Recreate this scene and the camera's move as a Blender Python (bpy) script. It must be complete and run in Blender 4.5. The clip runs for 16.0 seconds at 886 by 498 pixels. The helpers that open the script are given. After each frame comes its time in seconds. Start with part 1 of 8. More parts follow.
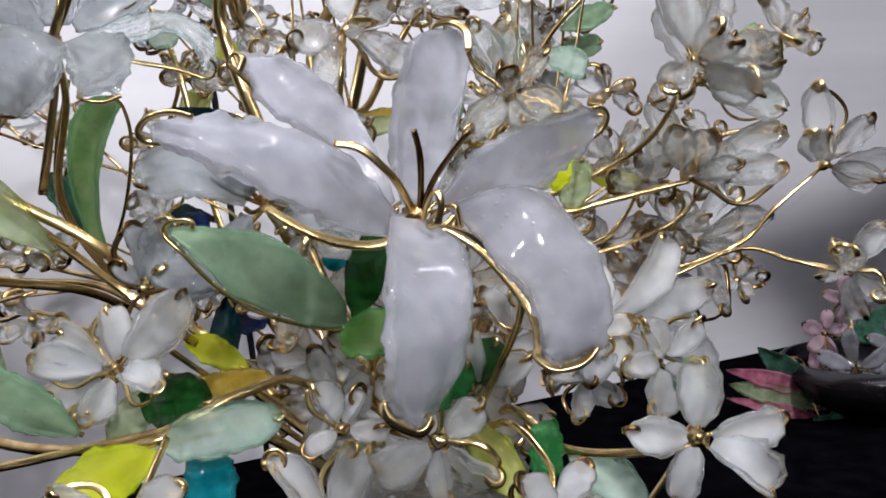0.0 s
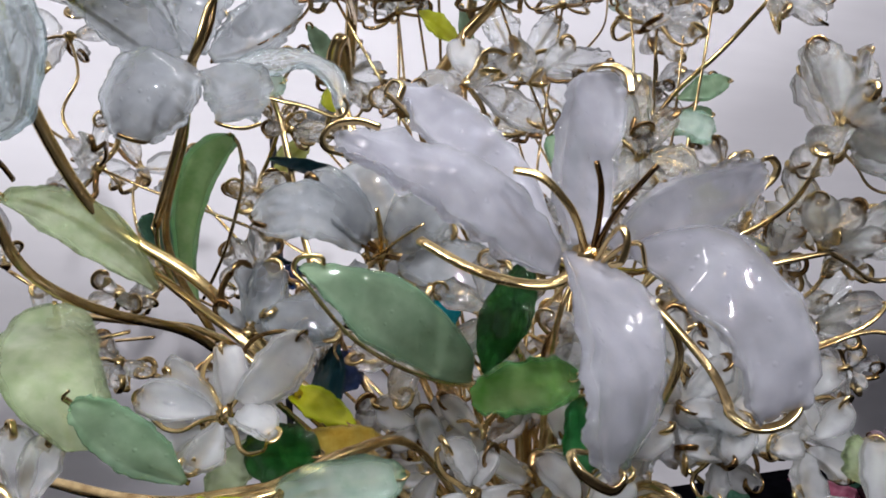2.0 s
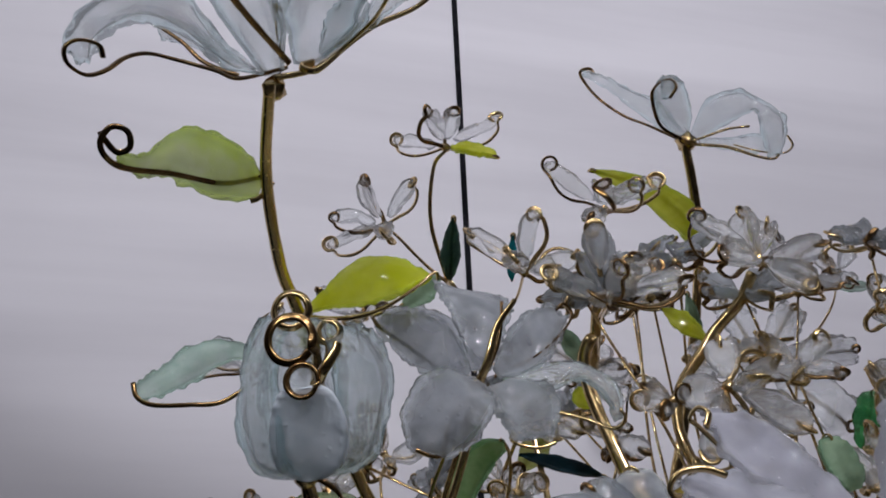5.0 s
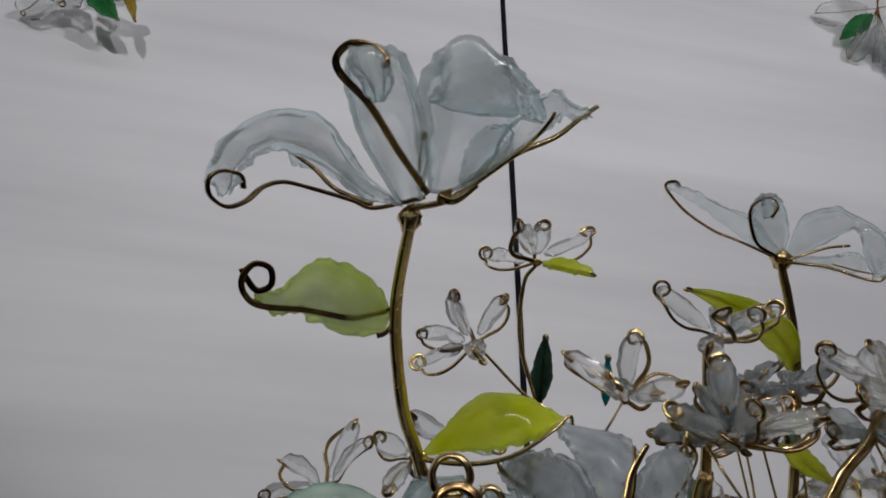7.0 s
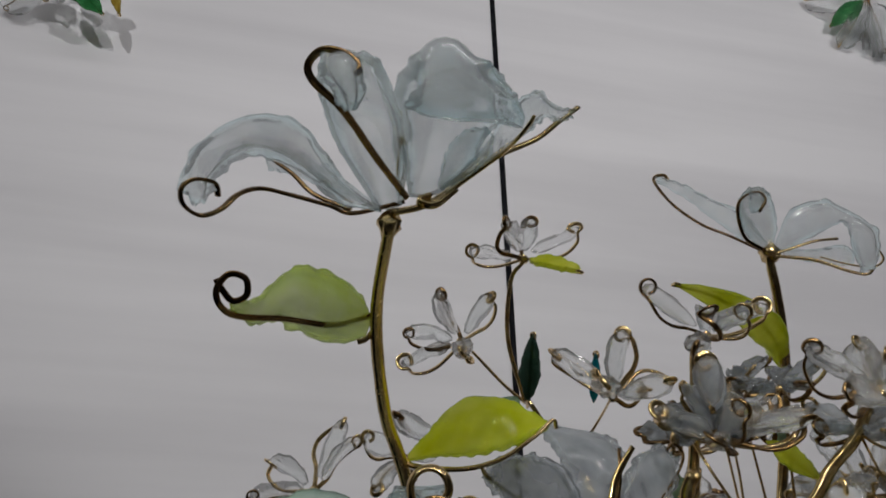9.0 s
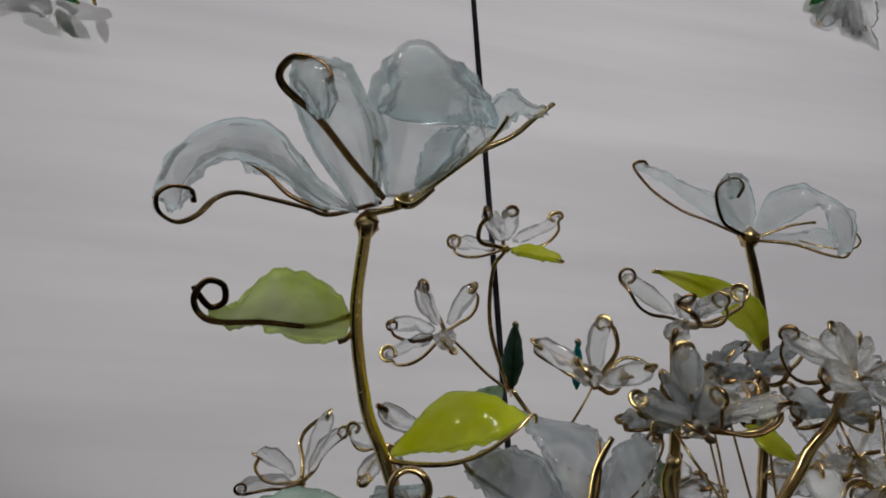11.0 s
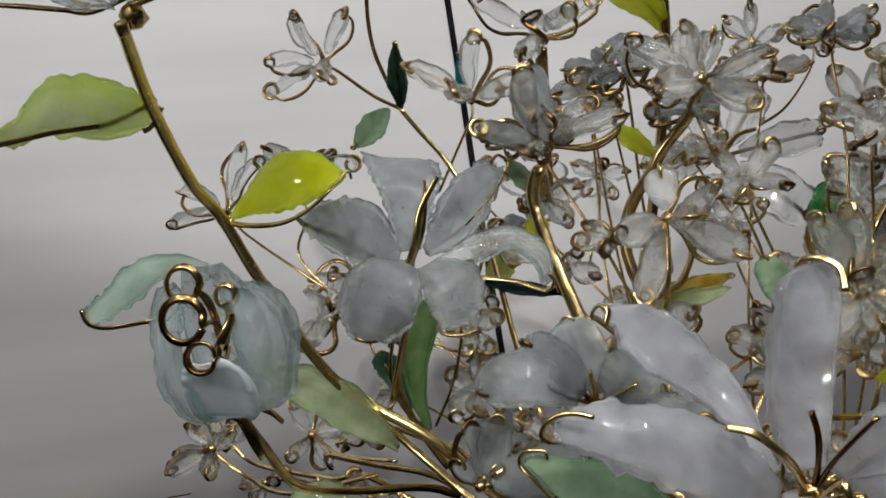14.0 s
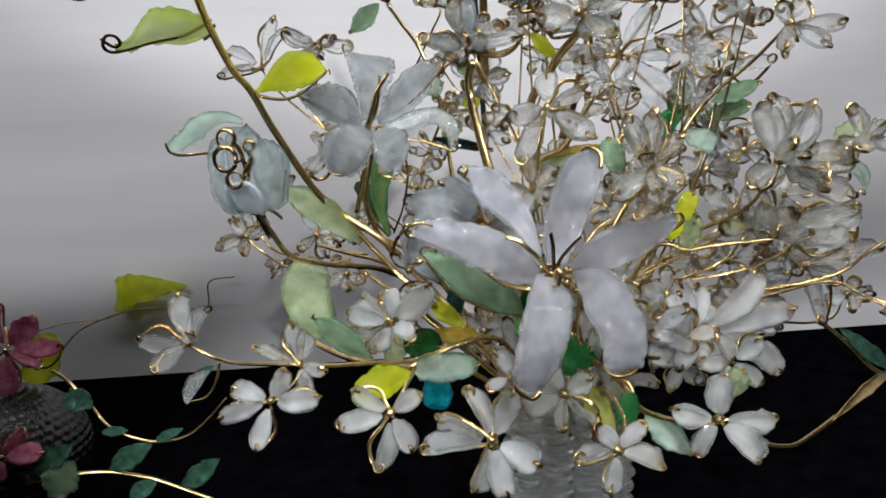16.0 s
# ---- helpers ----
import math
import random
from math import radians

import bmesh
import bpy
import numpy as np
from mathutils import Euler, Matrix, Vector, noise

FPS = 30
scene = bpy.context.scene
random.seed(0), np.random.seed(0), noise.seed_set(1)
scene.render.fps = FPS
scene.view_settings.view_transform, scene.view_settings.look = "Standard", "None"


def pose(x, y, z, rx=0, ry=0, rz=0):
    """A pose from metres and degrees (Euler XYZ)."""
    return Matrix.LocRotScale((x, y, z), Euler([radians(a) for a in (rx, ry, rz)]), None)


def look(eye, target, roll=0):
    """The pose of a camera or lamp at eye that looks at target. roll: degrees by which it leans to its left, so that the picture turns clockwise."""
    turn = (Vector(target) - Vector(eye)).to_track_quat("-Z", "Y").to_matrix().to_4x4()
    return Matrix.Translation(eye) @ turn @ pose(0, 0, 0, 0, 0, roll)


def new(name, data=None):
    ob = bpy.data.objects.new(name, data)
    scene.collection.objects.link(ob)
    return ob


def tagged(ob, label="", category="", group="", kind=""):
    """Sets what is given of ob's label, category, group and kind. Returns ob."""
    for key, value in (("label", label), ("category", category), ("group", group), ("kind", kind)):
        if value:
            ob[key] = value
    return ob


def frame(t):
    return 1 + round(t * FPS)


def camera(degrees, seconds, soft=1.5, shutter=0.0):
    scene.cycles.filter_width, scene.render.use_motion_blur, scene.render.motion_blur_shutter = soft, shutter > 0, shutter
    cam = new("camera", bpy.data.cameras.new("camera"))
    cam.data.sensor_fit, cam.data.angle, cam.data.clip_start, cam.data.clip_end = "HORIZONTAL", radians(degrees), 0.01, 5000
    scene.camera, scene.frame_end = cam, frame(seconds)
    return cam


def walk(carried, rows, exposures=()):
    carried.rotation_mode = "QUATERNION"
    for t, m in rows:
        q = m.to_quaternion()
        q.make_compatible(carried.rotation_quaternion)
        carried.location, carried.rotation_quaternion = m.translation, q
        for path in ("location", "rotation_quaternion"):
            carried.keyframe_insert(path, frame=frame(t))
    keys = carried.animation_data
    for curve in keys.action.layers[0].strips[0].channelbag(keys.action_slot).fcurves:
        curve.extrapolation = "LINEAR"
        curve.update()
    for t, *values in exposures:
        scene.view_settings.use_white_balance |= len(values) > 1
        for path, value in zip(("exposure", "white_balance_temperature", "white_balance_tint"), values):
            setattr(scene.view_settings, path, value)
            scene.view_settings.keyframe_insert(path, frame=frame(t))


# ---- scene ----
cam = camera(57.8, 16.0, soft=1.7)
PATH = [
    (0, (0.031, 0.014, 0.233), (-0.079, 2.006, 0.088), -4.5),
    (0.5, (0.029, 0.018, 0.23), (-0.059, 2.011, 0.095), -5.0),
    (1, (0.016, 0.027, 0.217), (-0.046, 2.024, 0.137), -3.8),
    (1.5, (-0.001, 0.031, 0.214), (-0.071, 2.03, 0.213), -2.7),
    (2, (-0.014, 0.029, 0.218), (-0.146, 2.022, 0.318), -1.3),
    (2.5, (-0.019, 0.027, 0.221), (-0.188, 2.012, 0.398), -0.6),
    (3, (-0.025, 0.021, 0.224), (-0.256, 1.991, 0.478), 1.0),
    (3.5, (-0.034, 0.021, 0.222), (-0.315, 1.973, 0.56), 2.3),
    (4, (-0.045, 0.033, 0.224), (-0.391, 1.95, 0.675), 2.6),
    (4.5, (-0.048, 0.026, 0.232), (-0.472, 1.905, 0.77), 1.8),
    (5, (-0.054, 0.006, 0.239), (-0.548, 1.812, 0.943), 0.5),
    (5.2, (-0.059, -0.001, 0.24), (-0.58, 1.785, 0.975), 0.9),
    (7.3, (-0.097, 0.007, 0.263), (-0.617, 1.715, 1.165), 2.7),
    (7.5, (-0.096, 0.008, 0.263), (-0.612, 1.721, 1.156), 2.7),
    (8, (-0.096, 0.009, 0.265), (-0.605, 1.723, 1.162), 2.4),
    (8.5, (-0.094, 0.008, 0.267), (-0.605, 1.726, 1.154), 2.0),
    (10.8, (-0.089, 0.005, 0.272), (-0.58, 1.754, 1.11), 0.5),
    (11, (-0.088, 0.004, 0.273), (-0.574, 1.758, 1.103), 0.2),
    (11.5, (-0.074, -0.002, 0.281), (-0.558, 1.804, 0.991), -1.3),
    (12, (-0.059, -0.003, 0.291), (-0.535, 1.851, 0.872), -2.7),
    (12.5, (-0.05, -0.002, 0.291), (-0.506, 1.88, 0.792), -3.7),
    (13, (-0.039, -0.003, 0.298), (-0.527, 1.905, 0.646), -5.1),
    (13.5, (-0.02, 0.012, 0.3), (-0.598, 1.921, 0.444), -5.7),
    (14, (-0.007, 0.009, 0.302), (-0.644, 1.905, 0.317), -6.0),
    (14.5, (0.011, -0.027, 0.309), (-0.6, 1.87, 0.143), -4.8),
    (15, (0.048, -0.062, 0.323), (-0.538, 1.835, 0.084), -4.5),
    (15.5, (0.087, -0.094, 0.328), (-0.497, 1.79, 0.0), -4.2),
    (16, (0.116, -0.146, 0.326), (-0.641, 1.661, -0.079), -2.2),
]
EXPOSURES = [(0.0, 0.22, 6200, 16), (1.0, 0.22, 6220, 16), (2.5, 0.09, 6250, 17), (3.5, -0.11, 6200, 17), (5.0, -0.74, 6100, 19), (7.5, -1.06, 6450, 11), (11.0, -1.04, 6550, 11), (13.0, -0.75, 6650, 10), (14.0, -0.48, 6650, 8), (15.0, -0.22, 6500, 9), (16.0, 0.02, 6350, 10)]
walk(cam, [(t, look(eye, target, roll)) for t, eye, target, roll in PATH], EXPOSURES)

# ---- light: a dim hall with small ceiling spotlights ----
world = bpy.data.worlds.new("hall_light")
scene.world = world
world.use_nodes = True
world.node_tree.nodes["Background"].inputs[0].default_value = (0.80, 0.84, 1.0, 1)
world.node_tree.nodes["Background"].inputs[1].default_value = 0.25


def lamp(name, eye, target, watts, size, long=None, colour=(0.985, 0.98, 0.97)):
    data = bpy.data.lights.new(name, "AREA")
    data.shape, data.size, data.energy, data.color = "DISK", size, watts, colour
    if long:
        data.shape, data.size, data.size_y = "RECTANGLE", long, size
    ob = new(name, data)
    ob.matrix_world = look(eye, target)
    return ob


strip = lamp("strip_lamp", (0.32, 0.17, 1.45), (0.1, 0.50, 0.35), 5.0, 0.03, 1.6)
strip.matrix_world = Matrix.Translation((0.32, 0.17, 1.45)) @ Matrix.Rotation(radians(28), 4, "Z") @ Matrix.Rotation(radians(20), 4, "X")


def spot(eye, target, watts, cone, blend=0.7):
    data = bpy.data.lights.new("spot_lamp", "SPOT")
    data.energy, data.spot_size, data.spot_blend, data.shadow_soft_size, data.color = watts, radians(cone), blend, 0.028, (0.985, 0.98, 0.96)
    new("spot_lamp", data).matrix_world = look(eye, target)


spot((-0.70, -0.85, 1.75), (-0.12, 0.30, 0.07), 30, 26)
spot((-0.35, -1.45, 1.25), (-0.05, 0.30, 0.07), 54, 24)
spot((0.20, -1.05, 1.75), (0.0, 0.28, 0.07), 62, 26)
spot((0.75, -1.40, 1.25), (0.05, 0.30, 0.07), 70, 24)
spot((0.95, -0.65, 1.75), (0.10, 0.30, 0.07), 76, 26)
spot((1.05, -0.45, 1.75), (0.44, 0.92, 0.0), 120, 16)
# two wide washers, added unseen, light the wall over the flowers; their cone edge stands in for shade cast on its foot
spot((0.10, -1.31, 1.30), (-0.37, -0.43, 1.629), 90, 100, 0.09)
spot((1.24, -0.70, 1.30), (0.77, 0.18, 1.659), 92, 100, 0.09)


# ---- materials ----
def material(name):
    m = bpy.data.materials.new(name)
    m.use_nodes = True
    nt = m.node_tree
    return m, nt, nt.nodes["Principled BSDF"]


def node(nt, kind, **values):
    n = nt.nodes.new(kind)
    for key, value in values.items():
        if key in n.inputs:
            n.inputs[key].default_value = value
    return n


def ramp(nt, stops):
    n = nt.nodes.new("ShaderNodeValToRGB")
    e = n.color_ramp.elements
    e[0].position, e[0].color = stops[0][0], (*stops[0][1], 1)
    e[1].position, e[1].color = stops[-1][0], (*stops[-1][1], 1)
    for p, c in stops[1:-1]:
        x = e.new(p)
        x.color = (*c, 1)
    return n


def textured(nt, scale, detail=3.0, stretch=(1, 1, 1), where="Object"):
    tc = nt.nodes.new("ShaderNodeTexCoord")
    mp = nt.nodes.new("ShaderNodeMapping")
    mp.inputs["Scale"].default_value = stretch
    nt.links.new(tc.outputs[where], mp.inputs["Vector"])
    nz = node(nt, "ShaderNodeTexNoise", Scale=scale, Detail=detail)
    nt.links.new(mp.outputs[0], nz.inputs["Vector"])
    return nz


def glass(name, dark, light, clear, glow, thin=0.0, rough=0.02, wave=130, bump=0.16, rim=None, milk=0.35, edge_thin=None):
    """Cast glass: a glossy body, part milky and part clear; clear: how far light is refracted, glow: how far it is scattered through, thin: how far it passes unbent, rim: the colour of the clear, thicker rim, milk: how much clearer that rim is, edge_thin: how far light passes the rim unbent."""
    m, nt, p = material(name)
    nz = textured(nt, wave, 4)
    cr = ramp(nt, [(0.32, dark), (0.68, light)])
    nt.links.new(nz.outputs["Fac"], cr.inputs[0])
    info = nt.nodes.new("ShaderNodeObjectInfo")
    hsv = nt.nodes.new("ShaderNodeHueSaturation")
    vary = node(nt, "ShaderNodeMapRange")
    vary.inputs["To Min"].default_value, vary.inputs["To Max"].default_value = 0.86, 1.12
    nt.links.new(info.outputs["Random"], vary.inputs["Value"])
    nt.links.new(vary.outputs[0], hsv.inputs["Value"])
    at_rim = nt.nodes.new("ShaderNodeAttribute")
    at_rim.attribute_name = "rim"
    thick_rim = nt.nodes.new("ShaderNodeMath")
    thick_rim.operation = "POWER"
    thick_rim.inputs[1].default_value = 2.0
    nt.links.new(at_rim.outputs["Fac"], thick_rim.inputs[0])
    edge = nt.nodes.new("ShaderNodeMix")
    edge.data_type = "RGBA"
    nt.links.new(thick_rim.outputs[0], edge.inputs[0])
    nt.links.new(cr.outputs[0], edge.inputs[6])
    edge.inputs[7].default_value = (*(rim or light), 1)
    nt.links.new(edge.outputs[2], hsv.inputs["Color"])
    nt.links.new(hsv.outputs[0], p.inputs["Base Color"])
    p.inputs["Roughness"].default_value = rough
    p.inputs["IOR"].default_value = 1.5
    fog = textured(nt, 45, 2)
    mr = node(nt, "ShaderNodeMapRange")
    mr.inputs["From Min"].default_value, mr.inputs["From Max"].default_value = 0.3, 0.7
    mr.inputs["To Min"].default_value, mr.inputs["To Max"].default_value = max(0, clear - 0.18), min(1, clear + 0.18)
    nt.links.new(fog.outputs["Fac"], mr.inputs["Value"])
    clearer = nt.nodes.new("ShaderNodeMath")
    clearer.operation, clearer.use_clamp = "MULTIPLY_ADD", True
    clearer.inputs[1].default_value = milk
    nt.links.new(thick_rim.outputs[0], clearer.inputs[0])
    nt.links.new(mr.outputs[0], clearer.inputs[2])
    nt.links.new(clearer.outputs[0], p.inputs["Transmission Weight"])
    bn = textured(nt, 70, 2)
    bp = node(nt, "ShaderNodeBump", Strength=bump, Distance=0.003)
    nt.links.new(bn.outputs["Fac"], bp.inputs["Height"])
    wavy = node(nt, "ShaderNodeMapRange")
    wavy.inputs["To Min"].default_value, wavy.inputs["To Max"].default_value = bump, bump * 2.0
    nt.links.new(thick_rim.outputs[0], wavy.inputs["Value"])
    nt.links.new(wavy.outputs[0], bp.inputs["Strength"])
    vo = node(nt, "ShaderNodeTexVoronoi", Scale=260.0)
    nt.links.new(bn.inputs["Vector"].links[0].from_socket, vo.inputs["Vector"])
    dot = node(nt, "ShaderNodeMapRange")
    dot.inputs["From Min"].default_value, dot.inputs["From Max"].default_value = 0.0, 0.22
    dot.inputs["To Min"].default_value, dot.inputs["To Max"].default_value = 1.0, 0.0
    nt.links.new(vo.outputs["Distance"], dot.inputs["Value"])
    bubbles = node(nt, "ShaderNodeBump", Strength=0.35, Distance=0.0006)
    nt.links.new(dot.outputs[0], bubbles.inputs["Height"])
    nt.links.new(bp.outputs[0], bubbles.inputs["Normal"])
    nt.links.new(bubbles.outputs[0], p.inputs["Normal"])
    tr = nt.nodes.new("ShaderNodeBsdfTranslucent")
    nt.links.new(hsv.outputs[0], tr.inputs["Color"])
    mix = nt.nodes.new("ShaderNodeMixShader")
    less = node(nt, "ShaderNodeMapRange")
    less.inputs["To Min"].default_value, less.inputs["To Max"].default_value = glow, glow * 0.35
    nt.links.new(thick_rim.outputs[0], less.inputs["Value"])
    nt.links.new(less.outputs[0], mix.inputs[0])
    nt.links.new(p.outputs[0], mix.inputs[1])
    nt.links.new(tr.outputs[0], mix.inputs[2])
    see = nt.nodes.new("ShaderNodeBsdfTransparent")
    see.inputs["Color"].default_value = (*[0.5 + 0.5 * c for c in light], 1)
    both = nt.nodes.new("ShaderNodeMixShader")
    through_rim = node(nt, "ShaderNodeMapRange")
    through_rim.inputs["To Min"].default_value, through_rim.inputs["To Max"].default_value = thin, min(0.6, thin + milk * 0.7) if edge_thin is None else edge_thin
    nt.links.new(thick_rim.outputs[0], through_rim.inputs["Value"])
    nt.links.new(through_rim.outputs[0], both.inputs[0])
    nt.links.new(mix.outputs[0], both.inputs[1])
    nt.links.new(see.outputs[0], both.inputs[2])
    nt.links.new(both.outputs[0], nt.nodes["Material Output"].inputs["Surface"])
    return m


def crystal(name):
    """Thick lead crystal: clear and smooth, with a trace of scatter inside."""
    m, nt, p = material(name)
    p.inputs["Base Color"].default_value = (0.97, 0.985, 0.98, 1)
    p.inputs["Roughness"].default_value = 0.0
    p.inputs["IOR"].default_value = 1.55
    p.inputs["Transmission Weight"].default_value = 1.0
    streak = textured(nt, 60, 2, (1, 1, 3))
    bp = node(nt, "ShaderNodeBump", Strength=0.12, Distance=0.002)
    nt.links.new(streak.outputs["Fac"], bp.inputs["Height"])
    nt.links.new(bp.outputs[0], p.inputs["Normal"])
    tr = nt.nodes.new("ShaderNodeBsdfTranslucent")
    tr.inputs["Color"].default_value = (0.9, 0.93, 0.92, 1)
    mix = nt.nodes.new("ShaderNodeMixShader")
    mix.inputs[0].default_value = 0.14
    nt.links.new(p.outputs[0], mix.inputs[1])
    nt.links.new(tr.outputs[0], mix.inputs[2])
    nt.links.new(mix.outputs[0], nt.nodes["Material Output"].inputs["Surface"])
    return m


def metal(name, dark, light, rough=0.22):
    m, nt, p = material(name)
    nz = textured(nt, 160, 3)
    cr = ramp(nt, [(0.25, dark), (0.60, light)])
    nt.links.new(nz.outputs["Fac"], cr.inputs[0])
    nt.links.new(cr.outputs[0], p.inputs["Base Color"])
    p.inputs["Metallic"].default_value = 1
    fine = textured(nt, 900, 2)
    mr = node(nt, "ShaderNodeMapRange")
    mr.inputs["To Min"].default_value, mr.inputs["To Max"].default_value = rough - 0.05, rough + 0.07
    nt.links.new(fine.outputs["Fac"], mr.inputs["Value"])
    nt.links.new(mr.outputs[0], p.inputs["Roughness"])
    bp = node(nt, "ShaderNodeBump", Strength=0.03, Distance=0.0006)
    nt.links.new(nz.outputs["Fac"], bp.inputs["Height"])
    nt.links.new(bp.outputs[0], p.inputs["Normal"])
    return m


def paint(name, dark, light, scale, rough, stretch=(1, 1, 1), bump=0.05, lo=0.35, hi=0.65):
    m, nt, p = material(name)
    nz = textured(nt, scale, 5, stretch)
    cr = ramp(nt, [(lo, dark), (hi, light)])
    nt.links.new(nz.outputs["Fac"], cr.inputs[0])
    nt.links.new(cr.outputs[0], p.inputs["Base Color"])
    p.inputs["Roughness"].default_value = rough
    fine = textured(nt, 600, 3)
    bp = node(nt, "ShaderNodeBump", Strength=bump, Distance=0.001)
    nt.links.new(fine.outputs["Fac"], bp.inputs["Height"])
    nt.links.new(bp.outputs[0], p.inputs["Normal"])
    return m


def matt(*values):
    m = paint(*values)
    m.node_tree.nodes["Principled BSDF"].inputs["Specular IOR Level"].default_value = 0.0
    return m


MAT = {
    "milk": glass("milk_glass", (0.53, 0.54, 0.60), (0.62, 0.63, 0.69), 0.60, 0.24, 0.08, milk=0.3, rim=(0.78, 0.80, 0.85)),
    "opal": glass("opal_glass", (0.76, 0.79, 0.81), (0.90, 0.92, 0.93), 0.74, 0.28, 0.06, milk=0.40, rim=(0.95, 0.97, 0.98)),
    "haze": glass("hazy_glass", (0.38, 0.41, 0.44), (0.50, 0.53, 0.55), 0.66, 0.18, 0.14, rim=(0.80, 0.87, 0.89)),
    "frost": glass("frosted_glass", (0.76, 0.79, 0.81), (0.93, 0.95, 0.96), 0.80, 0.13, 0.26, rim=(0.92, 0.94, 0.95), edge_thin=0.10),
    "clear": glass("clear_glass", (0.90, 0.94, 0.95), (0.98, 1.0, 1.0), 0.93, 0.08, 0.42, rim=(0.95, 0.97, 0.97), edge_thin=0.10),
    "aqua": glass("pale_aqua_glass", (0.84, 0.91, 0.93), (0.95, 0.98, 0.98), 0.90, 0.07, 0.24, rim=(0.56, 0.82, 0.85), milk=0.3),
    "jade": glass("jade_glass", (0.26, 0.39, 0.25), (0.37, 0.51, 0.35), 0.46, 0.30, 0.08, rim=(0.30, 0.54, 0.34)),
    "sage": glass("sage_glass", (0.50, 0.62, 0.36), (0.72, 0.80, 0.58), 0.64, 0.22, 0.16, rim=(0.46, 0.64, 0.30)),
    "mint": glass("mint_glass", (0.56, 0.74, 0.63), (0.80, 0.91, 0.85), 0.64, 0.20, 0.14, rim=(0.32, 0.64, 0.46)),
    "lime": glass("lime_glass", (0.66, 0.72, 0.01), (0.88, 0.90, 0.16), 0.42, 0.50, 0.16, wave=48, rim=(0.56, 0.70, 0.01), milk=0.25),
    "lime_white": glass("lime_and_white_glass", (0.60, 0.76, 0.04), (0.94, 0.97, 0.78), 0.50, 0.36, 0.24, wave=30, rim=(0.46, 0.66, 0.0), milk=0.15),
    "bud": glass("bud_glass", (0.66, 0.74, 0.76), (0.82, 0.88, 0.89), 0.88, 0.08, 0.28, rim=(0.52, 0.76, 0.78)),
    "bud_face": glass("opaque_bud_glass", (0.84, 0.90, 0.94), (0.90, 0.94, 0.97), 0.30, 0.40, 0.0, bump=0.06, rim=(0.72, 0.80, 0.86), milk=0.1),
    "emerald": glass("emerald_glass", (0.008, 0.06, 0.01), (0.025, 0.16, 0.03), 0.75, 0.06, 0.05),
    "green": glass("bright_green_glass", (0.02, 0.22, 0.05), (0.10, 0.46, 0.16), 0.65, 0.15, 0.08),
    "teal": glass("teal_glass", (0.0, 0.15, 0.20), (0.01, 0.32, 0.38), 0.45, 0.15),
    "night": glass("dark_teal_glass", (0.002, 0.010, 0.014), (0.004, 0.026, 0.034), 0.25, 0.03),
    "fern": glass("fern_green_glass", (0.16, 0.44, 0.08), (0.55, 0.78, 0.36), 0.50, 0.45, 0.20, wave=60, rim=(0.06, 0.52, 0.16)),
    "fresh": glass("yellow_green_glass", (0.50, 0.54, 0.10), (0.72, 0.74, 0.30), 0.50, 0.34, 0.14, rim=(0.48, 0.54, 0.08)),
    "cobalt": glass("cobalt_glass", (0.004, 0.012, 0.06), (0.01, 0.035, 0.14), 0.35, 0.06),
    "spring": glass("spring_green_glass", (0.30, 0.50, 0.20), (0.48, 0.66, 0.34), 0.46, 0.40, 0.12, rim=(0.12, 0.42, 0.16)),
    "olive": glass("amber_glass", (0.45, 0.28, 0.03), (0.68, 0.55, 0.12), 0.55, 0.2, 0.06),
    "pink": glass("pink_glass", (0.44, 0.09, 0.18), (0.68, 0.28, 0.38), 0.35, 0.25),
    "emerald2": glass("deep_green_glass", (0.03, 0.09, 0.06), (0.08, 0.19, 0.13), 0.25, 0.15),
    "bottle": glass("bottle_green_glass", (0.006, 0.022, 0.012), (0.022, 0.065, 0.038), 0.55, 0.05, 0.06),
    "rose": glass("rose_glass", (0.50, 0.34, 0.40), (0.70, 0.54, 0.60), 0.3, 0.25),
    "vase": crystal("crystal_glass"),
    "brass": metal("brass_wire", (0.42, 0.275, 0.11), (0.78, 0.58, 0.28), 0.18),
    "dark_brass": metal("tarnished_brass_wire", (0.11, 0.062, 0.026), (0.33, 0.20, 0.08), 0.20),
    "gold": metal("matt_gold_ribbon", (0.70, 0.49, 0.19), (0.86, 0.64, 0.29), 0.24),
    "rod": matt("black_steel", (0.008, 0.008, 0.010), (0.02, 0.02, 0.024), 60, 0.5),
    "table": matt("black_velvet", (0.0012, 0.0012, 0.0018), (0.0028, 0.0028, 0.004), 40, 0.8),
    # wall: blurred shadow streaks are painted into the white as stretched noise
    "wall": paint("white_wall_shadow_streaks", (0.66, 0.65, 0.68), (0.80, 0.79, 0.82), 1.6, 0.5, (0.5, 0.5, 6.0), 0.03),
    "room": paint("grey_plaster", (0.14, 0.14, 0.15), (0.19, 0.19, 0.20), 3.0, 0.9),
    "pot": paint("dark_glazed_clay", (0.008, 0.007, 0.009), (0.016, 0.014, 0.017), 120, 0.2),
}


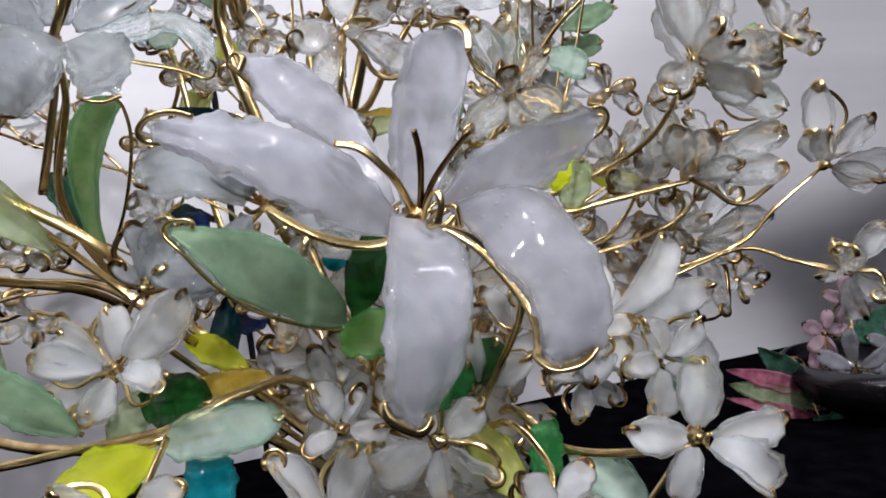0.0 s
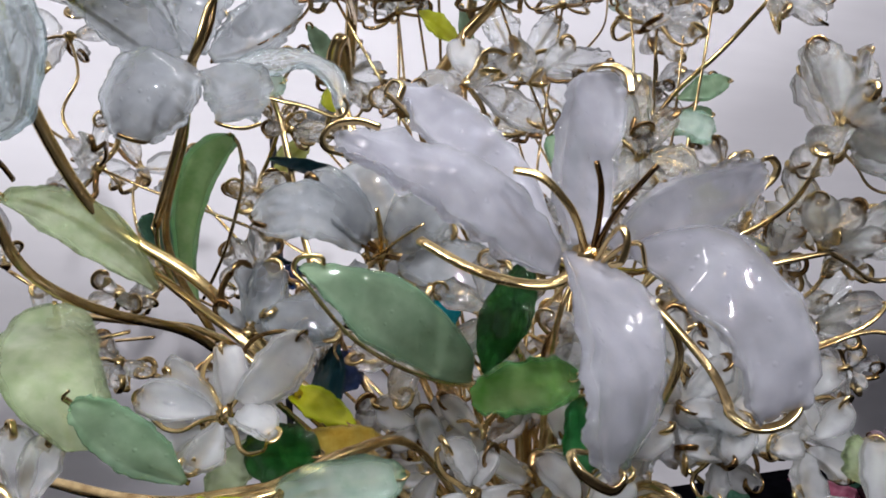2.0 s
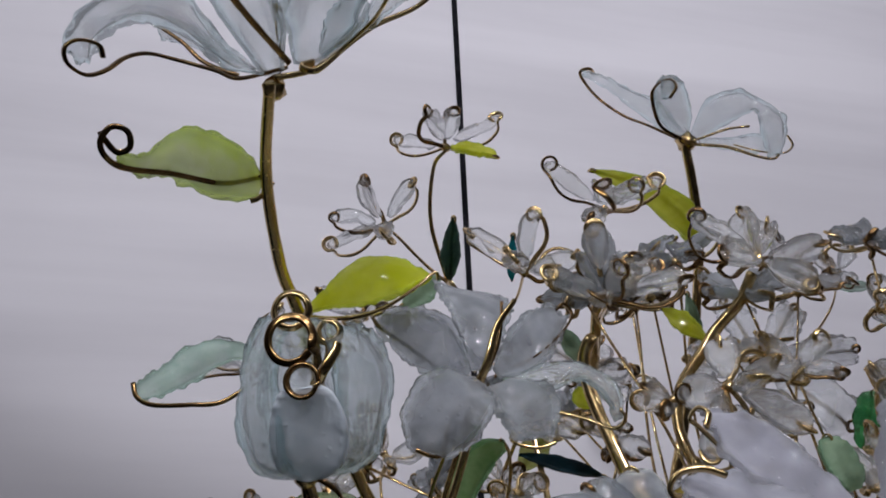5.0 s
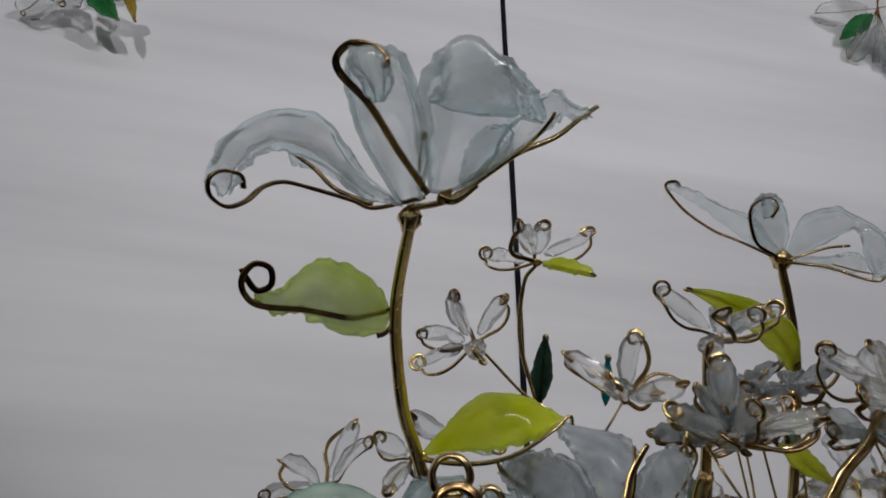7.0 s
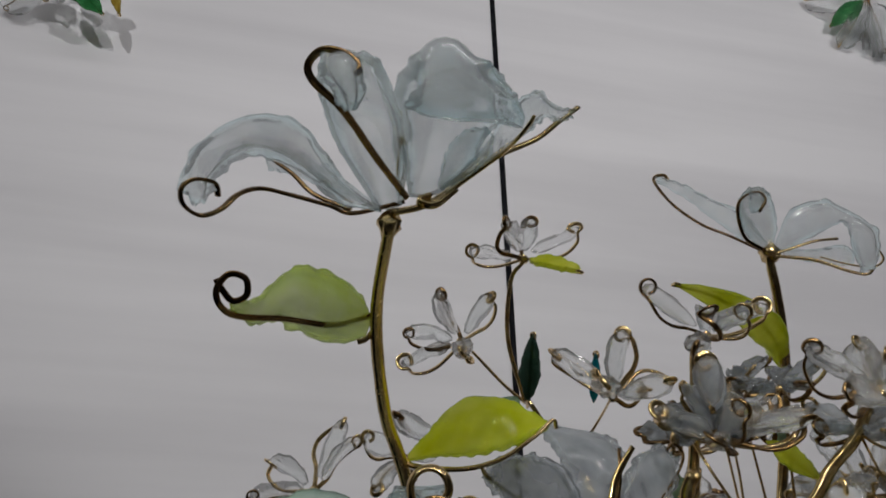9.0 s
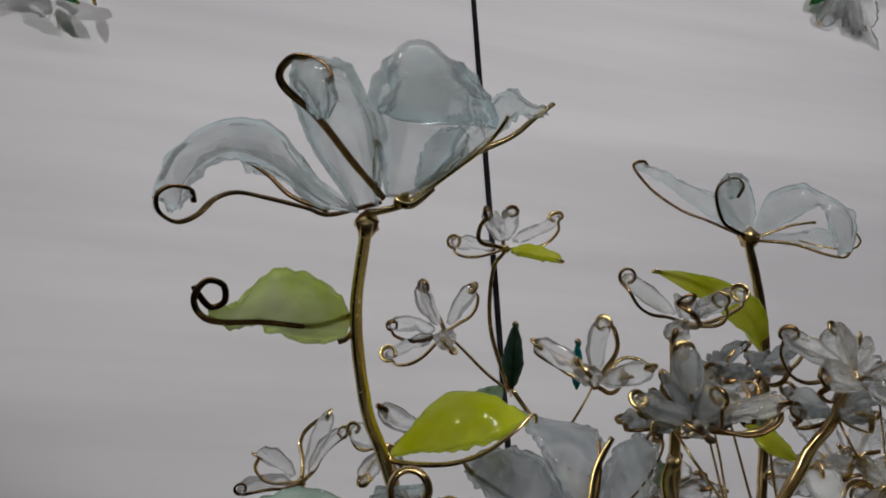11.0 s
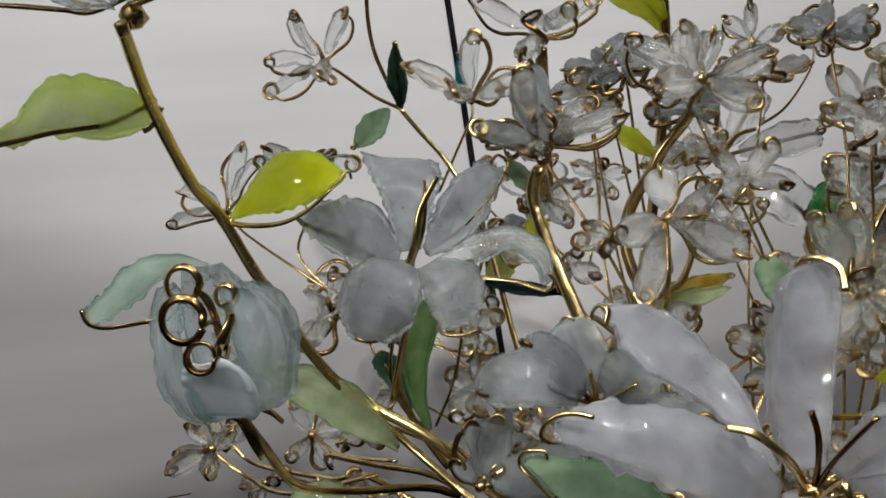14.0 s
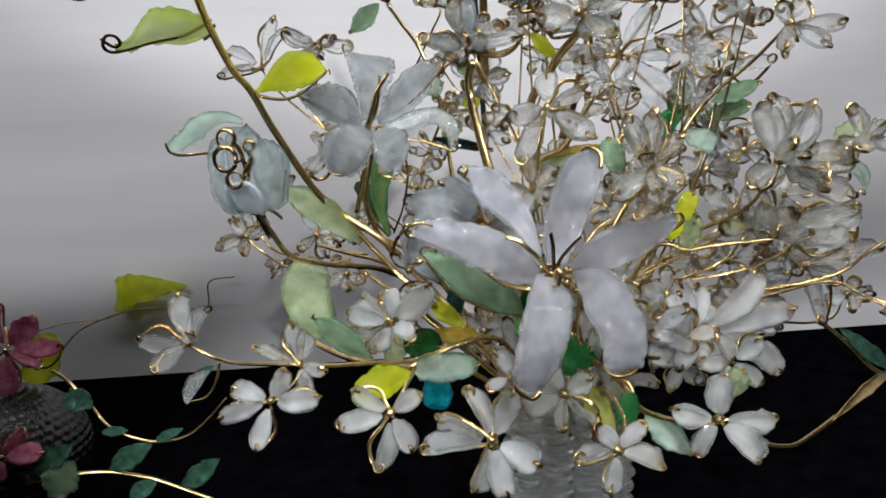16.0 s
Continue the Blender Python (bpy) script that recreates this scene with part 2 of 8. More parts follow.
# ---- shapes ----
PROFILE = {
    "lily": ((0, 0.26), (0.15, 0.62), (0.5, 1.0), (0.8, 0.90), (0.94, 0.64), (1, 0.28)),
    "drop": ((0, 0.26), (0.18, 0.68), (0.5, 1.0), (0.8, 0.92), (0.94, 0.62), (1, 0.24)),
    "leaf": ((0, 0.10), (0.15, 0.55), (0.42, 1.0), (0.72, 0.78), (0.92, 0.32), (1, 0.05)),
    "wedge": ((0, 0.85), (0.08, 1.0), (0.45, 0.72), (0.85, 0.28), (1, 0.05)),
    "oval": ((0, 0.3), (0.12, 0.75), (0.45, 1.0), (0.8, 0.9), (0.94, 0.6), (1, 0.2)),
}


def unit(v):
    v = Vector(v)
    return v / max(v.length, 1e-9)


def across(d, n):
    """n made square to the direction d."""
    d, n = unit(d), Vector(n)
    n = n - d * n.dot(d)
    if n.length < 1e-4:
        n = d.orthogonal()
    return unit(n)


def midline(base, tip, normal, bow, curl, u, bend=None):
    x = tip - base
    p = base + x * u + normal * x.length * (bow * 4 * u * (1 - u) - curl * u * u * u + curl * u)
    return p + bend * (4 * u * (1 - u)) if bend else p


def blade(base, tip, normal, width, bow=0.1, curl=0.0, cup=0.15, profile="drop", ruffle=0.05, thick=0.0024, steps=13, sides=5, teeth=0.0, bend=None, rim=0.0):
    """A cast-glass petal or leaf: a thin lens-shaped body along a bowed midline, with a rounded, uneven rim."""
    base, tip = Vector(base), Vector(tip)
    normal = across(tip - base, normal)
    shape = PROFILE[profile]
    us, ws = [s[0] for s in shape], [s[1] for s in shape]
    bm = bmesh.new()
    layer = bm.verts.layers.float.new("rim")
    rings = []
    shift = base * 97.0 + tip * 41.0
    for i in range(steps + 1):
        u = 0.5 - 0.5 * math.cos(math.pi * (i / steps)) if profile != "leaf" else i / steps
        w = width / 2 * float(np.interp(u, us, ws))
        c = midline(base, tip, normal, bow, curl, u, bend)
        ahead = midline(base, tip, normal, bow, curl, min(1, u + 0.03), bend) - midline(base, tip, normal, bow, curl, max(0, u - 0.03), bend)
        n = across(ahead, normal)
        side = unit(ahead.cross(n))
        fade = min(1.0, 6 * u + 0.25, 7 * (1 - u) + 0.15)
        saw = teeth * (abs(((u * 6.5 + shift.x) % 1.0) - 0.35) - 0.3)
        ring = []
        for turn in (1, -1):
            for j in range(sides):
                v = turn * math.sin((j / sides - 0.5) * math.pi)
                edge = abs(v) ** 3
                wob = (noise.noise(shift + Vector((u * 7.0, v * 2.2, 0))) + 0.45 * noise.noise(shift + Vector((u * 22.0, v * 2.2, 2.0)))) * ruffle
                lift = cup * w * v * v + width * edge * (noise.noise(shift + Vector((u * 10.0, v * 1.7, 5.0))) + 0.5 * noise.noise(shift + Vector((u * 24.0, v * 2.5, 3.0)))) * ruffle * 2.4
                h = thick / 2 * (0.30 + 0.70 * math.sqrt(max(0.0, 1 - v * v)) + rim * max(0.0, 1 - ((abs(v) - 0.86) / 0.16) ** 2)) * fade * turn * (0.0 if abs(v) > 0.999 else 1.0)
                lump = noise.noise(shift + Vector((u * 4.0, v * 1.6, 9.0))) * thick * 0.35
                vert = bm.verts.new(c + side * w * v * (1 + wob * 1.8 + saw * edge) + n * (lift + h + lump))
                vert[layer] = max(0.0, min(1.0, max(2.2 * abs(v) - 1.2, 6.0 * u - 5.0)))
                ring.append(vert)
        rings.append(ring)
    for a, b in zip(rings, rings[1:]):
        for k in range(len(a)):
            bm.faces.new((a[k], a[(k + 1) % len(a)], b[(k + 1) % len(a)], b[k]))
    bm.faces.new(rings[0][::-1])
    bm.faces.new(rings[-1])
    bmesh.ops.recalc_face_normals(bm, faces=bm.faces)
    return bm


def smooth_line(points, per=6):
    """A Catmull-Rom line through the points."""
    p = [Vector(q) for q in points]
    p = [p[0] * 2 - p[1], *p, p[-1] * 2 - p[-2]]
    out = []
    for a, b, c, d in zip(p, p[1:], p[2:], p[3:]):
        for k in range(per):
            s = k / per
            out.append(0.5 * (2 * b + (c - a) * s + (2 * a - 5 * b + 4 * c - d) * s * s + (3 * b - a - 3 * c + d) * s ** 3))
    out.append(p[-2])
    return out


def boxy(x):
    """Squares off a round section, as of rolled strip."""
    return math.copysign(abs(x) ** 0.55, x)


def tube(bm, line, r0, r1=None, sides=8, flat=0.62):
    """Sweeps a slightly flattened, hand-drawn wire along a line."""
    r1 = r0 if r1 is None else r1
    n = (line[1] - line[0]).orthogonal().normalized()
    rings = []
    for i, q in enumerate(line):
        d = unit(line[min(i + 1, len(line) - 1)] - line[max(i - 1, 0)])
        n = across(d, n)
        s = d.cross(n)
        r = r0 + (r1 - r0) * i / (len(line) - 1)
        r *= 1 + 0.10 * noise.noise(q * 160.0)
        rings.append([bm.verts.new(q + n * r * 1.12 * boxy(math.cos(a)) + s * r * flat * boxy(math.sin(a))) for a in (2 * math.pi * (k + 0.5) / sides for k in range(sides))])
    for a, b in zip(rings, rings[1:]):
        for k in range(sides):
            bm.faces.new((a[k], a[(k + 1) % sides], b[(k + 1) % sides], b[k]))
    bm.faces.new(rings[0][::-1])
    bm.faces.new(rings[-1])
    return bm


def part(name, bm, mat, parent=None, label="", smooth=True):
    me = bpy.data.meshes.new(name)
    bm.to_mesh(me)
    bm.free()
    for f in me.polygons:
        f.use_smooth = smooth
    me.materials.append(MAT[mat])
    ob = new(name, me)
    if parent is not None:
        ob.parent = parent
        ob.matrix_parent_inverse = parent.matrix_world.inverted()
    return tagged(ob, label)


def empty(name, place, label, category, group=""):
    ob = new(name)
    ob.empty_display_size = 0.01
    ob.matrix_world = Matrix.Translation(place)
    return tagged(ob, label, category, group)


def box(lo, hi):
    bm = bmesh.new()
    bmesh.ops.create_cube(bm, size=1)
    for v in bm.verts:
        v.co = Vector([lo[k] + (v.co[k] + 0.5) * (hi[k] - lo[k]) for k in range(3)])
    return bm


def hook(base, tip, normal, bow, curl, start, r, loop, side_on, thick, bend=None, edge=0.0, slack=0.0, front=False):
    """The wire beside a petal: it leaves the heart, runs along the back with some slack and ends in a curl round the tip."""
    base, tip, start = Vector(base), Vector(tip), Vector(start)
    normal = across(tip - base, normal)
    d = unit(tip - base)
    side = unit(d.cross(normal))
    off = (thick / 2 + r * 0.8) * (1 if front else -1)
    line = [start - normal * r]
    for u in (0.12, 0.35, 0.6, 0.85):
        sag = math.sin(math.pi * u)
        line.append(midline(base, tip, normal, bow, curl, u, bend) + normal * (off - abs(slack) * 0.8 * sag) + side * ((edge + slack) * sag))
    end = midline(base, tip, normal, bow, curl, 1.0)
    tilt = unit(normal * math.cos(side_on) + side * math.sin(side_on))
    centre = end - d * loop * 0.55 + tilt * (loop * 0.25)
    for k in range(9):
        a = -math.pi / 2 + k * 0.70
        q = 1.0 - 0.04 * k
        line.append(centre + (d * math.cos(a) + tilt * math.sin(a)) * loop * q)
    return smooth_line(line, 3)


def bead_core(bm, centre, axis, size, count, seed):
    """A lumpy knot of wound wire."""
    bmesh.ops.create_icosphere(bm, subdivisions=2, radius=size)
    for v in bm.verts:
        d = v.co.normalized()
        v.co = Vector(centre) + v.co * (1.0 + 0.55 * noise.noise(d * 2.6 + Vector((seed, 0, 0))))
    return bm


COUNT = [0]


def flower(name, label, centre, axis, mat, tips, width, profile="drop", wire=0.0012, loop=0.0040, bow=0.08, cup=0.2,
           thick=0.0062, ruffle=0.07, stem=(), stem_r=0.0010, stamens=(), group="glass blossoms of the arrangement", core=0.0029, hooked=True, inner=0.17, curl=0.0):
    """A wire-bound glass flower: petals with their wire hooks, a knot of wire at the heart, stamens and a stem."""
    COUNT[0] += 1
    seed = COUNT[0] * 131
    rnd = random.Random(seed)
    c = Vector(centre)
    axis = unit(axis)
    root = empty(name, c, label, "flower", group)
    for tip in tips:
        mid, wide = None, 1.0
        if len(tip) != 3 or not isinstance(tip[0], float):
            tip, mid, wide = tip
        tip = Vector(tip)
        d = tip - c
        base = c + d * inner
        b = bow * rnd.uniform(0.6, 1.4)
        w = width * rnd.uniform(0.88, 1.1)
        if profile == "drop":
            w = min(w * (1.3 if mat == "clear" else 1.12), d.length * 0.62)
        w *= wide
        bend = Vector(mid) - (base + tip) / 2 if mid else None
        if mid:
            b = 0.0
        big = profile == "lily"
        face, tuck, dish = axis, curl, cup
        if profile == "drop" and d.length > 1e-5:
            milky = mat == "opal"
            face = Matrix.Rotation(rnd.gauss(0, 0.50 if milky else 0.45), 3, unit(d)) @ Vector(face)
            tuck, dish = curl + rnd.uniform(-0.34, 0.12), cup + (rnd.uniform(0.2, 0.9) if milky else rnd.uniform(-0.1, 0.5))
            w *= rnd.uniform(0.80, 1.12)
        pet = part("petal", blade(base, tip, face, w, b, tuck, dish, profile, ruffle, thick, 34 if big else 12, 12 if big else 6, 0, bend, 0.9 if big else 0.0), mat, root)
        if hooked:
            bm = tube(bmesh.new(), hook(base, tip, face, b, tuck, c, wire, loop * rnd.uniform(0.85, 1.2), rnd.choice((0.0, 0.5, 1.2, -0.6, -1.2)), thick, bend, 0.0, 0.0 if big else d.length * rnd.choice((-0.24, -0.15, 0.15, 0.24))), wire, wire * 0.85)
            part("wire_hook", bm, "brass" if rnd.random() < 0.6 else "dark_brass", pet)
    if core:
        part("wire_knot", bead_core(bmesh.new(), c - axis * core * 0.4, axis, core, 7, seed), "brass", root)
    for s in stamens:
        part("stamen", tube(bmesh.new(), smooth_line([c, *s]), wire * 1.25, wire * 0.9), "brass", root)
    if stem:
        part("stem", tube(bmesh.new(), smooth_line([c - axis * core, *stem]), stem_r, stem_r * 1.15), "brass", root)
    return root


def leaf(label, base, tip, normal, mat, width, bow=0.08, cup=0.12, profile="leaf", ruffle=0.08, thick=0.0028, wire=0.0007, loop=0.0024, start=None,
         hooked=True, teeth=0.08, curl=0.0, turn=0.6, mid=None, edge=0.0, front=False):
    COUNT[0] += 1
    root = empty("glass_leaf", Vector(base), label, "leaf", "glass leaves of the arrangement")
    bend = Vector(mid) - (Vector(base) + Vector(tip)) / 2 if mid else None
    part("blade", blade(base, tip, normal, width, bow, curl, cup, profile, ruffle, thick, 30, 10, teeth, bend, 0.7), mat, root)
    if hooked:
        line = hook(base, tip, normal, bow, curl, start or base, wire, loop, turn, thick, bend, edge * width, 0.0, front)
        part("wire_rib", tube(bmesh.new(), line, wire * 1.1, wire * 0.85), "brass", root)
    return root


def stem(label, points, r0, r1, mat="brass"):
    ob = part("brass_stem", tube(bmesh.new(), smooth_line(points, 8), r0, r1, 8, 0.75), mat)
    return tagged(ob, label, "stem", "brass stems of the arrangement")


def evenly(points, count):
    """A smooth line through the points, in even steps of its own parameter."""
    line = smooth_line(points, 12)
    last = len(line) - 1
    out = []
    for k in range(count + 1):
        x = last * k / count
        i = min(int(x), last - 1)
        out.append(line[i].lerp(line[i + 1], x - i))
    return out


def sheet(a, b, m=None, bulge=0.0, thick=0.0013, rim=0.0009, ruffle=0.0010, teeth=0.0, wavy=0.0004, border=0.6, along=44, over=12):
    """A thin sheet of glass drawn between two free edges, a and b, over a middle line m, with a thick wavy bead of a rim."""
    la, lb = evenly(a, along), evenly(b, along)
    lm = evenly(m, along) if m else None
    shift = Vector(a[0]) * 83.0 + Vector(b[-1]) * 57.0
    grid = []
    for i in range(along + 1):
        u = i / along
        pa, pb = la[i], lb[i]
        if lm:
            pm = lm[i]
        else:
            ahead = (la[min(i + 1, along)] + lb[min(i + 1, along)]) - (la[max(i - 1, 0)] + lb[max(i - 1, 0)])
            n = ahead.cross(pb - pa)
            pm = (pa + pb) / 2 + unit(n) * (pb - pa).length * bulge * math.sin(math.pi * min(1.0, u + 0.08))
        row = []
        for j in range(over + 1):
            v = -math.cos(math.pi * j / over)
            row.append(pa * ((v * v - v) / 2) + pm * (1 - v * v) + pb * ((v * v + v) / 2))
        grid.append(row)
    bm = bmesh.new()
    layer = bm.verts.layers.float.new("rim")
    rings = []
    for i in range(along + 1):
        u = i / along
        up, down = [], []
        wide = (grid[i][over] - grid[i][0]).length
        for j in range(over + 1):
            v = -math.cos(math.pi * j / over)
            p = grid[i][j]
            du = grid[min(i + 1, along)][j] - grid[max(i - 1, 0)][j]
            dv = grid[i][min(j + 1, over)] - grid[i][max(j - 1, 0)]
            n = unit(du.cross(dv)) if du.cross(dv).length > 1e-12 else Vector((0, 0, 1))
            edge = max(abs(v) ** 4, max(0.0, 8 * u - 7))
            start = min(1.0, 5 * u)
            q = shift + Vector((u * 9.0, v * 1.6, 0))
            wave = (noise.noise(q) + 0.6 * noise.noise(q * 2.7)) * ruffle * edge * start
            wave += (noise.noise(shift + Vector((u * 4.0, v * 1.5, 9.0))) + 0.5 * noise.noise(shift + Vector((u * 11.0, v * 3.5, 5.0)))) * wavy * start
            out = unit(dv) * (1 if v > 0 else -1)
            saw = noise.noise(q * 2.2 + Vector((4, 0, 0))) * (ruffle * 0.7 + teeth) * abs(v) ** 6 * start
            bead = max(0.0, 1 - ((abs(v) - 0.90) / 0.13) ** 2)
            swell = 1 + 0.7 * noise.noise(q * 2.4 + Vector((0, 0, 6)))
            h = (thick / 2 + rim * bead * swell * start) * min(1.0, 0.35 + 6 * (1 - u)) * (0.3 if abs(v) > 0.999 else 1.0)
            h = min(h, wide * 0.30 + 0.0002)
            for turn, side in ((1, up), (-1, down)):
                vert = bm.verts.new(p + n * (wave + turn * h) + out * saw)
                vert[layer] = max(0.0, min(1.0, max((abs(v) - border) / (1 - border), 9.0 * u - 8.0)))
                side.append(vert)
        rings.append(up + down[::-1])
    for a1, b1 in zip(rings, rings[1:]):
        for k in range(len(a1)):
            bm.faces.new((a1[k], a1[(k + 1) % len(a1)], b1[(k + 1) % len(a1)], b1[k]))
    bm.faces.new(rings[0][::-1])
    bm.faces.new(rings[-1])
    bmesh.ops.recalc_face_normals(bm, faces=bm.faces)
    return bm


def traced_flower(name, label, centre, petals, wires, core=0.003, stem=(), stem_r=0.0014):
    """A flower of free-form glass sheets, each held by a bent wire."""
    root = empty(name, Vector(centre), label, "flower", "glass blossoms of the arrangement")
    for shape in petals:
        shape = dict(shape)
        mat = shape.pop("mat")
        part("petal", sheet(**shape), mat, root)
    for line, r0, r1, mat in wires:
        part("wire_hook", tube(bmesh.new(), smooth_line(line, 6), r0, r1, 8, 0.6), mat, root)
    part("wire_knot", bead_core(bmesh.new(), centre, None, core, 7, core * 1e4), "brass", root)
    if stem:
        part("stem", tube(bmesh.new(), smooth_line([centre, *stem], 8), stem_r, stem_r * 1.2, 8, 0.55), "brass", root)
    return root


def traced_leaf(label, base, shape, wires):
    root = empty("glass_leaf", Vector(base), label, "leaf", "glass leaves of the arrangement")
    shape = dict(shape)
    mat = shape.pop("mat")
    part("blade", sheet(**shape), mat, root)
    for line, r0, r1, metal_kind in wires:
        part("wire_rib", tube(bmesh.new(), smooth_line(line, 6), r0, r1, 8, 0.6), metal_kind, root)
    return root


# ---- the setting ----
WALL_TURN = 28.0
ROOM = Matrix.Translation((-0.275, 0.875, 0)) @ Matrix.Rotation(radians(WALL_TURN), 4, "Z")


def setting(name, lo, hi, mat, label):
    ob = part(name, box(lo, hi), mat, smooth=False)
    ob.matrix_world = ROOM
    return tagged(ob, label, name.split("_")[0], kind="structure")


setting("wall_north", (-2.6, 0.0, -0.85), (2.6, 0.1, 2.05), "wall", "smooth white wall with faint horizontal shadow streaks painted in")
setting("wall_south", (-2.6, -3.3, -0.85), (2.6, -3.2, 2.05), "room", "plain grey plaster wall of the dim hall")
setting("wall_west", (-2.7, -3.2, -0.85), (-2.6, 0.0, 2.05), "room", "plain grey plaster side wall")
setting("wall_east", (2.6, -3.2, -0.85), (2.7, 0.0, 2.05), "room", "plain grey plaster side wall")
setting("ceiling", (-2.6, -3.2, 2.05), (2.6, 0.0, 2.15), "room", "plain grey ceiling of the hall")
setting("floor", (-2.6, -3.2, -0.95), (2.6, 0.0, -0.85), "room", "plain grey hall floor")
tab = empty("display_table", ROOM @ Vector((0.0, -0.43, -0.85)), "matt black cloth-covered display table along the wall", "table")
for piece, lo, hi in (("tabletop", (-1.9, -0.85, -0.075), (1.9, -0.004, -0.05)), ("cloth_skirt", (-1.894, -0.844, -0.85), (1.894, -0.010, -0.078))):
    slab = part(piece, box(lo, hi), "table", tab, smooth=False)
    slab.matrix_world = ROOM
    bv = slab.modifiers.new("edge", "BEVEL")
    bv.width, bv.segments = 0.004, 2

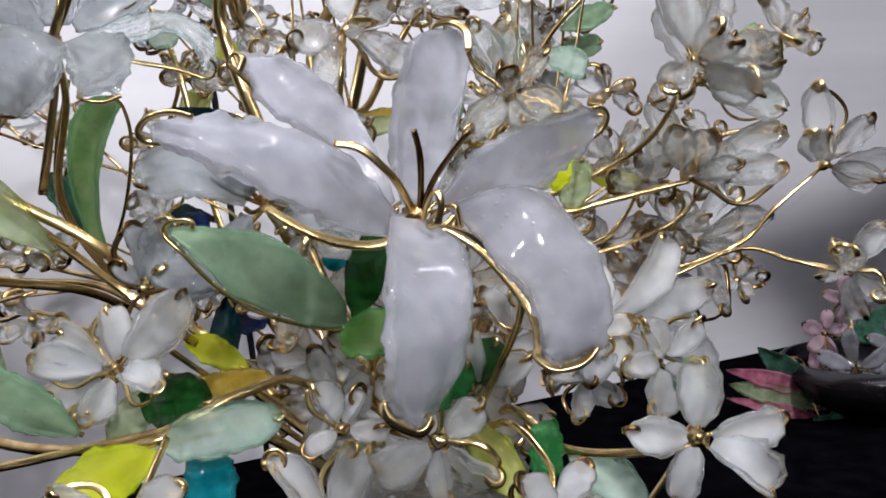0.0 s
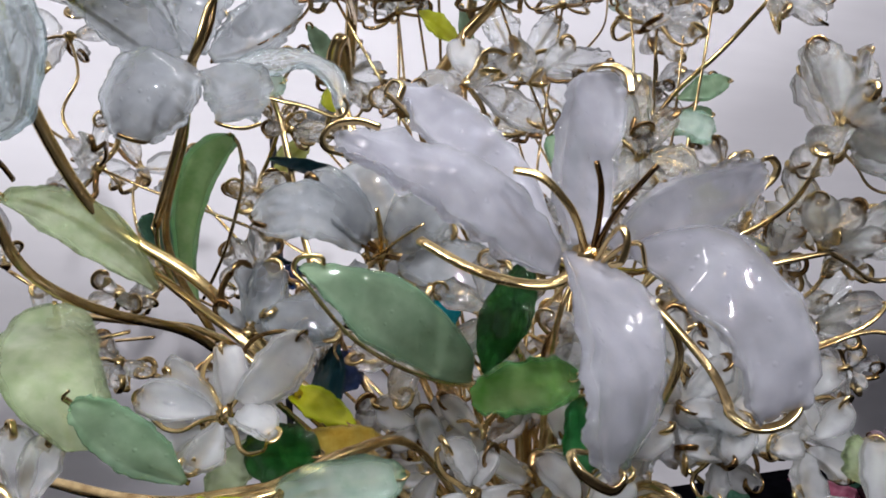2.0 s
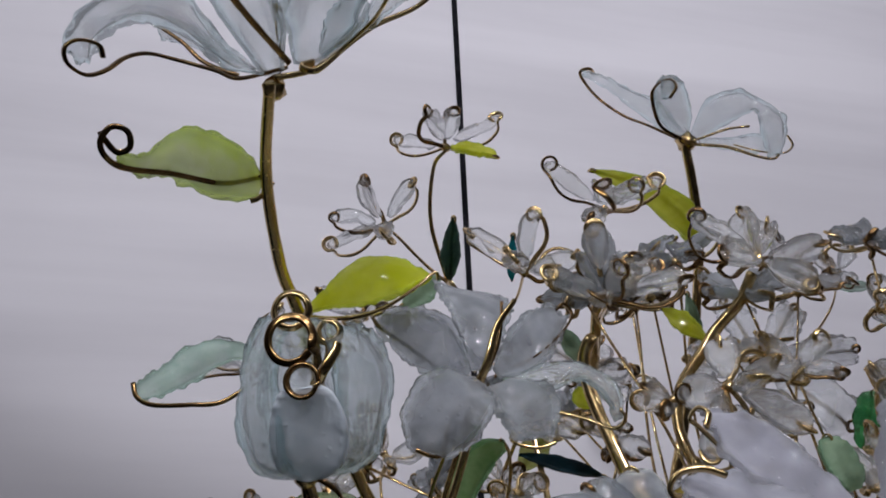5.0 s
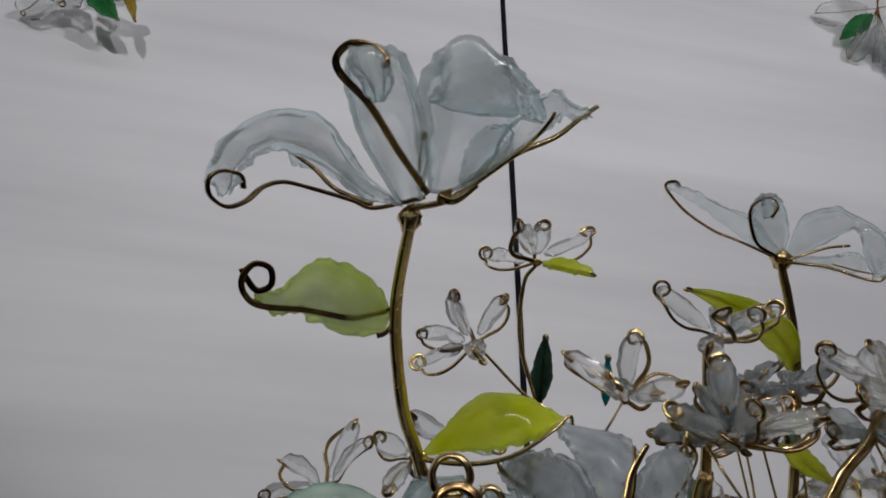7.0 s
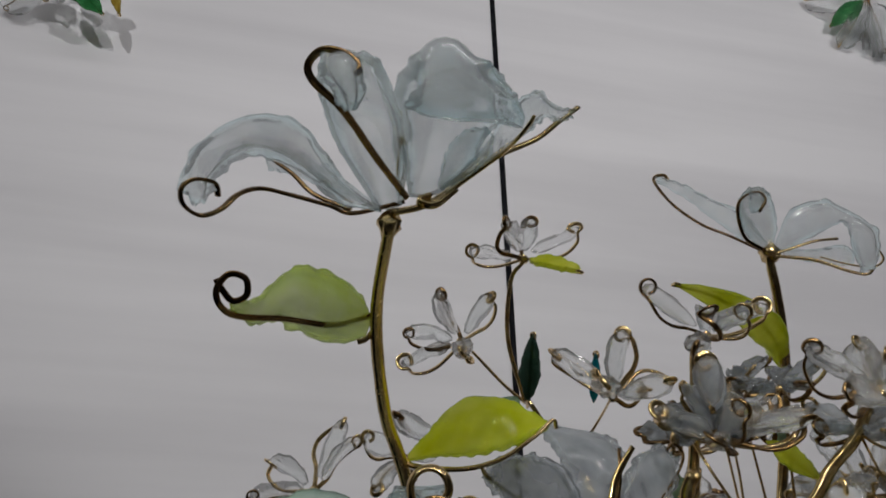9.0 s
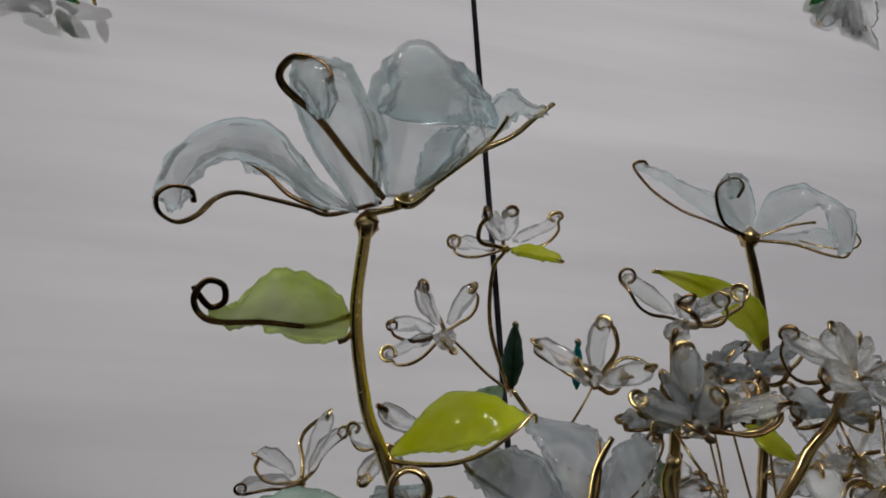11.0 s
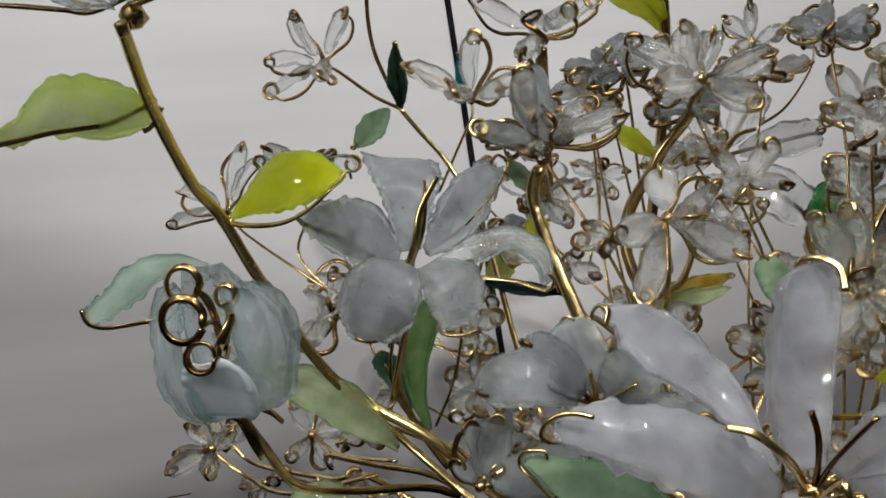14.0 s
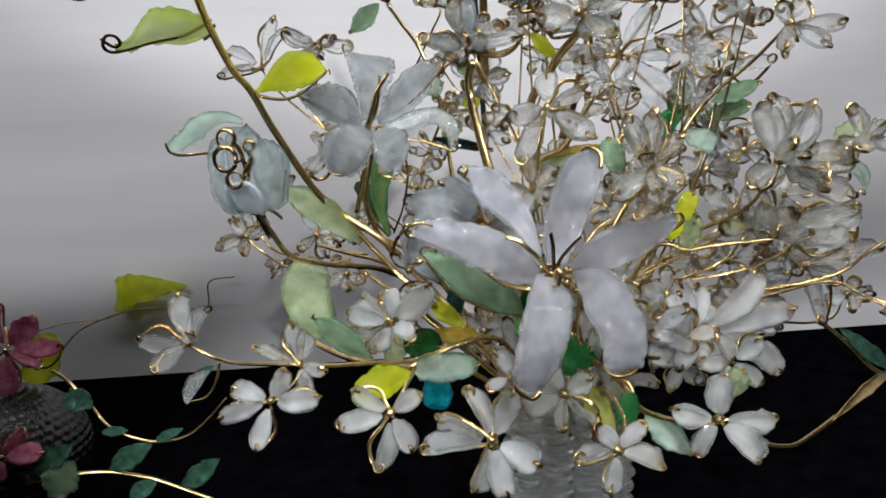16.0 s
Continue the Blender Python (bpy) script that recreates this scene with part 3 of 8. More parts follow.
# ---- the things ----
traced_flower("glass_lily", "large milky white glass lily with ruffled petals in brass wire", (0.0108, 0.2500, 0.2262), [
    dict(mat="milk", a=[(0.0041, 0.2535, 0.2280), (-0.0011, 0.2493, 0.2375), (-0.0107, 0.2442, 0.2475), (-0.0231, 0.2380, 0.2538), (-0.0363, 0.2309, 0.2563), (-0.0470, 0.2231, 0.2569), (-0.0522, 0.2147, 0.2544)],
         b=[(0.0016, 0.2489, 0.2206), (-0.0089, 0.2387, 0.2236), (-0.0168, 0.2304, 0.2292), (-0.0259, 0.2236, 0.2351), (-0.0339, 0.2185, 0.2417), (-0.0421, 0.2147, 0.2462), (-0.0504, 0.2125, 0.2507)], bulge=0.05, ruffle=0.003, wavy=0.0011),
    dict(mat="milk", a=[(0.0043, 0.2578, 0.2313), (-0.0028, 0.2654, 0.2519), (-0.0120, 0.2701, 0.2654), (-0.0213, 0.2724, 0.2750), (-0.0324, 0.2720, 0.2802), (-0.0432, 0.2690, 0.2800)],
         b=[(0.0008, 0.2553, 0.2271), (-0.0095, 0.2595, 0.2444), (-0.0254, 0.2621, 0.2554), (-0.0347, 0.2640, 0.2629), (-0.0390, 0.2654, 0.2716), (-0.0417, 0.2659, 0.2769)], bulge=-0.06, ruffle=0.003, wavy=0.0011),
    dict(mat="milk", a=[(0.0061, 0.2558, 0.2300), (0.0035, 0.2612, 0.2450), (0.0047, 0.2671, 0.2591), (0.0074, 0.2734, 0.2728), (0.0116, 0.2798, 0.2828), (0.0177, 0.2862, 0.2868)],
         b=[(0.0170, 0.2603, 0.2302), (0.0219, 0.2737, 0.2440), (0.0255, 0.2836, 0.2590), (0.0289, 0.2900, 0.2744), (0.0285, 0.2923, 0.2829), (0.0232, 0.2905, 0.2875)], bulge=0.05, ruffle=0.0018, wavy=0.0008),
    dict(mat="milk", a=[(0.0171, 0.2583, 0.2302), (0.0284, 0.2611, 0.2433), (0.0399, 0.2648, 0.2497), (0.0527, 0.2696, 0.2533), (0.0651, 0.2756, 0.2550), (0.0703, 0.2823, 0.2542)],
         b=[(0.0221, 0.2592, 0.2251), (0.0359, 0.2647, 0.2259), (0.0479, 0.2698, 0.2301), (0.0577, 0.2743, 0.2368), (0.0639, 0.2779, 0.2423), (0.0697, 0.2810, 0.2494)], bulge=0.06, ruffle=0.0024, wavy=0.0009),
    dict(mat="milk", a=[(0.0218, 0.2524, 0.2289), (0.0367, 0.2447, 0.2328), (0.0486, 0.2385, 0.2295), (0.0568, 0.2336, 0.2185), (0.0617, 0.2308, 0.2099), (0.0629, 0.2298, 0.1999), (0.0608, 0.2307, 0.1899), (0.0585, 0.2340, 0.1858)],
         b=[(0.0232, 0.2502, 0.2252), (0.0290, 0.2394, 0.2178), (0.0339, 0.2312, 0.2100), (0.0400, 0.2259, 0.2037), (0.0425, 0.2231, 0.1968), (0.0434, 0.2230, 0.1906), (0.0462, 0.2258, 0.1860), (0.0485, 0.2314, 0.1840)], bulge=-0.05, ruffle=0.002, wavy=0.0009),
    dict(mat="milk", a=[(0.0036, 0.2454, 0.2270), (0.0041, 0.2239, 0.2161), (0.0051, 0.2097, 0.2034), (0.0048, 0.2029, 0.1923), (0.0052, 0.2036, 0.1824), (0.0094, 0.2119, 0.1733)],
         b=[(0.0095, 0.2517, 0.2270), (0.0239, 0.2407, 0.2182), (0.0263, 0.2316, 0.2098), (0.0261, 0.2247, 0.2001), (0.0216, 0.2199, 0.1874), (0.0125, 0.2172, 0.1742)], bulge=-0.05, ruffle=0.002, wavy=0.0009),
], [
    ([(0.0050, 0.2573, 0.2233), (-0.0153, 0.2452, 0.2354), (-0.0355, 0.2299, 0.2461), (-0.0488, 0.2166, 0.2506), (-0.0529, 0.2135, 0.2516), (-0.0537, 0.2126, 0.2541), (-0.0508, 0.2130, 0.2571), (-0.0456, 0.2142, 0.2579), (-0.0405, 0.2154, 0.2564)], 0.001, 0.0011, "brass"),
    ([(0.0040, 0.2604, 0.2253), (-0.0124, 0.2721, 0.2461), (-0.0321, 0.2714, 0.2638), (-0.0436, 0.2687, 0.2754), (-0.0461, 0.2667, 0.2778), (-0.0435, 0.2661, 0.2809), (-0.0405, 0.2651, 0.2791), (-0.0417, 0.2637, 0.2745)], 0.0009, 0.001, "brass"),
    ([(0.0110, 0.2576, 0.2239), (0.0132, 0.2834, 0.2481), (0.0190, 0.2916, 0.2765), (0.0176, 0.2892, 0.2871), (0.0240, 0.2866, 0.2887), (0.0292, 0.2846, 0.2850), (0.0297, 0.2821, 0.2779)], 0.0009, 0.0011, "brass"),
    ([(0.0152, 0.2599, 0.2252), (0.0368, 0.2695, 0.2346), (0.0595, 0.2790, 0.2426), (0.0696, 0.2809, 0.2480), (0.0728, 0.2803, 0.2523), (0.0711, 0.2794, 0.2556), (0.0680, 0.2783, 0.2554)], 0.0011, 0.0011, "brass"),
    ([(0.0166, 0.2627, 0.2224), (0.0296, 0.2607, 0.2128), (0.0421, 0.2510, 0.1958), (0.0433, 0.2385, 0.1880), (0.0426, 0.2323, 0.1855), (0.0471, 0.2293, 0.1826), (0.0542, 0.2297, 0.1836), (0.0583, 0.2311, 0.1873), (0.0570, 0.2321, 0.1887)], 0.0012, 0.0012, "brass"),
    ([(0.0110, 0.2555, 0.2223), (0.0125, 0.2279, 0.2000), (0.0078, 0.2194, 0.1812), (0.0019, 0.2141, 0.1805), (0.0038, 0.2109, 0.1763), (0.0101, 0.2119, 0.1724), (0.0135, 0.2142, 0.1744), (0.0121, 0.2163, 0.1762)], 0.0011, 0.0012, "brass"),
    ([(0.0088, 0.2514, 0.2227), (0.0002, 0.2487, 0.2187), (-0.0107, 0.2473, 0.2198), (-0.0224, 0.2501, 0.2242), (-0.0358, 0.2561, 0.2322)], 0.0016, 0.0014, "gold"),
    ([(0.0114, 0.2516, 0.2241), (0.0076, 0.2421, 0.2350), (0.0032, 0.2374, 0.2415), (-0.0023, 0.2354, 0.2465), (-0.0090, 0.2353, 0.2483)], 0.0011, 0.001, "gold"),
    ([(0.0114, 0.2516, 0.2241), (0.0134, 0.2444, 0.2345), (0.0140, 0.2410, 0.2438), (0.0129, 0.2404, 0.2507)], 0.001, 0.0009, "dark_brass"),
    ([(0.0118, 0.2516, 0.2240), (0.0161, 0.2445, 0.2343), (0.0216, 0.2412, 0.2416), (0.0284, 0.2390, 0.2489)], 0.0011, 0.001, "dark_brass"),
    ([(0.0124, 0.2496, 0.2236), (0.0155, 0.2402, 0.2304), (0.0180, 0.2364, 0.2328), (0.0193, 0.2352, 0.2293), (0.0177, 0.2358, 0.2240), (0.0150, 0.2376, 0.2231)], 0.001, 0.0009, "brass"),
    ([(0.0132, 0.2496, 0.2232), (0.0189, 0.2401, 0.2280), (0.0232, 0.2383, 0.2283), (0.0243, 0.2390, 0.2223)], 0.001, 0.0009, "brass"),
    ([(0.0105, 0.2495, 0.2242), (0.0087, 0.2459, 0.2301), (0.0081, 0.2450, 0.2334)], 0.0007, 0.0006, "dark_brass"),
], core=0.0036)
stem("thick brass stem under the large lily", [(0.0110, 0.2632, 0.2235), (0.0289, 0.2757, 0.2151), (0.0416, 0.2829, 0.1945), (0.0264, 0.3094, 0.1556), (0.0095, 0.3355, 0.1143), (-0.0050, 0.3500, 0.0900)], 0.0016, 0.0020, "brass")
traced_flower("glass_lily", "frosted grey-white glass lily with broad petals and brass stamens", (-0.1228, 0.3078, 0.2993), [
    dict(mat="haze", a=[(-0.1246, 0.3067, 0.3054), (-0.1309, 0.3035, 0.3237), (-0.1439, 0.2960, 0.3291), (-0.1566, 0.2883, 0.3246)],
         b=[(-0.1265, 0.3056, 0.2988), (-0.1407, 0.2990, 0.3021), (-0.1502, 0.2935, 0.3088), (-0.1585, 0.2881, 0.3192)], bulge=0.1, ruffle=0.0028, wavy=0.0009),
    dict(mat="haze", a=[(-0.1268, 0.3082, 0.3050), (-0.1329, 0.3132, 0.3255), (-0.1402, 0.3204, 0.3396), (-0.1467, 0.3261, 0.3493)],
         b=[(-0.1174, 0.3110, 0.3053), (-0.1130, 0.3194, 0.3234), (-0.1125, 0.3292, 0.3343), (-0.1157, 0.3360, 0.3423)], bulge=-0.08, ruffle=0.0028, wavy=0.0009),
    dict(mat="haze", a=[(-0.1166, 0.3102, 0.3061), (-0.1123, 0.3197, 0.3222), (-0.1052, 0.3375, 0.3371), (-0.0952, 0.3527, 0.3421)],
         b=[(-0.1138, 0.3103, 0.3019), (-0.1024, 0.3239, 0.3059), (-0.0941, 0.3420, 0.3221), (-0.0914, 0.3553, 0.3363)], bulge=0.1, ruffle=0.0028, wavy=0.0009),
    dict(mat="haze", a=[(-0.1235, 0.3043, 0.3014), (-0.1359, 0.2931, 0.3025), (-0.1464, 0.2928, 0.2917), (-0.1476, 0.2956, 0.2776), (-0.1440, 0.2970, 0.2731)],
         b=[(-0.1181, 0.3062, 0.2967), (-0.1144, 0.2964, 0.2888), (-0.1171, 0.2944, 0.2777), (-0.1271, 0.2959, 0.2722), (-0.1352, 0.2978, 0.2712)],
         m=[(-0.1201, 0.3033, 0.2992), (-0.1236, 0.2931, 0.2961), (-0.1283, 0.2891, 0.2880), (-0.1343, 0.2913, 0.2772), (-0.1393, 0.2965, 0.2716)], ruffle=0.0024, wavy=0.0009),
    dict(mat="haze", a=[(-0.1180, 0.3052, 0.2972), (-0.1132, 0.2968, 0.2887), (-0.1085, 0.2905, 0.2806), (-0.1039, 0.2860, 0.2750)],
         b=[(-0.1094, 0.3085, 0.3013), (-0.0944, 0.3039, 0.2982), (-0.0897, 0.2956, 0.2884), (-0.0908, 0.2879, 0.2747)], bulge=-0.16, ruffle=0.0024, wavy=0.0009),
    dict(mat="aqua", a=[(-0.1113, 0.3091, 0.3004), (-0.0994, 0.3205, 0.3079), (-0.0843, 0.3312, 0.3100), (-0.0716, 0.3316, 0.3004), (-0.0686, 0.3251, 0.2875)],
         b=[(-0.1093, 0.3089, 0.2971), (-0.0949, 0.3143, 0.2973), (-0.0839, 0.3194, 0.3014), (-0.0754, 0.3203, 0.2953), (-0.0714, 0.3202, 0.2854)], bulge=-0.1, ruffle=0.0014),
], [
    ([(-0.1215, 0.3041, 0.2976), (-0.1167, 0.3027, 0.3080), (-0.1138, 0.3047, 0.3207), (-0.1073, 0.3099, 0.3330)], 0.0016, 0.001, "brass"),
    ([(-0.1193, 0.3035, 0.3006), (-0.1142, 0.3052, 0.3120), (-0.1122, 0.3061, 0.3228), (-0.1121, 0.3075, 0.3321)], 0.0009, 0.0006, "dark_brass"),
    ([(-0.1227, 0.3090, 0.2975), (-0.1335, 0.3075, 0.3019), (-0.1460, 0.2998, 0.3121), (-0.1557, 0.2911, 0.3185), (-0.1580, 0.2859, 0.3226), (-0.1544, 0.2858, 0.3243)], 0.0009, 0.0009, "brass"),
    ([(-0.1166, 0.3135, 0.3034), (-0.1035, 0.3293, 0.3134), (-0.0942, 0.3468, 0.3272), (-0.0897, 0.3567, 0.3384), (-0.0929, 0.3543, 0.3434), (-0.0965, 0.3514, 0.3396)], 0.0009, 0.001, "dark_brass"),
    ([(-0.1194, 0.3027, 0.2974), (-0.1315, 0.3041, 0.2854), (-0.1336, 0.3002, 0.2729), (-0.1365, 0.2953, 0.2712), (-0.1420, 0.2924, 0.2732)], 0.001, 0.001, "dark_brass"),
    ([(-0.1172, 0.3096, 0.2969), (-0.1072, 0.2972, 0.2798), (-0.1044, 0.2859, 0.2743), (-0.0962, 0.2854, 0.2722), (-0.0902, 0.2871, 0.2740)], 0.001, 0.001, "brass"),
    ([(-0.1177, 0.3115, 0.2978), (-0.1013, 0.3211, 0.2923), (-0.0845, 0.3265, 0.2883), (-0.0725, 0.3262, 0.2838), (-0.0681, 0.3242, 0.2870), (-0.0696, 0.3224, 0.2907)], 0.001, 0.001, "brass"),
    ([(-0.1213, 0.3084, 0.2974), (-0.1261, 0.3103, 0.2800), (-0.1323, 0.3140, 0.2623), (-0.1406, 0.3202, 0.2437)], 0.0013, 0.0015, "brass"),
], core=0.0030, stem=[(-0.1369, 0.3393, 0.2812), (-0.1486, 0.3484, 0.2487), (-0.1475, 0.3573, 0.2276), (-0.1366, 0.3685, 0.2015)])
flower("glass_lily", "frosted white glass lily half hidden among stems", (-0.0600, 0.3470, 0.2330), (0.21, -0.88, 0.42), "haze",
       [(-0.0690, 0.3445, 0.2695), (-0.0858, 0.3341, 0.2626), ((-0.1038, 0.3244, 0.2445), (-0.0822, 0.3268, 0.2485), 1.00), (-0.0337, 0.3395, 0.2510), ((-0.0100, 0.3497, 0.2235), (-0.0344, 0.3394, 0.2269), 1.00), ((-0.1032, 0.3304, 0.2101), (-0.0816, 0.3335, 0.2099), 1.00)], 0.0240, profile='lily', wire=0.001, loop=0.0034, thick=0.003, ruffle=0.05, bow=0.12, cup=0.05, core=0.0026, stem_r=0.0014, stem=[(-0.0592, 0.3895, 0.2041), (-0.0050, 0.3500, 0.0900)], stamens=[[(-0.0583, 0.3356, 0.2412), (-0.0591, 0.3319, 0.2496)], [(-0.0521, 0.3372, 0.2371), (-0.0411, 0.3336, 0.2433)], [(-0.0629, 0.3368, 0.2301), (-0.0647, 0.3321, 0.2321)]])
traced_flower("glass_lily", "pale aqua glass lily open upwards on a brass stem", (-0.1745, 0.223, 0.3881), [
    dict(mat="aqua", a=[(-0.1818, 0.2141, 0.3931), (-0.1877, 0.2031, 0.3997), (-0.1922, 0.1916, 0.4078), (-0.2042, 0.1844, 0.4104), (-0.2151, 0.1772, 0.4000), (-0.2178, 0.1724, 0.3854), (-0.2170, 0.1729, 0.3782), (-0.2169, 0.1780, 0.3775)],
         b=[(-0.1736, 0.2134, 0.3880), (-0.1852, 0.2088, 0.3900), (-0.1986, 0.2014, 0.4011), (-0.2092, 0.1961, 0.4053), (-0.2150, 0.1890, 0.3976), (-0.2145, 0.1824, 0.3883), (-0.2135, 0.1801, 0.3820), (-0.2143, 0.1797, 0.3778)], bulge=0.22, ruffle=0.0026, rim=0.0014),
    dict(mat="aqua", a=[(-0.1781, 0.2223, 0.3952), (-0.1928, 0.2166, 0.4066), (-0.2048, 0.2122, 0.4126), (-0.2125, 0.2078, 0.4122), (-0.2140, 0.2070, 0.4106)],
         b=[(-0.1782, 0.2229, 0.3939), (-0.1910, 0.2192, 0.3982), (-0.2020, 0.2151, 0.4043), (-0.2108, 0.2114, 0.4063), (-0.2131, 0.2094, 0.4066)], ruffle=0.0016),
    dict(mat="aqua", a=[(-0.1760, 0.2170, 0.3909), (-0.1793, 0.1950, 0.3975), (-0.1785, 0.1771, 0.4009), (-0.1740, 0.1620, 0.4011), (-0.1682, 0.1524, 0.3983), (-0.1663, 0.1493, 0.3918), (-0.1625, 0.1503, 0.3854), (-0.1599, 0.1528, 0.3821)],
         b=[(-0.1693, 0.2184, 0.3920), (-0.1619, 0.2016, 0.3993), (-0.1582, 0.1848, 0.4022), (-0.1571, 0.1711, 0.4023), (-0.1579, 0.1597, 0.4013), (-0.1582, 0.1519, 0.3959), (-0.1563, 0.1508, 0.3881), (-0.1573, 0.1528, 0.3814)],
         m=[(-0.1753, 0.2235, 0.3943), (-0.1733, 0.2054, 0.4033), (-0.1716, 0.1892, 0.4086), (-0.1671, 0.1705, 0.4066), (-0.1626, 0.1557, 0.4018), (-0.1612, 0.1485, 0.3940), (-0.1584, 0.1480, 0.3854), (-0.1585, 0.1522, 0.3808)], ruffle=0.0016),
    dict(mat="aqua", a=[(-0.1681, 0.2238, 0.3980), (-0.1670, 0.2115, 0.4064), (-0.1627, 0.1937, 0.4094), (-0.1562, 0.1809, 0.4109), (-0.1509, 0.1757, 0.4104), (-0.1509, 0.1735, 0.4012), (-0.1528, 0.1738, 0.3951)],
         b=[(-0.1581, 0.2256, 0.4001), (-0.1462, 0.2242, 0.4095), (-0.1335, 0.2124, 0.4171), (-0.1330, 0.1978, 0.4185), (-0.1343, 0.1878, 0.4146), (-0.1264, 0.1918, 0.4091), (-0.1249, 0.1939, 0.3993)],
         m=[(-0.1643, 0.2284, 0.4002), (-0.1582, 0.2239, 0.4166), (-0.1532, 0.2078, 0.4280), (-0.1483, 0.1887, 0.4272), (-0.1435, 0.1794, 0.4209), (-0.1406, 0.1781, 0.4049), (-0.1410, 0.1810, 0.3946)], ruffle=0.0034, rim=0.0013, wavy=0.0009),
    dict(mat="aqua", a=[(-0.1579, 0.2213, 0.3996), (-0.1549, 0.2170, 0.4072), (-0.1490, 0.2142, 0.4138), (-0.1405, 0.2147, 0.4154)],
         b=[(-0.1568, 0.2222, 0.3985), (-0.1475, 0.2219, 0.4022), (-0.1405, 0.2201, 0.4072), (-0.1383, 0.2168, 0.4126)], ruffle=0.0016),
    dict(mat="aqua", a=[(-0.1583, 0.2261, 0.4014), (-0.1447, 0.2242, 0.4126), (-0.1319, 0.2213, 0.4278), (-0.1252, 0.2233, 0.4321), (-0.1199, 0.2287, 0.4294), (-0.1148, 0.2333, 0.4301)],
         b=[(-0.1567, 0.2274, 0.3998), (-0.1434, 0.2267, 0.4086), (-0.1292, 0.2268, 0.4188), (-0.1236, 0.2277, 0.4247), (-0.1194, 0.2311, 0.4250), (-0.1144, 0.2342, 0.4285)], ruffle=0.003, rim=0.0012),
], [
    ([(-0.1688, 0.2206, 0.3948), (-0.1842, 0.2162, 0.3900), (-0.1903, 0.2096, 0.3901), (-0.2007, 0.2024, 0.3914), (-0.2076, 0.1969, 0.3913), (-0.2112, 0.1913, 0.3866), (-0.2127, 0.1857, 0.3786), (-0.2163, 0.1818, 0.3750), (-0.2179, 0.1754, 0.3752), (-0.2174, 0.1725, 0.3788), (-0.2153, 0.1746, 0.3826), (-0.2126, 0.1803, 0.3843), (-0.2130, 0.1838, 0.3820)], 0.0011, 0.0009, "dark_brass"),
    ([(-0.1857, 0.2170, 0.3920), (-0.1982, 0.2148, 0.3980), (-0.2055, 0.2113, 0.4051), (-0.2135, 0.2072, 0.4106)], 0.001, 0.0007, "dark_brass"),
    ([(-0.1673, 0.2186, 0.3949), (-0.1687, 0.1949, 0.3949), (-0.1688, 0.1696, 0.3942), (-0.1716, 0.1557, 0.3944), (-0.1713, 0.1513, 0.3965), (-0.1670, 0.1500, 0.3991), (-0.1608, 0.1506, 0.3971), (-0.1566, 0.1499, 0.3918), (-0.1578, 0.1499, 0.3890)], 0.001, 0.0009, "dark_brass"),
    ([(-0.1729, 0.2193, 0.3904), (-0.1643, 0.2245, 0.3944), (-0.1588, 0.2281, 0.3994), (-0.1475, 0.2282, 0.4079), (-0.1391, 0.2290, 0.4134), (-0.1272, 0.2317, 0.4195), (-0.1196, 0.2328, 0.4260), (-0.1129, 0.2342, 0.4318)], 0.0018, 0.001, "brass"),
    ([(-0.1603, 0.2269, 0.3964), (-0.1503, 0.2246, 0.4021), (-0.1365, 0.2158, 0.4045), (-0.1287, 0.2067, 0.4039), (-0.1243, 0.2024, 0.4056), (-0.1227, 0.2010, 0.4071)], 0.0012, 0.001, "brass"),
    ([(-0.1599, 0.1882, 0.4059), (-0.1623, 0.1974, 0.4026), (-0.1667, 0.2071, 0.3994), (-0.1692, 0.2172, 0.3965)], 0.0004, 0.0004, "brass"),
    ([(-0.1618, 0.2255, 0.3983), (-0.1644, 0.2218, 0.3950), (-0.1591, 0.2230, 0.3934), (-0.1519, 0.2235, 0.3987)], 0.0016, 0.0007, "brass"),
], core=0.0042)
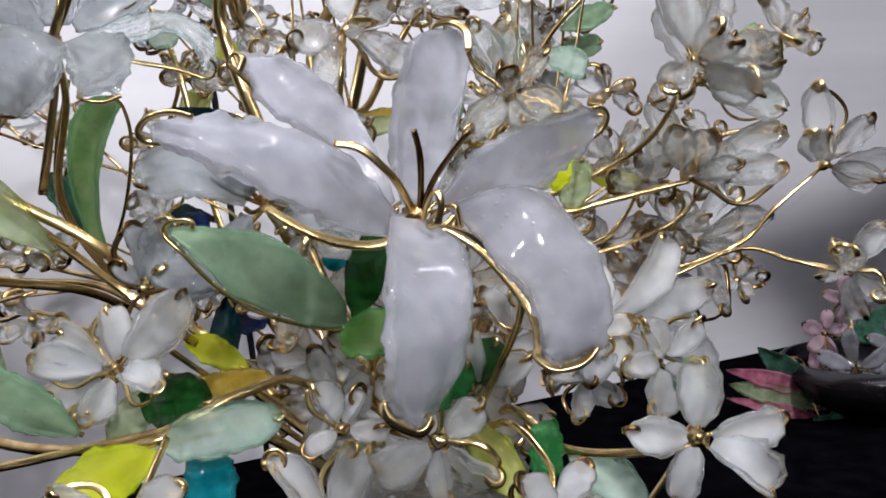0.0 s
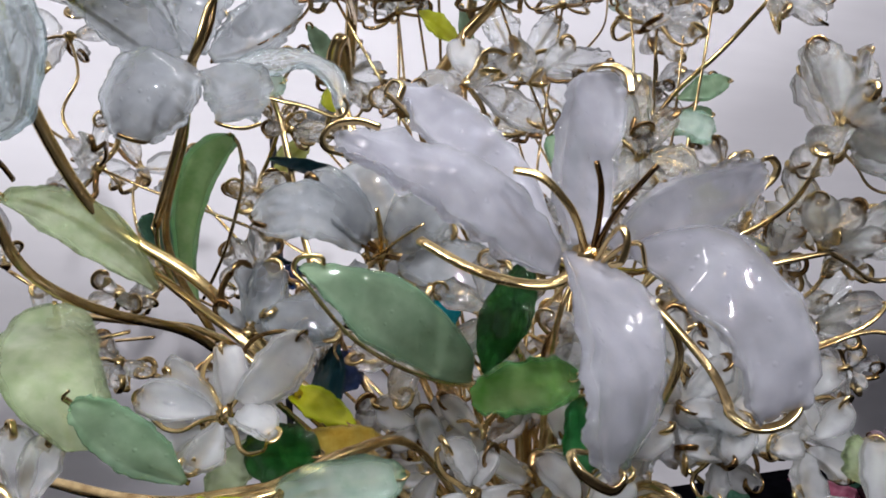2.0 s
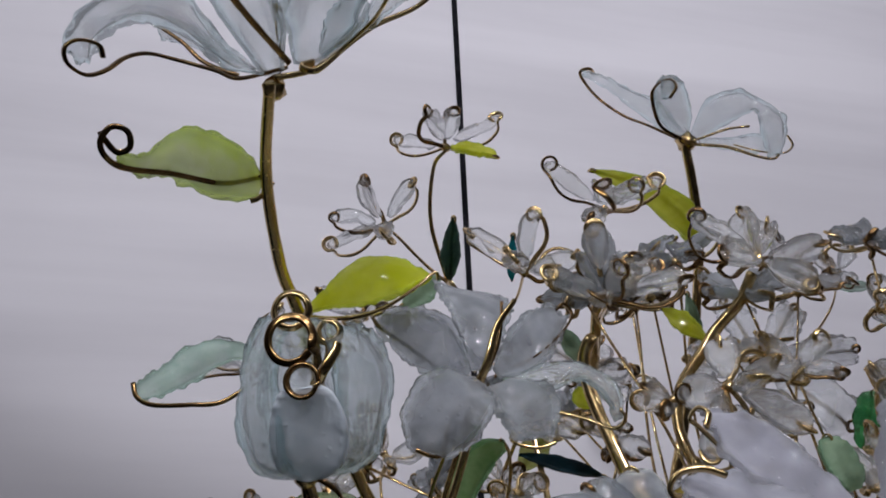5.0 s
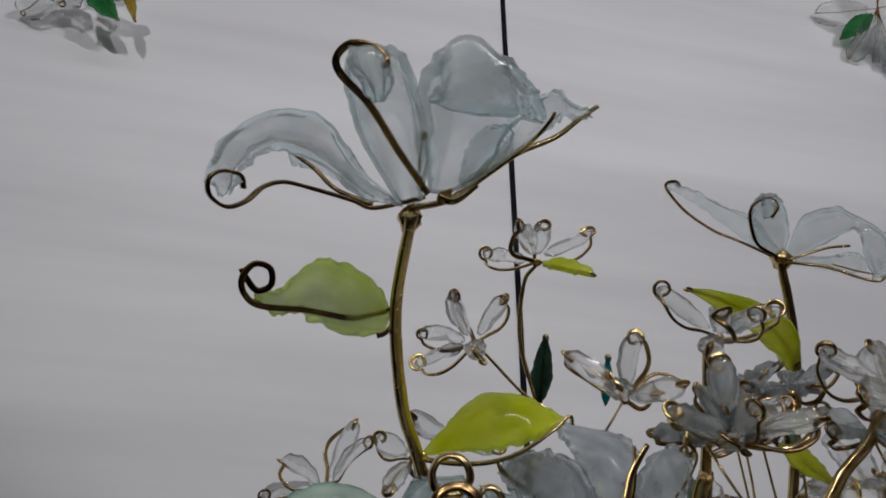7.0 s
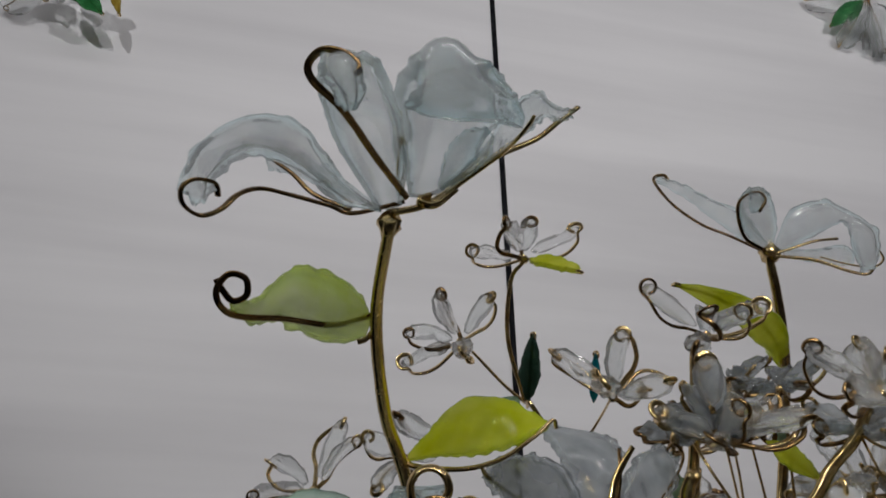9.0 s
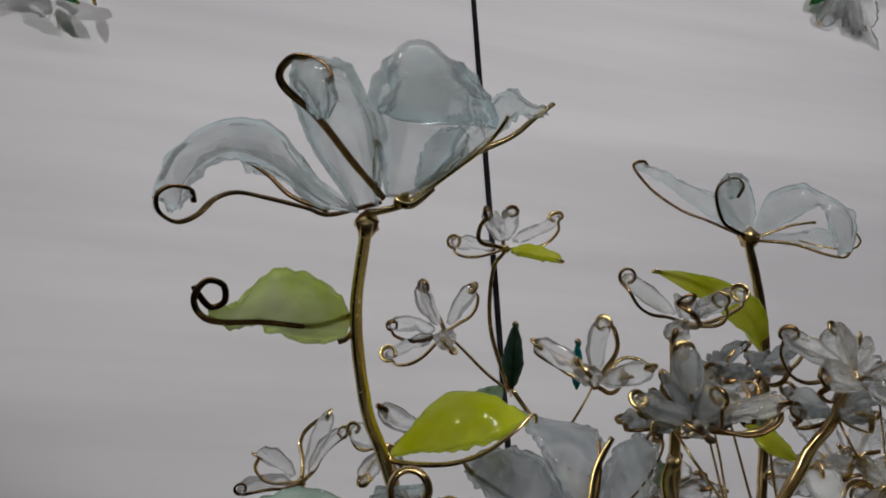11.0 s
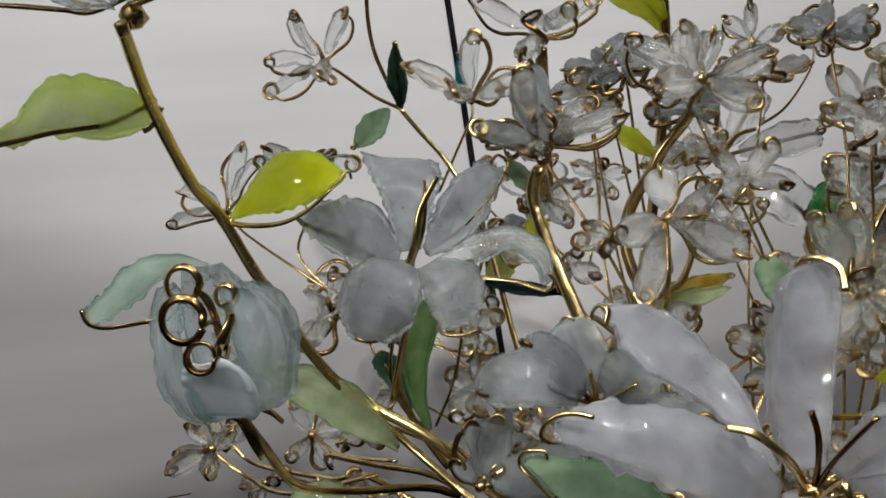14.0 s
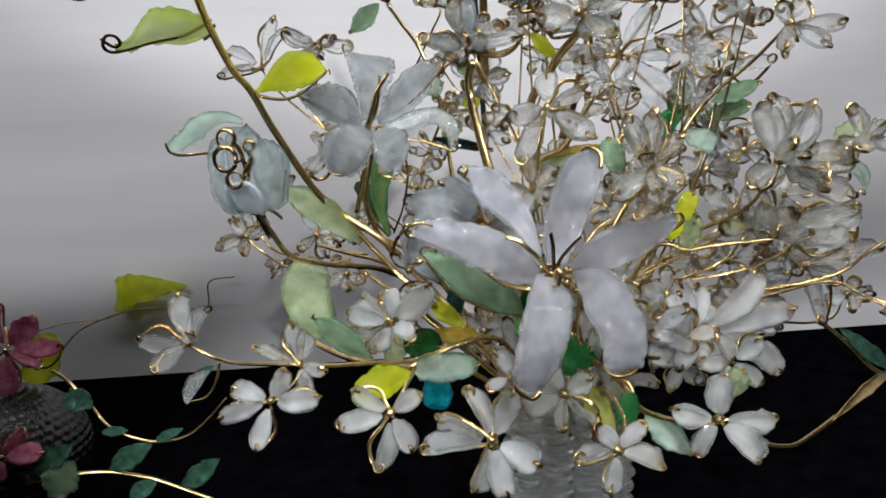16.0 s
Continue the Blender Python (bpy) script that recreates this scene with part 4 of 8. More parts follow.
traced_flower("glass_lily", "pale clear glass lily open upwards on a brass stem", (-0.0243, 0.4952, 0.4899), [
    dict(mat="aqua", a=[(-0.0246, 0.4926, 0.4936), (-0.0384, 0.4846, 0.5148), (-0.0581, 0.4857, 0.5297), (-0.0726, 0.4886, 0.5428), (-0.0878, 0.4907, 0.5513)],
         b=[(-0.0274, 0.4914, 0.4881), (-0.0452, 0.4868, 0.5023), (-0.0586, 0.4876, 0.5161), (-0.0728, 0.4891, 0.5340), (-0.0876, 0.4922, 0.5466)], ruffle=0.0024),
    dict(mat="aqua", a=[(-0.0293, 0.4905, 0.4896), (-0.0413, 0.4709, 0.4974), (-0.0429, 0.4522, 0.5042), (-0.0366, 0.4422, 0.5068), (-0.0389, 0.4359, 0.4976), (-0.0387, 0.4366, 0.4886)],
         b=[(-0.0230, 0.4918, 0.4907), (-0.0201, 0.4756, 0.4998), (-0.0235, 0.4584, 0.5071), (-0.0286, 0.4459, 0.5086), (-0.0305, 0.4386, 0.4992), (-0.0335, 0.4374, 0.4902)], bulge=0.15, ruffle=0.0014),
    dict(mat="aqua", a=[(-0.0220, 0.4914, 0.4927), (-0.0089, 0.4879, 0.5148), (0.0105, 0.4883, 0.5190), (0.0236, 0.4868, 0.5070), (0.0340, 0.4843, 0.4957), (0.0346, 0.4854, 0.4825), (0.0289, 0.4870, 0.4693)],
         b=[(-0.0205, 0.4933, 0.4878), (-0.0038, 0.4932, 0.4951), (0.0127, 0.4920, 0.5020), (0.0187, 0.4862, 0.5014), (0.0190, 0.4817, 0.4884), (0.0204, 0.4840, 0.4753), (0.0228, 0.4857, 0.4683)], bulge=-0.15, ruffle=0.0022),
    dict(mat="aqua", a=[(-0.0168, 0.4973, 0.4920), (0.0031, 0.5058, 0.4947), (0.0199, 0.5131, 0.4991), (0.0283, 0.5165, 0.4951)],
         b=[(-0.0155, 0.4989, 0.4878), (0.0021, 0.5082, 0.4864), (0.0183, 0.5167, 0.4865), (0.0266, 0.5185, 0.4875)], ruffle=0.0014),
], [
    ([(-0.0244, 0.4925, 0.4873), (-0.0472, 0.4878, 0.5007), (-0.0628, 0.4882, 0.5107), (-0.0787, 0.4914, 0.5287), (-0.0884, 0.4922, 0.5459), (-0.0886, 0.4915, 0.5515), (-0.0825, 0.4927, 0.5527), (-0.0800, 0.4936, 0.5484)], 0.0012, 0.001, "dark_brass"),
    ([(-0.0274, 0.4891, 0.4887), (-0.0401, 0.4721, 0.4913), (-0.0441, 0.4513, 0.4992), (-0.0410, 0.4425, 0.5025), (-0.0334, 0.4360, 0.5017), (-0.0299, 0.4365, 0.4963), (-0.0343, 0.4365, 0.4892)], 0.001, 0.001, "dark_brass"),
    ([(-0.0254, 0.4922, 0.4873), (-0.0160, 0.4940, 0.4858), (0.0003, 0.4922, 0.4810), (0.0150, 0.4883, 0.4711), (0.0246, 0.4867, 0.4669), (0.0287, 0.4860, 0.4689)], 0.0016, 0.0011, "brass"),
    ([(-0.0220, 0.4920, 0.4875), (-0.0093, 0.4910, 0.4905), (0.0019, 0.4909, 0.4932), (0.0148, 0.4919, 0.4939)], 0.001, 0.0012, "brass"),
    ([(0.0055, 0.5042, 0.4882), (0.0224, 0.5099, 0.4839), (0.0355, 0.5098, 0.4811), (0.0412, 0.5080, 0.4848), (0.0384, 0.5043, 0.4907)], 0.0008, 0.001, "brass"),
], core=0.0062, stem=[(-0.0247, 0.4977, 0.4840), (-0.0224, 0.5086, 0.4652), (-0.0213, 0.5258, 0.4318), (-0.0287, 0.5383, 0.3788), (-0.0392, 0.5361, 0.3255), (-0.0511, 0.5218, 0.2755)], stem_r=0.0030)
traced_flower("glass_bud", "closed pale aqua glass bud with brass loops at its tips", (-0.1565, 0.231, 0.2591), [
    dict(mat="bud", a=[(-0.1580, 0.2307, 0.2590), (-0.1666, 0.2194, 0.2604), (-0.1700, 0.2115, 0.2738), (-0.1683, 0.2085, 0.2879), (-0.1636, 0.2078, 0.2987), (-0.1585, 0.2090, 0.3021)],
         b=[(-0.1550, 0.2282, 0.2586), (-0.1536, 0.2131, 0.2618), (-0.1534, 0.2044, 0.2725), (-0.1539, 0.2018, 0.2831), (-0.1541, 0.2037, 0.2926), (-0.1538, 0.2077, 0.2979)],
         m=[(-0.1569, 0.2300, 0.2584), (-0.1606, 0.2156, 0.2594), (-0.1605, 0.2053, 0.2721), (-0.1603, 0.2033, 0.2852), (-0.1588, 0.2050, 0.2965), (-0.1560, 0.2079, 0.2999)], ruffle=0.0018, wavy=0.0008),
    dict(mat="bud", a=[(-0.1541, 0.2284, 0.2586), (-0.1420, 0.2184, 0.2660), (-0.1400, 0.2096, 0.2783), (-0.1420, 0.2084, 0.2909), (-0.1458, 0.2097, 0.3001)],
         b=[(-0.1546, 0.2323, 0.2593), (-0.1382, 0.2303, 0.2626), (-0.1322, 0.2287, 0.2738), (-0.1295, 0.2275, 0.2900), (-0.1336, 0.2205, 0.2990), (-0.1385, 0.2129, 0.3008)],
         m=[(-0.1540, 0.2295, 0.2584), (-0.1386, 0.2218, 0.2629), (-0.1342, 0.2166, 0.2752), (-0.1349, 0.2155, 0.2883), (-0.1388, 0.2134, 0.2985)], ruffle=0.0018, wavy=0.0008),
    dict(mat="bud", a=[(-0.1637, 0.2345, 0.2607), (-0.1767, 0.2398, 0.2724), (-0.1787, 0.2373, 0.2904), (-0.1695, 0.2269, 0.3062)],
         b=[(-0.1545, 0.2361, 0.2612), (-0.1509, 0.2442, 0.2735), (-0.1515, 0.2419, 0.2916), (-0.1554, 0.2293, 0.3068)], bulge=0.2, ruffle=0.0005),
    dict(mat="bud_face", a=[(-0.1580, 0.2277, 0.2585), (-0.1581, 0.2123, 0.2619), (-0.1561, 0.2044, 0.2704), (-0.1531, 0.2014, 0.2766), (-0.1488, 0.2005, 0.2791)],
         b=[(-0.1532, 0.2286, 0.2582), (-0.1400, 0.2170, 0.2602), (-0.1357, 0.2106, 0.2685), (-0.1368, 0.2055, 0.2759), (-0.1406, 0.2019, 0.2796)],
         m=[(-0.1561, 0.2292, 0.2578), (-0.1509, 0.2179, 0.2611), (-0.1466, 0.2083, 0.2700), (-0.1442, 0.2021, 0.2760), (-0.1432, 0.1985, 0.2788)], ruffle=0.0002),
], [
    ([(-0.1459, 0.2121, 0.2812), (-0.1450, 0.2075, 0.2895), (-0.1428, 0.1987, 0.2896), (-0.1427, 0.1985, 0.2930), (-0.1442, 0.1978, 0.2960), (-0.1469, 0.1969, 0.2976), (-0.1501, 0.1960, 0.2973), (-0.1527, 0.1953, 0.2953), (-0.1539, 0.1952, 0.2921), (-0.1535, 0.1956, 0.2887), (-0.1515, 0.1963, 0.2861), (-0.1486, 0.1973, 0.2851), (-0.1455, 0.1982, 0.2860), (-0.1433, 0.1987, 0.2885)], 0.0011, 0.0010, "dark_brass"),
    ([(-0.1465, 0.2118, 0.2828), (-0.1459, 0.2080, 0.2927), (-0.1473, 0.2062, 0.2976), (-0.1481, 0.2048, 0.2988), (-0.1472, 0.2049, 0.3014), (-0.1478, 0.2045, 0.3041), (-0.1495, 0.2039, 0.3060), (-0.1519, 0.2031, 0.3066), (-0.1544, 0.2024, 0.3057), (-0.1560, 0.2021, 0.3036), (-0.1564, 0.2021, 0.3009), (-0.1555, 0.2026, 0.2983), (-0.1534, 0.2033, 0.2968), (-0.1509, 0.2041, 0.2967), (-0.1487, 0.2047, 0.2980)], 0.0011, 0.0010, "brass"),
    ([(-0.1451, 0.2123, 0.2811), (-0.1429, 0.2069, 0.2786), (-0.1411, 0.2000, 0.2797), (-0.1422, 0.1998, 0.2776), (-0.1440, 0.1994, 0.2764), (-0.1461, 0.1987, 0.2764), (-0.1479, 0.1981, 0.2777), (-0.1488, 0.1977, 0.2798), (-0.1485, 0.1976, 0.2821), (-0.1471, 0.1979, 0.2839), (-0.1451, 0.1984, 0.2847), (-0.1430, 0.1991, 0.2843), (-0.1415, 0.1996, 0.2827), (-0.1410, 0.2000, 0.2805)], 0.0011, 0.0010, "dark_brass"),
    ([(-0.1463, 0.2129, 0.2827), (-0.1438, 0.2130, 0.2905), (-0.1435, 0.2118, 0.2938), (-0.1420, 0.2122, 0.2944), (-0.1409, 0.2124, 0.2957), (-0.1407, 0.2124, 0.2975), (-0.1414, 0.2121, 0.2990), (-0.1427, 0.2116, 0.3000), (-0.1442, 0.2111, 0.3000), (-0.1456, 0.2108, 0.2991), (-0.1464, 0.2107, 0.2976), (-0.1463, 0.2108, 0.2958), (-0.1455, 0.2112, 0.2944), (-0.1440, 0.2117, 0.2938)], 0.0011, 0.0010, "brass"),
    ([(-0.1438, 0.2043, 0.2803), (-0.1403, 0.2028, 0.2847), (-0.1382, 0.2042, 0.2892), (-0.1378, 0.2047, 0.2919)], 0.0013, 0.0012, "brass"),
    ([(-0.1570, 0.2319, 0.2592), (-0.1569, 0.2337, 0.2560), (-0.1573, 0.2365, 0.2525), (-0.1570, 0.2445, 0.2409)], 0.0017, 0.002, "brass"),
    ([(-0.1579, 0.2357, 0.2602), (-0.1520, 0.2417, 0.2566), (-0.1504, 0.2473, 0.2518)], 0.001, 0.001, "dark_brass"),
], core=0.0034, stem=[(-0.1543, 0.2405, 0.2453), (-0.1538, 0.2593, 0.2263), (-0.1494, 0.2928, 0.2140), (-0.1335, 0.3275, 0.2046), (-0.1260, 0.3509, 0.1937)])
stem("long bent brass stem of the tall lily", [(-0.1690, 0.2095, 0.3818), (-0.1825, 0.2376, 0.3627), (-0.1867, 0.2616, 0.3383), (-0.1859, 0.2772, 0.3253), (-0.1788, 0.2921, 0.2963), (-0.1649, 0.3203, 0.2515), (-0.1306, 0.3320, 0.2245), (-0.1057, 0.3406, 0.1961), (-0.0050, 0.3500, 0.0900)], 0.0018, 0.0023, "gold")
stem("straight brass stem of the upper blossoms", [(-0.0783, 0.4084, 0.4002), (-0.0832, 0.4215, 0.3576), (-0.0882, 0.4347, 0.3268), (-0.0850, 0.4045, 0.3395), (-0.0886, 0.4035, 0.3172), (-0.0600, 0.3800, 0.2400), (-0.0050, 0.3500, 0.0900)], 0.0026, 0.0030, "brass")
stem("straight brass stem of the upper blossoms", [(-0.0051, 0.4100, 0.3695), (-0.0131, 0.4127, 0.3550), (-0.0297, 0.4125, 0.3354), (-0.0471, 0.4070, 0.2931), (-0.0100, 0.3700, 0.2000), (-0.0050, 0.3500, 0.0900)], 0.0024, 0.0030, "brass")
stem("thin forked brass stem", [(-0.1710, 0.4514, 0.3877), (-0.1680, 0.4395, 0.3872), (-0.1600, 0.4423, 0.3749), (-0.1425, 0.4431, 0.3498), (-0.1243, 0.4337, 0.3093), (-0.0900, 0.4000, 0.2000), (-0.0050, 0.3500, 0.0900)], 0.0010, 0.0016, "brass")
stem("brass side stem with blossoms", [(-0.2900, 0.3171, 0.1379), (-0.2574, 0.3175, 0.1284), (-0.2033, 0.2982, 0.1384), (-0.1516, 0.2883, 0.1460), (-0.0952, 0.2915, 0.1537), (-0.0650, 0.2936, 0.1560), (-0.0050, 0.3500, 0.0900)], 0.0011, 0.0018, "brass")
stem("brass side stem with blossoms", [(-0.1815, 0.3176, 0.1510), (-0.1433, 0.2995, 0.1489), (-0.1131, 0.2912, 0.1498), (-0.0884, 0.2878, 0.1535), (-0.0661, 0.3048, 0.1629), (-0.0433, 0.3356, 0.1556), (-0.0050, 0.3500, 0.0900)], 0.0018, 0.0020, "brass")
stem("brass side stem with blossoms", [(0.0938, 0.2741, 0.1445), (0.0794, 0.2761, 0.1418), (0.0528, 0.2896, 0.1400), (0.0302, 0.3091, 0.1490), (-0.0050, 0.3500, 0.0900)], 0.0012, 0.0018, "brass")
stem("long fine brass stem reaching to the side", [(0.2002, 0.4248, 0.2301), (0.1748, 0.4220, 0.2110), (0.1567, 0.4199, 0.1955), (0.1170, 0.4069, 0.1856), (0.0652, 0.3837, 0.1813), (-0.0050, 0.3500, 0.0900)], 0.0008, 0.0014, "brass")
stem("brass stem reaching to the side", [(0.1171, 0.3549, 0.2290), (0.0941, 0.3583, 0.2249), (0.0698, 0.3566, 0.2204), (0.0405, 0.3593, 0.2109), (-0.0050, 0.3500, 0.0900)], 0.0011, 0.0018, "brass")
stem("fine brass stem reaching to the side", [(0.1861, 0.3804, 0.1833), (0.1701, 0.3900, 0.1887), (0.1503, 0.3994, 0.1947), (0.1146, 0.3966, 0.1841), (0.0595, 0.3829, 0.1752), (0.0256, 0.3710, 0.1756), (-0.0050, 0.3500, 0.0900)], 0.0008, 0.0014, "brass")
stem("brass stem of the side blossoms", [(0.1197, 0.4152, 0.3531), (0.0989, 0.4238, 0.3318), (0.0688, 0.4161, 0.3040), (0.0464, 0.3979, 0.2648), (0.0191, 0.3663, 0.2242), (-0.0050, 0.3500, 0.0900)], 0.0010, 0.0017, "brass")
stem("brass stem of the side blossoms", [(0.1208, 0.3448, 0.2838), (0.1041, 0.3524, 0.2503), (0.0755, 0.3587, 0.2330), (0.0458, 0.3552, 0.2237), (0.0106, 0.3377, 0.2114), (-0.0050, 0.3500, 0.0900)], 0.0010, 0.0017, "brass")
stem("brass stem of the large frosted blossom", [(0.0072, 0.4588, 0.3382), (-0.0112, 0.4381, 0.3050), (-0.0226, 0.4163, 0.2784), (-0.0407, 0.3911, 0.2493), (-0.0050, 0.3500, 0.0900)], 0.0014, 0.0018, "brass")
stem("brass stem of the outlying blossoms", [(-0.2942, 0.4735, 0.2341), (-0.2672, 0.4695, 0.2200), (-0.2163, 0.4588, 0.2061), (-0.1629, 0.4378, 0.1943), (-0.1399, 0.4217, 0.1879), (-0.0050, 0.3500, 0.0900)], 0.0010, 0.0016, "brass")
stem("brass stem of the outlying blossoms", [(-0.3042, 0.4367, 0.2013), (-0.2828, 0.4319, 0.1875), (-0.2235, 0.4102, 0.1846), (-0.1742, 0.3976, 0.1802), (-0.0050, 0.3500, 0.0900)], 0.0010, 0.0016, "brass")
stem("brass stem among the outlying blossoms", [(-0.1823, 0.3447, 0.2478), (-0.1539, 0.3351, 0.2317), (-0.1292, 0.3252, 0.2156), (-0.1057, 0.3154, 0.2005), (-0.0932, 0.3250, 0.1846), (-0.0796, 0.3345, 0.1678), (-0.0050, 0.3500, 0.0900)], 0.0014, 0.0018, "brass")
stem("brass stem among the outlying blossoms", [(-0.1977, 0.3613, 0.2109), (-0.1670, 0.3527, 0.2076), (-0.1352, 0.3442, 0.2046), (-0.1103, 0.3347, 0.1934), (-0.0875, 0.3442, 0.1686), (-0.0050, 0.3500, 0.0900)], 0.0011, 0.0016, "brass")
flower("glass_blossom", "small clear glass blossom with looped brass wire petals", (-0.1670, 0.4221, 0.4676), (0.05, -0.32, 0.95), "clear",
       [(-0.1961, 0.4102, 0.4686), (-0.1720, 0.3971, 0.4791), (-0.1618, 0.4213, 0.4916), (-0.1343, 0.4252, 0.4850)], 0.0085, stem=[(-0.1736, 0.4200, 0.4525), (-0.1784, 0.4326, 0.4230), (-0.1722, 0.4496, 0.3906)])
leaf("lime glass leaf on a small blossom", (-0.1613, 0.4138, 0.4607), (-0.1326, 0.4100, 0.4493), (0.00, -0.85, 0.53), "lime", 0.0110)
flower("glass_blossom", "small clear glass blossom with looped brass wire petals", (-0.2002, 0.4107, 0.4150), (-0.30, -0.81, 0.51), "clear",
       [(-0.2277, 0.3978, 0.4165), (-0.2300, 0.4004, 0.4001), (-0.2104, 0.4002, 0.4409), (-0.1819, 0.4065, 0.4394), (-0.1950, 0.3974, 0.4027)], 0.0090, stem=[(-0.1939, 0.4176, 0.4095), (-0.1816, 0.4328, 0.3967), (-0.1723, 0.4499, 0.3900)])
flower("glass_blossom", "small clear glass blossom with looped brass wire petals", (-0.0736, 0.3812, 0.3995), (0.05, -0.41, 0.91), "clear",
       [(-0.0995, 0.3617, 0.4182), (-0.0732, 0.3571, 0.4026), (-0.0452, 0.3801, 0.4112), (-0.0549, 0.3681, 0.4043), (-0.0805, 0.3649, 0.3866)], 0.0095, stem_r=0.0014, stem=[(-0.0786, 0.4096, 0.3976), (-0.0814, 0.4147, 0.3730)])
leaf("lime glass leaf hanging from a brass stem", (-0.0235, 0.5415, 0.4281), (-0.0836, 0.4543, 0.4567), (-0.07, -0.94, -0.32), "lime", 0.0210, mid=(-0.042, 0.4923, 0.4489), bow=0.1, start=None)
flower("glass_blossom", "small clear glass blossom with looped brass wire petals", (-0.1212, 0.4207, 0.3830), (0.08, -0.96, -0.25), "clear",
       [(-0.1486, 0.3997, 0.4018), (-0.1120, 0.4107, 0.4143), (-0.0901, 0.4217, 0.3895), (-0.1044, 0.4295, 0.3887), (-0.1234, 0.3968, 0.3841)], 0.0105, stem=[(-0.1322, 0.4597, 0.3807), (-0.1438, 0.4686, 0.3671), (-0.1625, 0.4760, 0.3406)])
leaf("small dark green glass leaf", (-0.1342, 0.4550, 0.3894), (-0.1301, 0.4392, 0.4132), (0.10, -0.96, -0.28), "teal", 0.0070)
flower("glass_blossom", "frosted white glass blossom bound with brass wire", (-0.0735, 0.3574, 0.3459), (0.10, -0.60, 0.80), "clear",
       [(-0.0992, 0.3427, 0.3546), (-0.0644, 0.3362, 0.3527), (-0.0496, 0.3625, 0.3611), (-0.0375, 0.3618, 0.3529), (-0.0766, 0.3386, 0.3404)], 0.0105, stem_r=0.0014, stem=[(-0.0825, 0.4241, 0.3525), (-0.0863, 0.4328, 0.3320)])
flower("glass_blossom", "frosted white glass blossom bound with brass wire", (-0.0758, 0.3548, 0.3551), (-0.03, -0.97, -0.23), "frost",
       [(-0.0760, 0.3465, 0.3774)], 0.0115, core=0)
flower("glass_blossom", "small clear glass blossom with looped brass wire petals", (-0.0050, 0.3833, 0.3670), (-0.01, -0.99, -0.17), "clear",
       [(-0.0331, 0.3695, 0.3868), (-0.0091, 0.3860, 0.3936), (-0.0234, 0.3561, 0.3611), (0.0255, 0.3914, 0.3758), (0.0182, 0.3849, 0.3535), (0.0032, 0.3965, 0.3891)], 0.0115)
flower("glass_blossom", "small clear glass blossom with looped brass wire petals", (-0.2995, 0.4545, 0.3453), (0.00, -0.41, 0.91), "clear",
       [(-0.3252, 0.4426, 0.3597), (-0.2866, 0.4606, 0.3868), (-0.3322, 0.4383, 0.3387), (-0.2777, 0.4658, 0.3761)], 0.0085, stem_r=0.0007, stem=[(-0.2826, 0.4437, 0.3296), (-0.2510, 0.4334, 0.3092), (-0.2124, 0.4254, 0.2846)])
flower("glass_blossom", "small clear glass blossom with looped brass wire petals", (-0.2422, 0.4441, 0.3601), (0.41, -0.90, -0.13), "clear",
       [(-0.2621, 0.4341, 0.3701), (-0.2229, 0.4515, 0.3638), (-0.2567, 0.4408, 0.3409), (-0.2402, 0.4548, 0.3503)], 0.0095, stem_r=0.0007, stem=[(-0.2317, 0.4337, 0.3347), (-0.2356, 0.4269, 0.3089), (-0.2065, 0.4300, 0.2749)])
flower("glass_blossom", "small clear glass blossom with looped brass wire petals", (0.0272, 0.5347, 0.4112), (-0.06, -0.98, -0.20), "clear",
       [(0.0131, 0.5277, 0.4271), (0.0292, 0.5384, 0.4360), (0.0457, 0.5409, 0.4160), (0.0360, 0.5293, 0.4005), (0.0164, 0.5227, 0.4037)], 0.0085, stem_r=0.0008, stem=[(0.0290, 0.5479, 0.3907), (0.0216, 0.5245, 0.3606)])
flower("glass_blossom", "small clear glass blossom with looped brass wire petals", (0.0624, 0.5425, 0.4074), (-0.13, -0.97, -0.19), "clear",
       [(0.0514, 0.5366, 0.4198), (0.0724, 0.5488, 0.4312), (0.0701, 0.5367, 0.3986), (0.0546, 0.5293, 0.4049)], 0.0085, stem_r=0.0008, stem=[(0.0653, 0.5917, 0.3997), (0.0448, 0.5639, 0.3727), (0.0219, 0.5352, 0.3584)])
leaf("small jade glass leaf beside a blossom", (0.0702, 0.6037, 0.4184), (0.0956, 0.6017, 0.4144), (-0.15, -0.97, -0.19), "mint", 0.0100)
flower("glass_blossom", "small clear glass blossom with looped brass wire petals", (0.0699, 0.4520, 0.3522), (-0.17, -0.98, -0.11), "clear",
       [(0.0563, 0.4441, 0.3733), (0.0511, 0.4288, 0.3512), (0.0828, 0.4604, 0.3718), (0.0983, 0.4594, 0.3494), (0.0854, 0.4510, 0.3350), (0.0688, 0.4391, 0.3375)], 0.0110, stem_r=0.001, stem=[(0.0761, 0.4692, 0.3339), (0.0702, 0.4779, 0.3118), (0.0455, 0.4698, 0.2907)])
flower("glass_blossom", "small clear glass blossom with looped brass wire petals", (0.1207, 0.4155, 0.3541), (-0.01, -1.00, -0.05), "clear",
       [(0.1149, 0.4126, 0.3668), (0.1289, 0.4270, 0.3703), (0.1520, 0.4264, 0.3541), (0.1437, 0.4153, 0.3399), (0.1180, 0.3931, 0.3380), (0.1249, 0.4106, 0.3442)], 0.0095)
